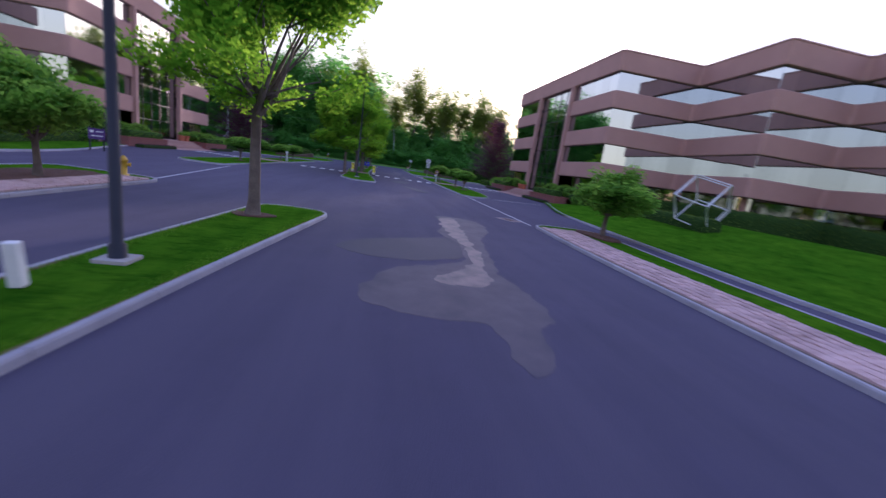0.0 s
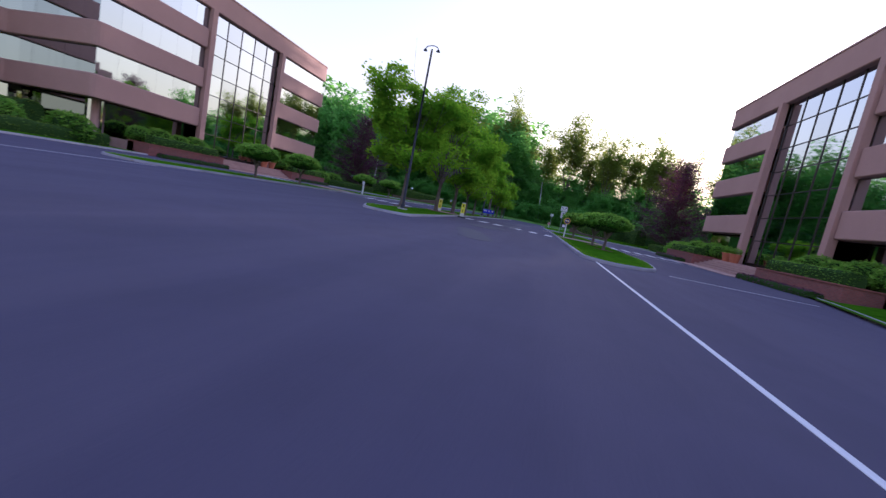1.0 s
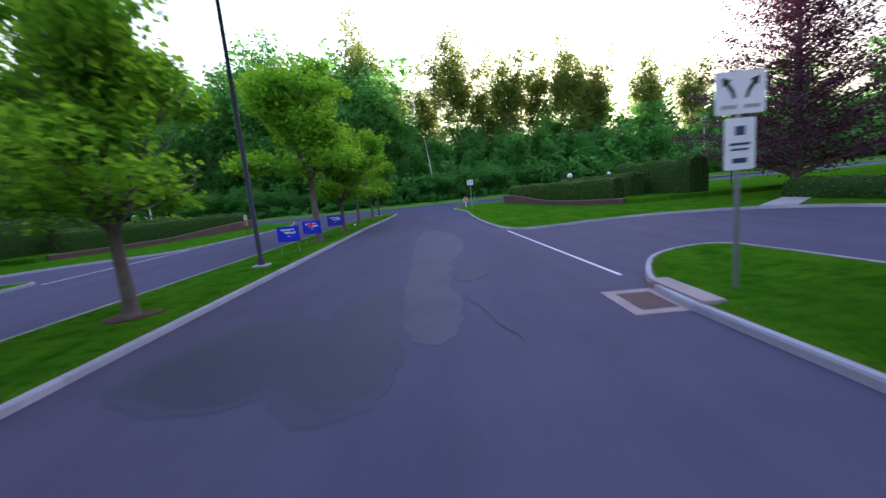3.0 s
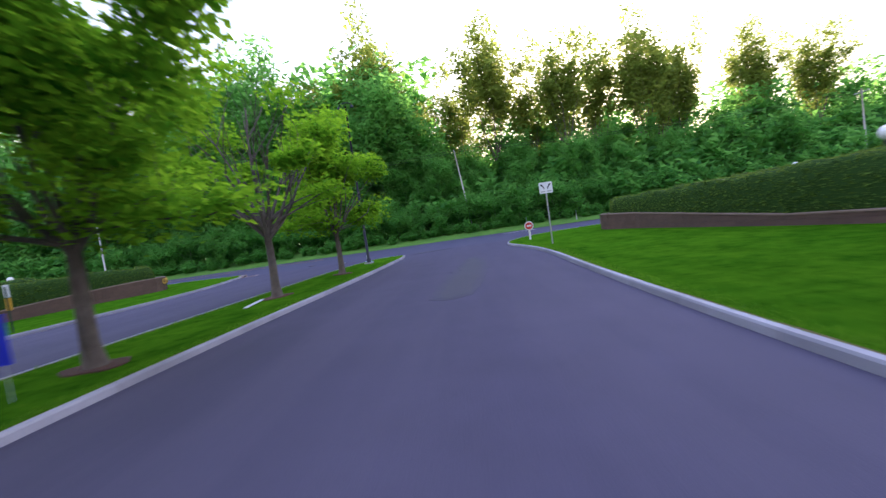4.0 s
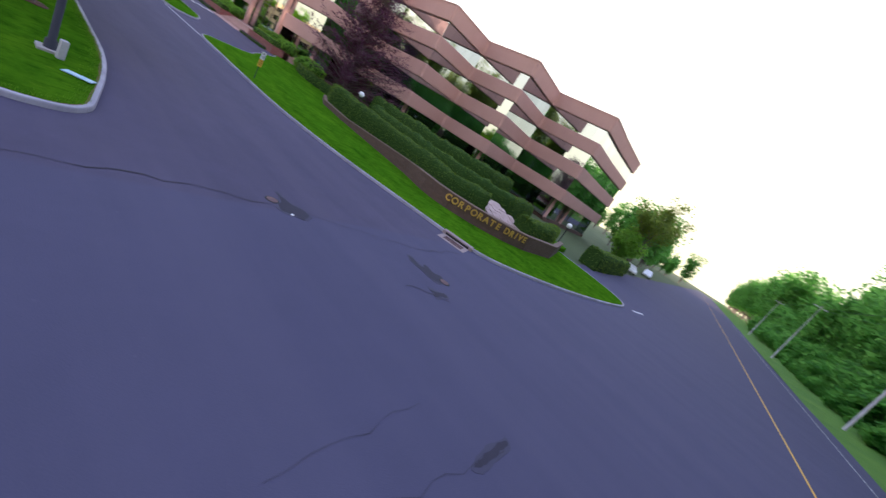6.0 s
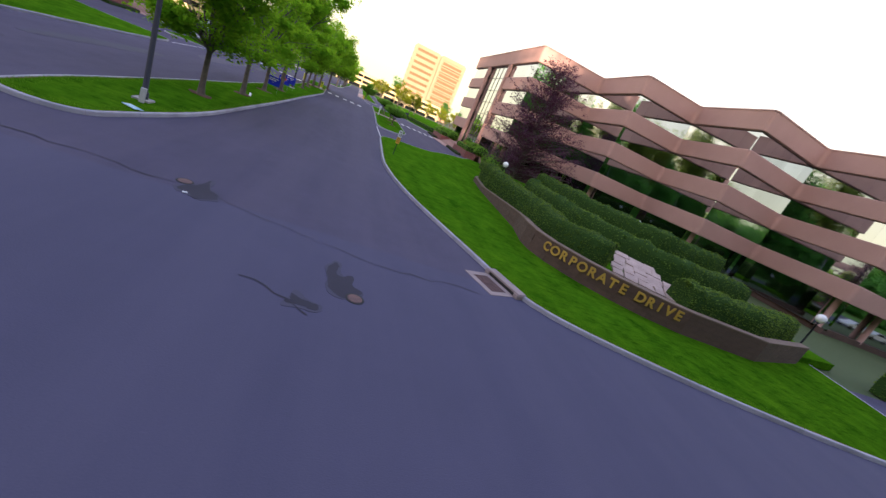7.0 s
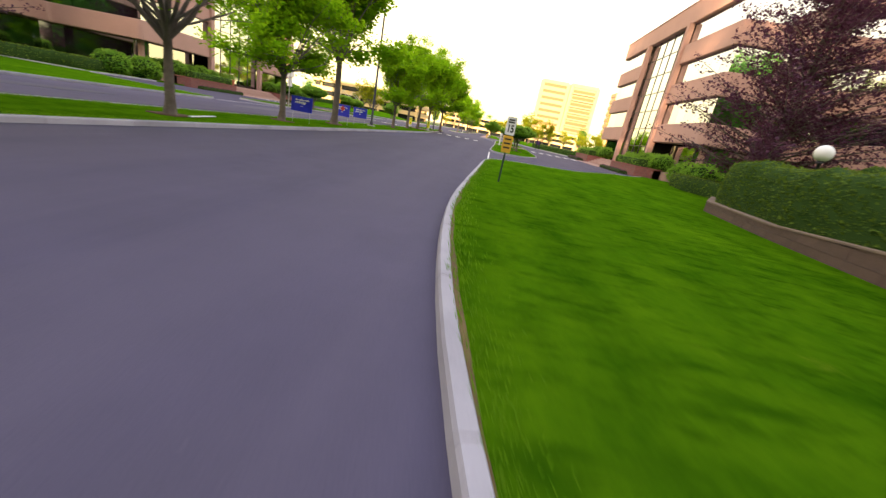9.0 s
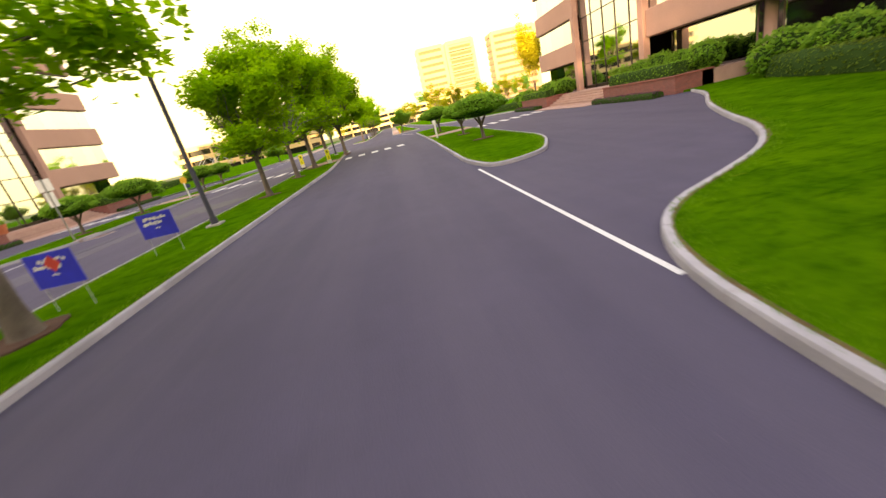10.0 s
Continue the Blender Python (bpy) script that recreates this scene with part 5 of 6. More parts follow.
line_mark((8.2, 19.4), (8.4, 36.3), 0.085, PAINT, "thin white edge line on the asphalt")
line_mark((7.5, 73.6), (7.15, 84.2), 0.085, PAINT, "thin white edge line on the asphalt")
line_mark((-12.8, 81.5), (-12.78, 91.3), 0.085, PAINT, "thin white edge line on the asphalt")
line_mark((-13.2, 36.0), (-11.0, 20.2), 0.075, PAINT, "thin white edge line on the asphalt")
line_mark((11.3, 37.2), (17.2, 38.6), 0.075, PAINT, "thin white line across the loop")
line_mark((12.0, 53.2), (19.6, 55.6), 0.1, PAINT, "thin white line across the loop")
line_mark((-400, 128.5), (-14, 133.9), 0.11, YELLOW_PAINT, "yellow centre line of the cross road")
line_mark((-400, 138.2), (-16, 138.6), 0.1, OLD_PAINT, "worn white edge line of the cross road")
line_mark((-34.6, 124.9), (-32.6, 124.4), 0.2, PAINT, "short white mark at the mouth of the drive")
line_mark((8.2, 135.6), (12.2, 135.3), 0.35, PAINT, "short white stop line on the cross road")

# paved paths across the islands and the median at the crossing, piece by piece
unit = bmesh.new()
add_box(unit, -0.5, 0.5, -0.5, 0.5, -0.5, 0.5)
paver_mesh = mesh_from(unit, "paver", PAVER)
for x0, x1, y0, y1 in ((7.72, 11.72, 55.7, 58.2), (-17.6, -13.5, 55.6, 58.4), (-4.9, -1.95, 56.0, 58.7)):
    bm = bmesh.new()
    add_box(bm, x0, x1, y0, y1, 0.05, 0.139)
    base = structure("footpath", bm, MORTAR, "pink paver footpath across the grass", "footpath")
    nx, ny = int((x1 - x0) / 0.42), int((y1 - y0) / 0.3)
    for i in range(nx):
        for j in range(ny):
            ob = new("paver", paver_mesh)
            ob.parent = base
            w, h = (x1 - x0) / nx, (y1 - y0) / ny
            ob.matrix_basis = Matrix.LocRotScale((x0 + (i + 0.5) * w, y0 + (j + 0.5) * h, 0.125 + random.uniform(-0.002, 0.003)), None, (w - 0.012, h - 0.012, 0.05))

# cobbled margins along the southern strips
rng = random.Random(17)
cob = bmesh.new()
add_box(cob, -0.5, 0.5, -0.5, 0.5, -0.5, 0.5)
bmesh.ops.bevel(cob, geom=cob.edges[:], offset=0.12, segments=1, affect="EDGES")
cobble_mesh = mesh_from(cob, "cobble", COBBLE)
def strip_edge(y, east):
    """The inner edge of the kerb beside a cobbled margin."""
    if not east:
        return -10.36 - (19.6 - y) * 0.0054 - 1.4
    return 0.15 + (6.6 + (y + 110) * 0.5 / 110 if y < 0 else 7.1 + y * 0.5 / 13 if y < 13 else 7.6 + (y - 13) * 0.09)


for east, wide, near in ((True, 1.9, 18.0), (False, 1.4, 18.4)):
    bm = bmesh.new()
    stops = (-110, -40, 0, 13, near)
    add_slab(bm, [Vector((strip_edge(y, east), y)) for y in stops[::-1]] + [Vector((strip_edge(y, east) + wide, y)) for y in stops], 0.1, 0.142)
    base = structure("cobbled_margin", bm, MORTAR, "margin of pale cobbles along the kerb", "pavement")
    count = 0
    rest = bmesh.new()
    y = near - 0.1
    while y > -12:
        for i in range(6):
            w = wide / 6
            c = Vector((strip_edge(y, east) + (i + 0.5) * w, y + rng.uniform(-0.02, 0.02), 0.14 + rng.uniform(-0.008, 0.01)))
            m = Matrix.LocRotScale(c, Euler((rng.uniform(-0.05, 0.05), rng.uniform(-0.05, 0.05), rng.uniform(-0.12, 0.12))), (w * rng.uniform(0.82, 0.95), 0.27 * rng.uniform(0.85, 1.0), 0.08))
            if count < 290 and east:
                ob = new("cobble", cobble_mesh)
                ob.parent = base
                ob.matrix_basis = m
                count += 1
            else:
                bmesh.ops.create_cube(rest, size=1.0, matrix=m)
        y -= 0.28
    tagged(part("cobbles", rest, COBBLE, base), kind="stuff")

# ---- street furniture ----
def street_lamp(x, y, label="tall black steel street lamp on the grass median"):
    ob = thing("street_lamp", pose(x, y, 0.108), label, "street lamp", "median street lamps")
    bm = bmesh.new()
    add_box(bm, -0.26, 0.26, -0.26, 0.26, -0.05, 0.07, 0.02)
    part("base_plate", bm, CONCRETE, ob, "pale concrete footing")
    bm = bmesh.new()
    add_tube(bm, [(0, 0, 0.05), (0, 0, 0.3), (0, 0, 0.32), (0, 0, 10.1)], [0.14, 0.13, 0.09, 0.06], 12)
    part("pole", bm, BLACK_METAL, ob)
    bm = bmesh.new()
    pts = [(0.42 * math.cos(a), 0, 10.1 + 0.22 * math.sin(a)) for a in [math.pi * k / 10 for k in range(11)]]
    add_tube(bm, pts, [0.03] * 11, 6)
    part("arm", bm, BLACK_METAL, ob)
    for s in (-1, 1):
        bm = bmesh.new()
        bmesh.ops.create_cone(bm, cap_ends=True, segments=16, radius1=0.13, radius2=0.05, depth=0.14, matrix=Matrix.Translation((0.42 * s, 0, 10.05)))
        part("lamp_head", bm, BLACK_METAL, ob)
    return ob


lamps = [street_lamp(*p) for p in ((-4.7, 6.5), (-2.8, 44.2), (-2.95, 79.7), (-2.8, 112.0), (-5.4, -20.0))]
bm = bmesh.new()
add_box(bm, -0.2, 0.2, 0.11, 0.14, 3.5, 4.1, 0.01)
back = part("notice_plate", bm, BLACK_METAL, lamps[3], "dark metal plate on the pole")
bm = bmesh.new()
add_box(bm, -0.19, 0.19, 0.141, 0.147, 3.51, 4.09)
part("notice_face", bm, WHITE, back, "white printed face")
for x, y, w, h, mat, label in ((-5.0, 5.0, 0.16, 0.62, WHITE, "white plastic utility stub in the grass"), (-2.95, 112.5, 0.16, 0.5, TIMBER, "short tan timber stub in the grass")):
    bm = bmesh.new()
    add_box(bm, -w / 2, w / 2, -w / 2, w / 2, 0, h, 0.02)
    ob = tagged(part("utility_stub", bm, mat, None, label), category="post")
    ob.matrix_basis = pose(x, y, 0.12, 2, -3, 12)
bm = bmesh.new()
add_box(bm, -0.32, 0.32, -0.14, 0.14, 0, 0.02)
for v in bm.verts:
    v.co.z += 0.06 * v.co.x ** 2
ob = tagged(part("plastic_litter", bm, PALE_BLUE, None, "pale blue thin panel lying on the grass"), category="litter")
ob.matrix_basis = pose(-3.2, 113.6, 0.13, 1, 2, -35)


def plate(name, parent, w, h, z, material, y=-0.045, label="", r=0.04):
    bm = bmesh.new()
    out = rounded([(-w / 2, -h / 2, r), (w / 2, -h / 2, r), (w / 2, h / 2, r), (-w / 2, h / 2, r)], 4)
    n = len(out)
    f = [bm.verts.new((p.x, y, z + p.y)) for p in out]
    b = [bm.verts.new((p.x, y + 0.012, z + p.y)) for p in out]
    bm.faces.new(f)
    bm.faces.new(b[::-1])
    for i in range(n):
        bm.faces.new((f[i], b[i], b[(i + 1) % n], f[(i + 1) % n]))
    return part(name, bm, material, parent, label)


def bar(parent, x, z, w, h, material, y=-0.049, turn=0.0):
    bm = bmesh.new()
    add_box(bm, -w / 2, w / 2, -0.002, 0.002, -h / 2, h / 2)
    ob = part("marking", bm, material, parent)
    ob.matrix_basis = pose(x, y, z, 0, turn, 0)
    return ob


def arrow(parent, x, z, s, lean):
    """A bent black arrow on a sign face."""
    bm = bmesh.new()
    def strip(a, b, w0, w1):
        d = (Vector(b) - Vector(a)).normalized()
        n = Vector((-d.y, d.x))
        bm.faces.new([bm.verts.new((q.x * s, 0, q.y * s)) for q in (Vector(a) - n * w0, Vector(a) + n * w0, Vector(b) + n * w1, Vector(b) - n * w1)])

    strip((lean * 0.02, -0.16), (lean * 0.06, -0.03), 0.03, 0.032)
    strip((lean * 0.06, -0.04), (lean * 0.16, 0.1), 0.034, 0.036)
    bm.faces.new([bm.verts.new((px * s, 0, pz * s)) for px, pz in ((lean * 0.07, 0.13), (lean * 0.22, 0.03), (lean * 0.24, 0.19))])
    ob = part("arrow", bm, INK, parent)
    ob.location = (x, -0.049, z)
    return ob


def fork_sign(x, y, turn, top, w, h, second, label, z0=0.108):
    ob = thing("road_sign", pose(x, y, z0, 0, 0, turn), label, "road sign", "fork signs")
    bm = bmesh.new()
    add_box(bm, -0.035, 0.035, -0.02, 0.02, -0.1, top + 0.02, 0.006)
    part("post", bm, STEEL, ob)
    face = plate("sign_plate", ob, w, h, top - h / 2, WHITE)
    arrow(face, -w * 0.1, top - h * 0.4, w * 1.15, -1)
    arrow(face, w * 0.1, top - h * 0.4, w * 1.15, 1)
    for side in (-1, 1):
        bar(face, side * w * 0.23, top - h * 0.83, w * 0.32, h * 0.09, STEEL)
    if second:
        low = plate("lower_plate", ob, w * 0.62, h * 1.25, top - h * 1.72, WHITE)
        bar(low, 0, top - h * 1.4, w * 0.2, h * 0.22, NAVY)
        bar(low, 0, top - h * 1.72, w * 0.42, h * 0.06, NAVY)
        bar(low, 0, top - h * 1.85, w * 0.36, h * 0.05, NAVY)
        bar(low, 0, top - h * 2.12, w * 0.3, h * 0.12, NAVY)
    return ob


fork_sign(8.45, 71.6, 0, 3.45, 0.8, 0.64, True, "white fork-arrow sign with a smaller plate on a steel post")
fork_sign(7.95, 107.3, -4, 3.12, 0.66, 0.56, False, "white fork-arrow sign on a steel post in the lawn")


def disc(bm, r, z, y, depth=0.02, n=28):
    bmesh.ops.create_cone(bm, cap_ends=True, segments=n, radius1=r, radius2=r, depth=depth, matrix=Matrix.Translation((0, y, z)) @ pose(0, 0, 0, 90))


ob = thing("no_entry_sign", pose(7.87, 113.4, 0.108), "round red and white no-entry sign on a white post", "road sign")
bm = bmesh.new()
add_box(bm, -0.06, 0.06, -0.04, 0.04, -0.1, 0.75, 0.01)
part("post", bm, WHITE, ob)
bm = bmesh.new()
disc(bm, 0.3, 0.92, -0.06)
part("rim", bm, WHITE, ob)
bm = bmesh.new()
disc(bm, 0.24, 0.92, -0.066)
part("face", bm, RED, ob)
bar(ob, 0, 0.92, 0.3, 0.1, WHITE, -0.08)

ob = thing("crossing_sign", pose(8.35, 58.6, 0.108, 0, 0, -4) @ Matrix.Scale(0.88, 4), "white post with a round blue and yellow emblem beside the path", "sign")
bm = bmesh.new()
add_box(bm, -0.055, 0.055, -0.055, 0.055, -0.1, 1.5, 0.012)
part("post", bm, WHITE, ob)
for r, mat, y in ((0.34, AMBER, -0.085), (0.27, NAVY, -0.092)):
    bm = bmesh.new()
    disc(bm, r, 1.75, y)
    part("emblem" if mat is NAVY else "emblem_rim", bm, mat, ob)
bar(ob, 0, 1.76, 0.36, 0.12, WHITE, -0.106)
bar(ob, 0, 1.76, 0.14, 0.14, AMBER, -0.11)
bm = bmesh.new()
add_box(bm, -0.44, -0.06, -0.1, 0.0, 0.98, 1.34, 0.01)
box = part("notice_box", bm, NAVY, ob)
plate("notice_face", box, 0.3, 0.28, 1.16, WHITE, -0.106).location.x = -0.25

ob = thing("crossing_post", pose(-13.9, 60.5, 0.108), "plain white marker post beside the crossing path", "post")
bm = bmesh.new()
add_box(bm, -0.07, 0.07, -0.07, 0.07, -0.1, 1.35, 0.012)
part("post", bm, WHITE, ob)
plate("notice_face", ob, 0.3, 0.34, 1.3, WHITE, -0.09)

ob = thing("speed_sign", pose(-13.17, 100.45, 0.108, 0, 0, 176) @ Matrix.Diagonal((0.82, 1, 1.13, 1)), "small white speed sign over an amber plate on a green post", "road sign")
bm = bmesh.new()
add_box(bm, -0.03, 0.03, -0.015, 0.015, -0.1, 1.5, 0.004)
part("post", bm, GREEN_POST, ob)
face = plate("sign_plate", ob, 0.32, 0.42, 1.36, WHITE, -0.035)
bar(face, 0, 1.5, 0.2, 0.035, INK, -0.038)
bar(face, 0, 1.445, 0.2, 0.035, INK, -0.038)
writing("15", pose(0, -0.039, 1.29, 90), 0.24, INK, "number", "", 0.001, parent=face)
low = plate("amber_plate", ob, 0.32, 0.4, 0.93, AMBER, -0.035)
for z in (1.05, 0.95, 0.85):
    bar(low, 0, z, 0.22, 0.035, INK, -0.038)


def crossing_marker(x, y, turn):
    ob = thing("crossing_marker", pose(x, y, 0.0, 0, 0, turn) @ Matrix.Scale(1.15, 4), "fluorescent yellow and white crossing marker on a rubber base", "road marker", "crossing markers")
    bm = bmesh.new()
    add_box(bm, -0.3, 0.3, -0.22, 0.22, 0.0, 0.09, 0.02)
    part("rubber_base", bm, RUBBER, ob)
    board = plate("board", ob, 0.32, 1.1, 0.66, WHITE, -0.02)
    for side in (-1, 1):
        y = -0.024 if side < 0 else 0.006
        bar(board, 0, 0.94, 0.31, 0.4, YELLOW, y)
        bar(board, 0, 0.55, 0.31, 0.36, YELLOW, y)
        bar(board, 0, 0.97, 0.1, 0.16, INK, y + 0.003 * side)
        bar(board, 0, 0.56, 0.05, 0.2, INK, y + 0.003 * side)
    return ob


crossing_marker(-1.12, 55.5, 4)
crossing_marker(-4.25, 58.9, -4)


def yard_sign(x, y, turn, red, label):
    ob = thing("yard_sign", pose(x, y, 0.108, 0, 0, turn), label, "sign", "blue lawn signs")
    for s in (-0.42, 0.42):
        bm = bmesh.new()
        add_tube(bm, [(s, 0, -0.1), (s, 0, 1.15)], [0.006, 0.006], 6)
        part("leg", bm, STEEL, ob)
    face = plate("board", ob, 1.04, 0.7, 0.87, BLUE_BOARD, -0.006, r=0.01)
    rng = random.Random(int(y))
    for side in (-1, 1):
        yy = -0.012 if side < 0 else 0.012
        for x0, x1, z, h in ((-0.34, 0.26, 1.06, 0.075), (-0.18, 0.34, 0.93, 0.09), (-0.06, 0.08, 0.77, 0.03)):
            x = x0
            while x < x1:                # short slanting strokes of the script
                w = rng.uniform(0.035, 0.075)
                bar(face, x + w / 2, z + rng.uniform(-0.015, 0.02), w, h * rng.uniform(0.55, 1.25), WHITE, yy, rng.uniform(-30, 30))
                x += w + rng.uniform(0.004, 0.03)
        if red:
            bar(face, -0.03, 0.99, 0.25, 0.25, RED, yy * 1.4, 45)
    return ob


yard_sign(-3.2, 92.3, 6, False, "blue lawn sign with white unreadable script")
yard_sign(-3.1, 86.65, -8, True, "blue lawn sign with a red patch and white script")
yard_sign(-3.06, 83.05, -5, False, "blue lawn sign with white unreadable script")

ob = thing("notice_board", pose(-21.8, 33.6, 0.108, 0, 0, 38), "purple notice board on two posts in the lawn", "sign")
for s in (-0.4, 0.4):
    bm = bmesh.new()
    add_box(bm, s - 0.05, s + 0.05, -0.05, 0.05, -0.1, 1.7, 0.01)
    part("post", bm, BLACK_METAL, ob)
face = plate("board", ob, 1.0, 0.8, 1.15, PURPLE_BOARD, -0.06)
bar(face, -0.28, 1.32, 0.22, 0.18, WHITE, -0.066)
bar(face, 0.16, 1.33, 0.4, 0.07, WHITE, -0.066)
bar(face, 0.0, 1.0, 0.7, 0.07, WHITE, -0.066)

ob = thing("fire_hydrant", pose(-11.7, 19.0, 0.108, 0, 0, 20), "yellow fire hydrant at the roadside", "fire hydrant")
bm = bmesh.new()
add_tube(bm, [(0, 0, -0.05), (0, 0, 0.06), (0, 0, 0.07), (0, 0, 0.62), (0, 0, 0.64), (0, 0, 0.7), (0, 0, 0.82), (0, 0, 0.88)], [0.2, 0.2, 0.13, 0.13, 0.17, 0.17, 0.1, 0.03], 16)
part("body", bm, HYDRANT_PAINT, ob)
for a in (0, 90, 180):
    bm = bmesh.new()
    add_tube(bm, [(0.1, 0, 0.5), (0.22, 0, 0.5), (0.23, 0, 0.5), (0.26, 0, 0.5)], [0.07, 0.07, 0.085, 0.085], 10)
    part("outlet_cap", bm, HYDRANT_PAINT, ob).rotation_euler.z = radians(a)

# white tubular sculpture of two tilted open cubes
ob = thing("sculpture", pose(21.0, 21.6, 0.9, 0, 0, 35), "white tubular sculpture of tilted open cubes on the lawn", "sculpture")
for k, (dx, tilt) in enumerate(((-1.15, 45), (1.15, 45))):
    bm = bmesh.new()
    a = 1.08
    add_tube(bm, [(dx, 0.5 * k, -0.05), (dx, 0.5 * k, 0.06)], [0.16, 0.14], 12)
    frame_part = part("open_cube", bm, WHITE, ob)
    rot = Euler((radians(18), radians(tilt), 0)).to_matrix()
    corner = [Vector((sx * a, sy * a, sz * a)) for sx in (-1, 1) for sy in (-1, 1) for sz in (-1, 1)]
    low = min((rot @ c).z for c in corner)
    for i in range(8):
        for j in range(i + 1, 8):
            if abs((corner[i] - corner[j]).length - 2 * a) < 1e-3:
                p, q = rot @ corner[i], rot @ corner[j]
                off = Vector((dx, 0.5 * k, -low - 0.02))
                tube = bmesh.new()
                add_tube(tube, [p + off, q + off], [0.036, 0.036], 8)
                part("tube", tube, WHITE, frame_part)


def utility_pole(x, y, z, h, lean=0.0):
    ob = thing("utility_pole", pose(x, y, z, 0, lean, 0), "weathered grey timber utility pole", "utility pole", "utility poles")
    bm = bmesh.new()
    add_tube(bm, [(0, 0, -0.4), (0, 0, h * 0.5), (0, 0, h)], [0.14, 0.12, 0.09], 10)
    part("pole", bm, TIMBER, ob)
    bm = bmesh.new()
    add_box(bm, -0.06, 0.06, -1.1, 1.1, h - 0.55, h - 0.42, 0.01)
    part("crossarm", bm, TIMBER, ob)
    for s in (-0.9, 0.0, 0.9):
        bm = bmesh.new()
        add_tube(bm, [(0, s, h - 0.43), (0, s, h - 0.26)], [0.05, 0.035], 8)
        part("insulator", bm, GLOBE, ob)
    return ob


POLES = ((62, 146.5, 0.9, 12.0), (4.9, 147.6, 1.0, 12.6), (-51, 142.2, 0.3, 12.6), (-96, 142.0, 0.3, 12.5), (-143, 142.0, 0.3, 12.5))
for i, p in enumerate(POLES):
    utility_pole(*p, -6 if i == 1 else 0)
for (xa, ya, za, ha), (xb, yb, zb, hb) in zip(POLES, POLES[1:]):
    for s in (-0.9, 0.9):
        bm = bmesh.new()
        pts = []
        for k in range(13):
            t = k / 12
            pts.append((xa + (xb - xa) * t, ya + s + (yb - ya) * t, za + ha - 0.3 + (zb + hb - za - ha) * t - 3.2 * t * (1 - t)))
        add_tube(bm, pts, [0.018] * 13, 5)
        tagged(part("overhead_cable", bm, RUBBER, None, "slack black overhead cable between poles"), category="cable", group="overhead cables")


def catch_basin(x, y, turn, side=0, label="rusty iron gully grate in a pale concrete frame"):
    ob = thing("gully_grate", pose(x, y, 0.0, 0, 0, turn), label, "drain", "gully grates")
    bm = bmesh.new()
    for x0, x1, y0, y1 in ((-0.5, -0.3, -0.68, 0.68), (0.3, 0.5, -0.68, 0.68), (-0.3, 0.3, 0.48, 0.68), (-0.3, 0.3, -0.68, -0.48)):
        add_box(bm, x0, x1, y0, y1, -0.05, 0.012)
    part("concrete_frame", bm, FRAME_STONE, ob)
    # solid black slab just under the bar tops, for the darkness of the pit
    bm = bmesh.new()
    add_box(bm, -0.3, 0.3, -0.48, 0.48, -0.03, 0.003)
    part("pit_shade", bm, INK, ob)
    for k in range(11):
        bm = bmesh.new()
        add_box(bm, -0.28 + 0.056 * k - 0.014, -0.28 + 0.056 * k + 0.014, -0.47, 0.47, 0.0, 0.014)
        part("grate_bar", bm, IRON, ob)
    if side:                             # the kerb inlet behind the grate: a black plate for the throat's shade under a stone lintel
        def span(a, b):
            return sorted((side * a, side * b))
        bm = bmesh.new()
        add_box(bm, *span(0.475, 0.83), -0.78, 0.78, 0.1, 0.165, 0.018)
        part("inlet_lintel", bm, FRAME_STONE, ob)
        for e in (-1, 1):
            bm = bmesh.new()
            add_box(bm, *span(0.44, 0.72), *sorted((e * 0.62, e * 0.8)), -0.02, 0.135, 0.02)
            part("inlet_jamb", bm, FRAME_STONE, ob)
        # no opening here: a thin black plate before the kerb gives the throat's darkness
        bm = bmesh.new()
        add_box(bm, *span(0.488, 0.52), -0.63, 0.63, -0.01, 0.1)
        part("inlet_shade_plate", bm, INK, ob)
    return ob


catch_basin(7.0, 71.75, -2, 1)
catch_basin(-14.75, 118.75, 20, -1)
catch_basin(7.45, 20.9, 28)
for x, y in ((-6.45, 118.3), (-10.65, 121.7), (7.5, 133.0)):
    ob = thing("valve_cover", pose(x, y, 0.0075), "small round iron valve cover sunk in dark asphalt", "valve cover", "valve covers")
    bm = bmesh.new()
    add_tube(bm, [(0, 0, -0.03), (0, 0, 0.002), (0, 0, 0.003)], [0.19, 0.19, 0.17], 24)
    part("frame", bm, RUBBER, ob)
    bm = bmesh.new()
    add_tube(bm, [(0, 0, -0.02), (0, 0, 0.005), (0, 0, 0.007)], [0.15, 0.15, 0.135], 24)
    part("cover", bm, IRON, ob)


def crack(p, q, w, seed):
    """A ragged dark sealed crack between two places."""
    rng = random.Random(seed)
    p, q = Vector(p), Vector(q)
    n = max(6, int((q - p).length / 0.3))
    side = Vector((-(q - p).y, (q - p).x)).normalized()
    bm = bmesh.new()
    a = []
    off = 0.0
    for k in range(n + 1):
        off = off * 0.75 + rng.uniform(-0.11, 0.11)
        c = p + (q - p) * k / n + side * off
        h = w * rng.uniform(0.25, 1.4) / 2
        a.append((bm.verts.new((c.x - side.x * h, c.y - side.y * h, 0.0115)), bm.verts.new((c.x + side.x * h, c.y + side.y * h, 0.0115))))
    for (u, v), (s, t) in zip(a, a[1:]):
        bm.faces.new((u, v, t, s))
    return structure("sealed_crack", bm, CRACK_TAR, "dark ragged crack sealed with tar", "crack")


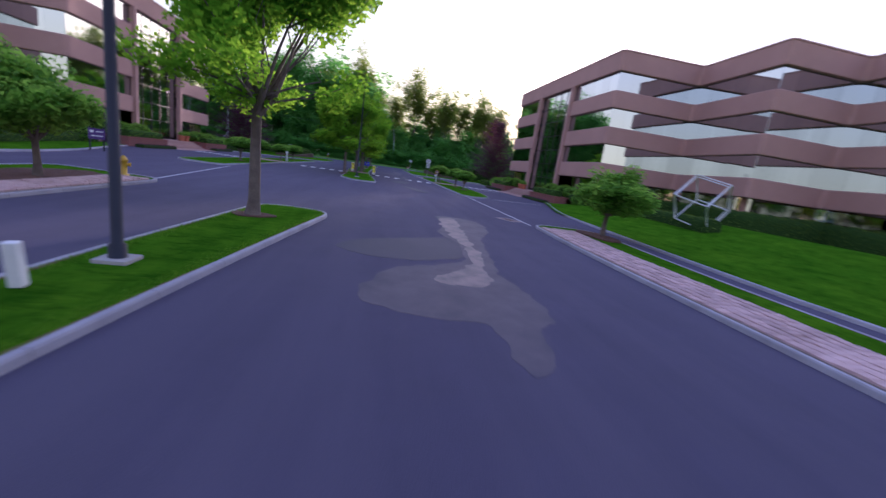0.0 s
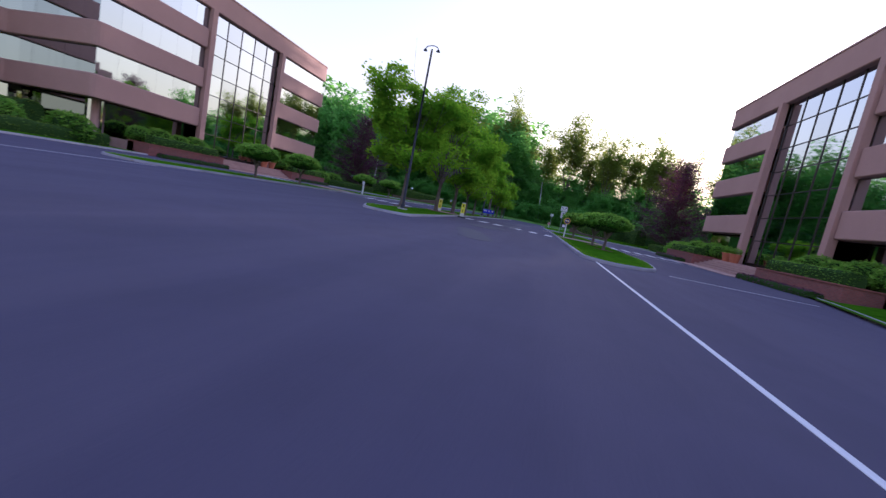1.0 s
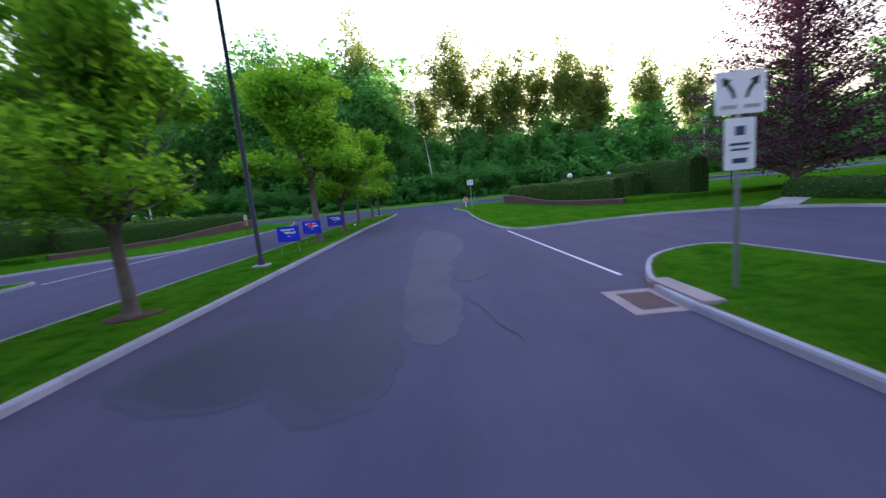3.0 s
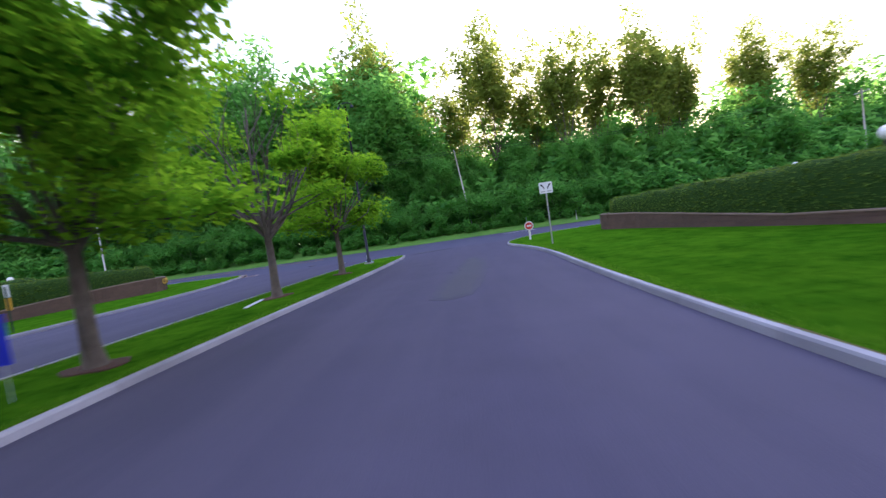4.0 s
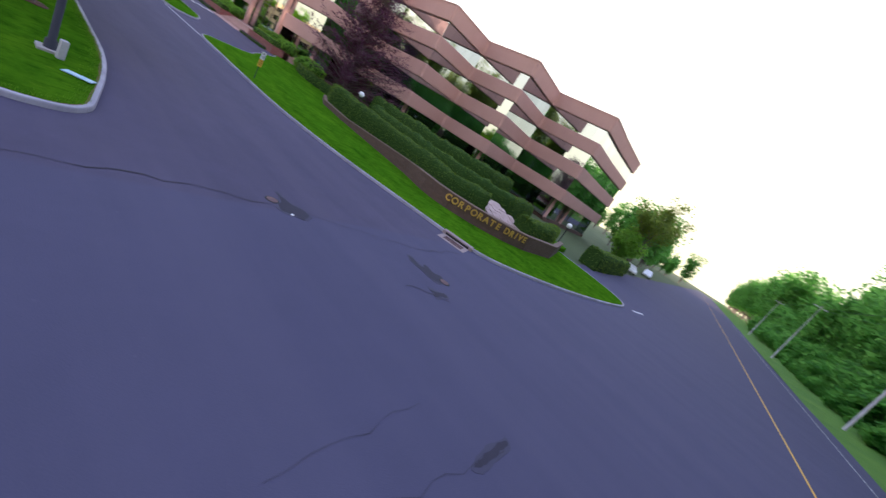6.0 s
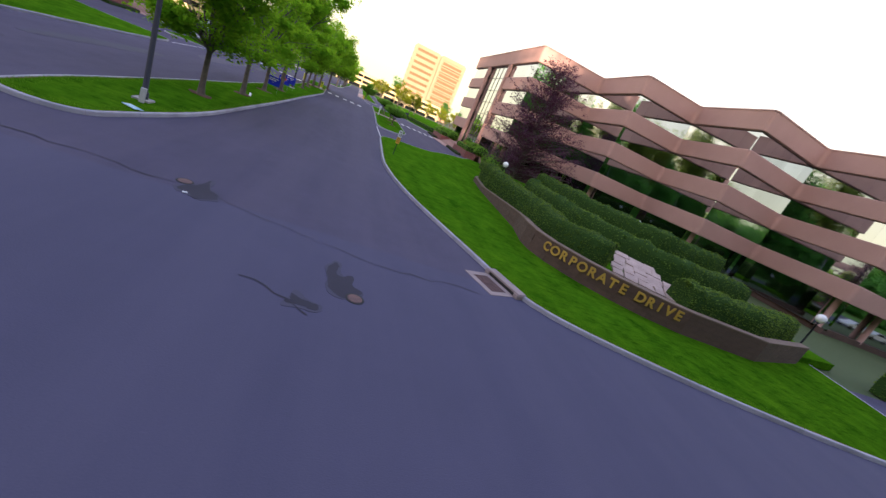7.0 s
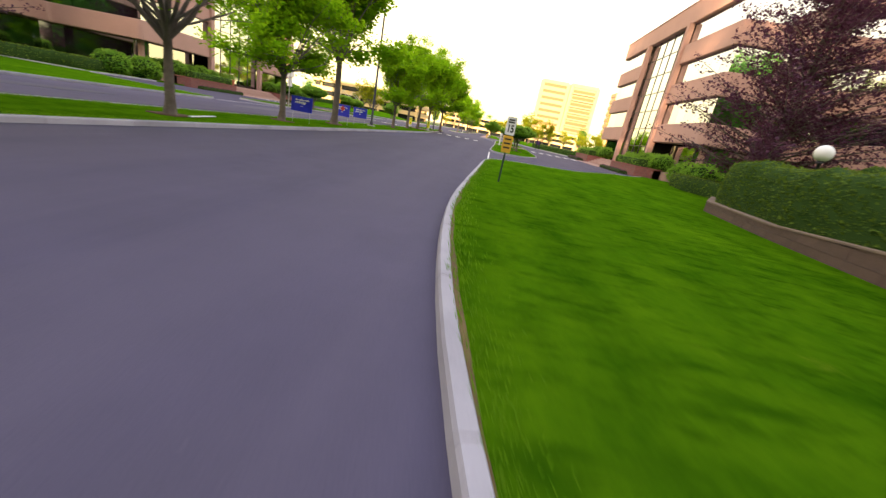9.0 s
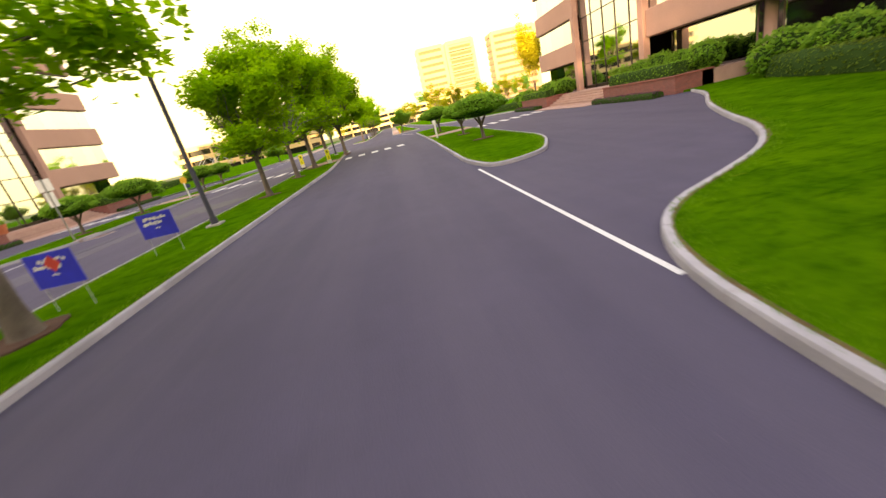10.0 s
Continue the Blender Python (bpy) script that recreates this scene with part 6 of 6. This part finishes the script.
for i, (p, q, w) in enumerate((((4.25, 57.0), (4.1, 60.8), 0.05), ((4.1, 60.8), (4.05, 65.0), 0.03), ((4.0, 73.2), (4.5, 70.5), 0.03), ((-0.5, 116.6), (-0.1, 117.9), 0.08), ((-0.55, 118.75), (-3.0, 118.5), 0.04), ((-3.0, 118.5), (-6.4, 118.6), 0.05),
                              ((-7.0, 118.6), (-9.6, 119.4), 0.02), ((-9.6, 119.5), (-12.0, 119.7), 0.035), ((-12.0, 119.7), (-14.1, 119.6), 0.045), ((-4.3, 126.0), (-7.0, 126.4), 0.014), ((-3.2, 125.3), (-6.0, 125.2), 0.012), ((-8.6, 121.9), (-9.9, 122.5), 0.05))):
    crack(p, q, 0.68 * w, i)


patch_level = itertools.count()


def road_patch(corners, material, label, z=0.004, ragged=0.12, seed=0, grow=0.0):
    """A thin stain or repair on the asphalt, with a softened and ragged outline."""
    pts = [Vector(p) for p in corners]
    for _ in range(3):
        pts = [q for a, b in zip(pts, pts[1:] + pts[:1]) for q in (a.lerp(b, 0.25), a.lerp(b, 0.75))]
    if sum(a.x * b.y - b.x * a.y for a, b in zip(pts, pts[1:] + pts[:1])) < 0:
        pts = pts[::-1]
    pts = inset(pts, -grow) if grow else pts
    out = []
    for a, b in zip(pts, pts[1:] + pts[:1]):
        n = max(1, int((b - a).length / 0.12))
        out += [a.lerp(b, k / n) for k in range(n)]
    out = [p + Vector((noise.noise(Vector((p.x * 2.2, p.y * 2.2, seed))), noise.noise(Vector((p.x * 2.2, p.y * 2.2, seed + 9)))) ) * ragged + Vector((noise.noise(Vector((p.x * 9, p.y * 9, seed))), noise.noise(Vector((p.x * 9, p.y * 9, seed + 5))))) * ragged * 0.35 for p in out]
    bm = bmesh.new()
    add_slab(bm, out, -0.01, z + 0.00012 * next(patch_level))
    return structure("road_patch", bm, material, label, "road stain")


SILT_SPILL = ((2.4, 18.7), (3.6, 19.0), (4.9, 18.2), (4.6, 15.2), (3.6, 13.4), (3.15, 9.8), (2.75, 8.2), (3.1, 7.2), (3.15, 5.4), (2.6, 5.2), (2.35, 3.9), (2.0, 3.4), (1.6, 3.7), (1.85, 5.1), (1.0, 5.1), (0.0, 5.4), (-0.7, 5.9), (-0.4, 7.1), (0.2, 8.3), (0.9, 8.5), (2.1, 9.2), (2.4, 10.5), (2.45, 12.4), (1.95, 13.6), (2.4, 15.2), (2.9, 16.2))
SILT_CORE = ((2.6, 18.2), (3.6, 18.4), (3.5, 16.5), (3.1, 13.5), (2.95, 10.0), (2.5, 8.4), (2.4, 7.2), (1.4, 6.9), (0.9, 7.4), (1.5, 8.2), (2.2, 8.8), (2.55, 10.4), (2.6, 12.6), (2.5, 14.0))
road_patch(SILT_SPILL, SILT_EDGE, "film of silty water drying on the asphalt", seed=1)
road_patch(SILT_CORE, SILT_SHEEN, "wet silt where water has run, with pinkish sky sheen in its colour", 0.006, 0.2, seed=2)
road_patch(((-1.6, 10.2), (0.1, 11.7), (1.6, 12.4), (2.2, 12.8), (2.5, 12.1), (2.4, 10.6), (2.2, 9.7), (1.2, 9.2), (0.4, 8.8), (-0.9, 9.1)), DAMP, "dark damp asphalt beside wet silt", seed=3)
for k, pts in enumerate((((2.3, 44.6), (1.4, 45.6), (1.4, 46.9), (1.7, 47.8), (1.9, 48.8), (2.8, 50.2), (3.9, 48.9), (3.4, 47.6), (2.9, 46.8), (3.1, 45.9), (3.0, 44.8)),
                         ((3.5, 34.4), (3.2, 35.3), (2.9, 36.6), (2.0, 40.0), (2.5, 40.6), (3.2, 39.2), (3.9, 37.0), (4.3, 35.2), (4.1, 34.4)),
                         ((-1.0, 70.3), (-0.6, 71.5), (-0.1, 72.9), (1.4, 72.5), (1.6, 71.4), (1.5, 70.0), (0.6, 69.6)),
                         ((1.3, 70.2), (1.6, 72.4), (1.9, 74.3), (2.4, 74.4), (2.7, 72.4), (2.8, 70.0), (2.2, 68.9)),
                         ((3.8, 107.2), (3.5, 104.6), (3.3, 102.2), (2.95, 98.6), (2.7, 96.4), (3.5, 96.4), (3.85, 99.6), (4.15, 102.4), (4.05, 105.6)))):
    road_patch(pts, DAMP_EDGE, "darker drying stain on the asphalt", 0.004, 0.16, 20 + k, 0.22)
    road_patch(pts, DAMP, "dark damp patch on the asphalt", 0.006, 0.2, 30 + k)
road_patch(((2.0, 58.3), (1.9, 59.5), (2.0, 61.3), (3.3, 61.8), (3.7, 58.3), (4.0, 56.9), (3.1, 55.4), (2.6, 53.0), (2.2, 54.5), (2.9, 57.0)), DAMP_EDGE, "darker drying stain on the asphalt", 0.003, 0.16, 44)
road_patch(((4.0, 52.4), (3.3, 58.0), (3.2, 62.0), (3.6, 66.6), (4.1, 67.5), (4.1, 61.4), (4.15, 56.5)), WORN, "pale worn streak along the lane", 0.003, 0.15, 45)
road_patch(((2.6, 88.5), (4.4, 87.0), (4.8, 80.0), (3.9, 77.3), (3.75, 73.6), (4.0, 72.8), (3.6, 70.6), (2.85, 71.0), (2.7, 75.0)), WORN, "worn paler streak along the lane", 0.004, 0.15, 41)
road_patch(((4.0, 77.1), (4.7, 77.2), (4.95, 75.0), (4.0, 74.2), (3.9, 75.5)), DAMP_EDGE, "square-cut darker repair in the lane", 0.006, 0.06, 42)
road_patch(((3.85, 65.2), (4.25, 64.3), (4.55, 64.0), (4.2, 63.7), (4.0, 62.9), (3.8, 63.8)), WORN, "small pale worn spot by a crack", 0.004, 0.06, 43)
for k, pts in enumerate((((-10.35, 121.85), (-10.12, 121.5), (-10.05, 121.1), (-10.1, 120.35), (-10.28, 120.3), (-10.3, 121.0), (-10.62, 120.75), (-10.5, 121.25), (-10.85, 121.45), (-10.6, 121.65)),
                         ((-9.4, 122.45), (-9.55, 122.25), (-9.5, 121.95), (-9.75, 122.2), (-10.1, 122.25), (-9.9, 122.5), (-9.7, 122.4)),
                         ((-6.4, 118.95), (-6.5, 118.5), (-6.75, 118.35), (-6.85, 117.5), (-6.95, 118.3), (-7.2, 118.45), (-7.4, 118.95), (-7.15, 119.0), (-6.95, 119.2), (-6.75, 118.95)),
                         ((-6.0, 126.3), (-7.2, 126.25), (-7.3, 126.4), (-6.2, 126.45)))):
    road_patch(pts, DAMP_EDGE, "dark drying stain on the asphalt", 0.004, 0.1, 60 + k, 0.05)
    road_patch(pts, PATCH, "dark oily blot on the asphalt", 0.006, 0.1, 70 + k)
bm = bmesh.new()
add_box(bm, -0.05, 0.05, -0.035, 0.035, 0, 0.02, 0.006)
ob = tagged(part("paper_litter", bm, WHITE, None, "small crumpled white paper on the asphalt"), category="litter")
ob.matrix_basis = pose(-6.7, 119.0, 0.008, 0, 0, 30)
road_patch(((-0.7, 116.3), (-0.15, 117.6), (-0.3, 118.3), (-0.65, 118.8), (0.9, 118.85), (2.3, 118.95), (2.5, 118.3), (1.0, 117.9), (0.5, 117.75), (0.05, 117.4), (-0.4, 116.7)), DAMP, "dark patch of newer asphalt at the junction", 0.005, 0.08, 70)
bm = bmesh.new()
ring = []
for k in range(41):
    a = 1.6 + 5.0 * k / 40
    r = 0.86 + 0.03 * math.sin(3 * a)
    h = 0.028 + 0.012 * math.sin(7 * a)
    ring.append([bm.verts.new((3.5 + q * math.cos(a), 109.9 + q * math.sin(a), 0.0045)) for q in (r - h, r + h)])
for (a, b), (c, d) in zip(ring, ring[1:]):
    bm.faces.new((a, b, d, c))
structure("tyre_mark", bm, TYRE_MARK, "dark curved tyre mark on the asphalt", "tyre mark")
bm = bmesh.new()
add_box(bm, -0.06, 0.06, -0.8, 0.8, 0, 0.03, 0.008)
ob = tagged(part("litter_board", bm, WHITE, None, "white painted board lying on the grass"), category="litter")
ob.matrix_basis = pose(-3.3, 99.3, 0.12, 0, 2, 12)

# ---- distance: tower, low buildings, trees to the south ----
def tower(x, y, w, d, h, storeys, label, balconies):
    ob = thing("tower_block", pose(x, y, 0), label, "tower", "far towers")
    bm = bmesh.new()
    add_box(bm, -w / 2 + 0.6, w / 2 - 0.6, -d / 2 + 0.6, d / 2 - 0.6, 0, h - 1)
    part("core", bm, TOWER_GLASS if not balconies else TOWER_WALL, ob)
    for k in range(storeys + 1):
        z = h * k / storeys
        bm = bmesh.new()
        add_box(bm, -w / 2, w / 2, -d / 2, d / 2, z - h / storeys * 0.28, z + h / storeys * 0.28)
        part("floor_band", bm, TOWER_WALL, ob)
    for s in (-1, 1):
        bm = bmesh.new()
        add_box(bm, s * w * 0.5 - 1.5, s * w * 0.5 + 1.5, d / 2 - 2, d / 2 + 0.3, 0, h + 0.5)
        part("pier", bm, TOWER_WALL, ob)
    if balconies:
        for k in range(1, storeys):
            bm = bmesh.new()
            add_box(bm, -w / 2 + 1.5, w / 2 - 1.5, d / 2 + 0.1, d / 2 + 2.0, h * k / storeys - 1.8, h * k / storeys - 0.6)
            part("balcony", bm, TOWER_WALL, ob)
            bm = bmesh.new()
            add_box(bm, -w / 2 + 2, w / 2 - 2, d / 2 - 0.2, d / 2 + 0.08, h * k / storeys - 0.5, h * k / storeys + 2.2)
            part("window", bm, TOWER_GLASS, ob)
    return ob


tower(-62, -300, 24, 22, 57, 10, "tan ten-storey tower lit by evening sun", False)
tower(-89, -297, 24, 22, 57, 10, "tan tower block with stacked balconies", True)
tower(-140, -300, 40, 24, 57, 10, "broad tan tower with pale bands", False)


def garage(x, y, w, d, storeys, label):
    ob = thing("parking_garage", pose(x, y, 0), label, "building", "low far buildings")
    for k in range(storeys):
        bm = bmesh.new()
        add_box(bm, -w / 2, w / 2, -d / 2, d / 2, 3.2 * k + 2.0, 3.2 * k + 3.5)
        part("parapet", bm, TAN_WALL, ob)
        # solid dark box that gives the shade inside an open parking level
        bm = bmesh.new()
        add_box(bm, -w / 2 + 1, w / 2 - 1, -d / 2 + 1, d / 2 - 1, 3.2 * k + 0.1, 3.2 * k + 2.0)
        part("deck_shade", bm, DARK_GLASS, ob)
        for i in range(int(w / 8) + 1):
            bm = bmesh.new()
            add_box(bm, -w / 2 + 8 * i - 0.3, -w / 2 + 8 * i + 0.3, d / 2 - 0.8, d / 2 - 0.1, 3.2 * k, 3.2 * k + 2.1)
            part("pillar", bm, TAN_WALL, ob)
    return ob


garage(40, -62, 44, 30, 3, "tan open-deck parking building in evening sun")
garage(-22, -170, 90, 30, 3, "long tan open-deck parking building")
rng = random.Random(23)
for i in range(30):
    x = rng.choice((rng.uniform(-60, -18), rng.uniform(14, 60)))
    y = rng.uniform(-150, -15)
    if 14 < x < 66 and -80 < y < -42:
        continue
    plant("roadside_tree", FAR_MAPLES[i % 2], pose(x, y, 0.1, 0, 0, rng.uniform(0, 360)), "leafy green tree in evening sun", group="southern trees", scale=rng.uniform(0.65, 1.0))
for i in range(22):
    plant("roadside_tree", FAR_WOOD[i % 2], pose(-150 + 14 * i + rng.uniform(-4, 4), -205 + rng.uniform(-12, 12), 0, 0, 0, rng.uniform(0, 360)), "leafy green tree in evening sun", group="southern trees", scale=rng.uniform(0.55, 0.85))
for x, y, s in ((-96, 112, 0.6), (-110, 112, 0.7), (60, 110, 0.7), (75, 100, 0.8), (-130, 110, 0.7)):
    plant("roadside_tree", FAR_WOOD[int(abs(x)) % 2], pose(x, y, 0, 0, 0, x), "leafy green tree beside the cross road", group="far roadside trees", scale=s)

plant("roadside_tree", tree_meshes(97, 14.0, 3.5, 11.0, 0.2, OLIVE_LEAF, 0.34, 34, 1.0, 9, 2, 0.9, 0.04, None, 0.0, 0.8, 0.35), pose(-72, 115.5, 0, 0, 0, 30), "tall sparse tree beside the cross road", group="far roadside trees")
plant("roadside_tree", tree_meshes(98, 6.2, 0.8, 6.8, 0.14, BOXWOOD_LEAF, 0.34, 60, 1.0, 9, 1, 0.95, 0.0), pose(-68.5, 114.2, 0), "low dense yellowish tree beside the cross road", group="far roadside trees")
# the gold of this bush and the next tree is sunlight in the colour
plant("sun_gold_bush", tree_meshes(95, 6.5, 0.4, 6.0, 0.12, SUN_GOLD_LEAF, 0.35, 60, 1.1, 9, 1, 1.0, 0.0), pose(-69.0, 100.5, 0.1), "bush with sunlit gold put into its leaf colour beside the building", "bush")

plant("sun_gold_tree", tree_meshes(96, 17.0, 2.2, 8.0, 0.22, SUN_GOLD_LEAF, 0.35, 40, 1.0, 10, 2, 0.7, 0.08), pose(-44.0, 5.0, 0.1), "tall tree with low-sun gold put into its leaf colour", "tree")


def parked_car(x, y, turn):
    ob = thing("parked_car", pose(x, y, 0, 0, 0, turn), "white saloon car parked beside the side drive", "car", "parked cars")
    bm = bmesh.new()
    prof = [(-2.2, 0.35), (-2.25, 0.75), (-2.0, 0.95), (-1.35, 1.0), (-0.75, 1.42), (0.5, 1.45), (1.15, 0.98), (2.05, 0.82), (2.25, 0.6), (2.2, 0.35)]
    sides = [[bm.verts.new((px, s * (0.85 if pz < 1.2 else 0.66), pz)) for px, pz in prof] for s in (-1, 1)]
    bm.faces.new(sides[0])
    bm.faces.new(sides[1][::-1])
    for i in range(len(prof)):
        j = (i + 1) % len(prof)
        bm.faces.new((sides[0][i], sides[1][i], sides[1][j], sides[0][j]))
    bmesh.ops.bevel(bm, geom=bm.edges[:], offset=0.05, segments=2, affect="EDGES")
    part("body", bm, CAR_PAINT, ob)
    for s in (-1, 1):
        bm = bmesh.new()
        bm.faces.new([bm.verts.new((px, s * (0.86 if pz < 1.1 else 0.72), pz)) for px, pz in ((-1.15, 1.02), (-0.7, 1.36), (0.42, 1.38), (0.95, 1.02))])
        part("side_window", bm, DARK_GLASS, ob)
        for px in (-1.35, 1.4):
            bm = bmesh.new()
            bmesh.ops.create_cone(bm, cap_ends=True, segments=18, radius1=0.33, radius2=0.33, depth=0.24, matrix=Matrix.Translation((px, s * 0.76, 0.33)) @ pose(0, 0, 0, 90))
            part("wheel", bm, RUBBER, ob)
    return ob


for x, y, turn in ((-72.0, 116.5, 20), (-92.0, 117.0, 5), (-100.0, 116.0, 10)):
    parked_car(x, y, turn)

# ---- grass blades leaning over the kerbs that the lanes pass ----
def grass_edge(line, closed, per_metre, seed):
    rng = random.Random(seed)
    edge = inset(line, 0.15, closed)
    verts, faces = [], []
    for p, q in zip(edge, edge[1:]):
        d = q - p
        if d.length < 1e-4 or max(abs(p.x), abs(q.x)) > 25 or min(p.y, q.y) < 0:
            continue
        n = Vector((-d.y, d.x)).normalized()
        for _ in range(int(d.length * per_metre)):
            c = p + d * rng.random() + n * (abs(rng.gauss(0, 0.16)) - 0.02)
            a, h, w = rng.uniform(0, math.tau), rng.uniform(0.03, 0.075), rng.uniform(0.004, 0.009)
            k = len(verts)
            verts += [(c.x - w * math.cos(a), c.y - w * math.sin(a), 0.1), (c.x + w * math.cos(a), c.y + w * math.sin(a), 0.1), (c.x - n.x * 0.02 + rng.gauss(0, 0.02), c.y - n.y * 0.02 + rng.gauss(0, 0.02), 0.11 + h)]
            faces.append((k, k + 1, k + 2))
    me = bpy.data.meshes.new("grass_blades")
    me.from_pydata(verts, [], faces)
    me.materials.append(LAWN_BLADE)
    tagged(new("grass_blades", me), "upright blades of mown grass along the kerb", "grass", kind="stuff")


for i, (line, closed) in enumerate(((MEDIAN_SOUTH, True), (MEDIAN_NORTH, True), (rounded(ISLAND_EAST), True), (rounded(ISLAND_WEST), True), ([Vector(p) for p in LOOP_NORTH_WEST], False), ([Vector(p) for p in LOOP_NORTH_EAST[::-1]], False))):
    grass_edge(line, closed, 170, i)

# ---- kerb stones ----
for base, line, closed in KERB_RUNS:
    lay_kerb_stones(base, line, closed)
    # a narrow bare strip where the grass has died back from the kerb
    dense = []
    for a, b in zip(line, line[1:] + (line[:1] if closed else [])):
        n = max(1, int((b - a).length / 0.5)) if -8 < a.y < 130 and abs(a.x) < 40 else 1
        dense += [a.lerp(b, k / n) for k in range(n)]
    inner = inset(dense, 0.132, closed)
    outer = inset(dense, 0.18, closed)
    bm = bmesh.new()
    rows = []
    for p, q in zip(inner, outer):
        f = max(0.15, 1.0 + 1.3 * noise.noise(Vector((p.x * 0.8, p.y * 0.8, 0))))
        r = p + (q - p) * f
        rows.append((bm.verts.new((p.x, p.y, 0.114)), bm.verts.new((r.x, r.y, 0.114))))
    for i in range(len(rows) if closed else len(rows) - 1):
        (a, b), (c, d) = rows[i], rows[(i + 1) % len(rows)]
        bm.faces.new((a, c, d, b))
    structure("soil_edge", bm, EDGE_SOIL, "thin dry soil edge between kerb and grass", "soil")
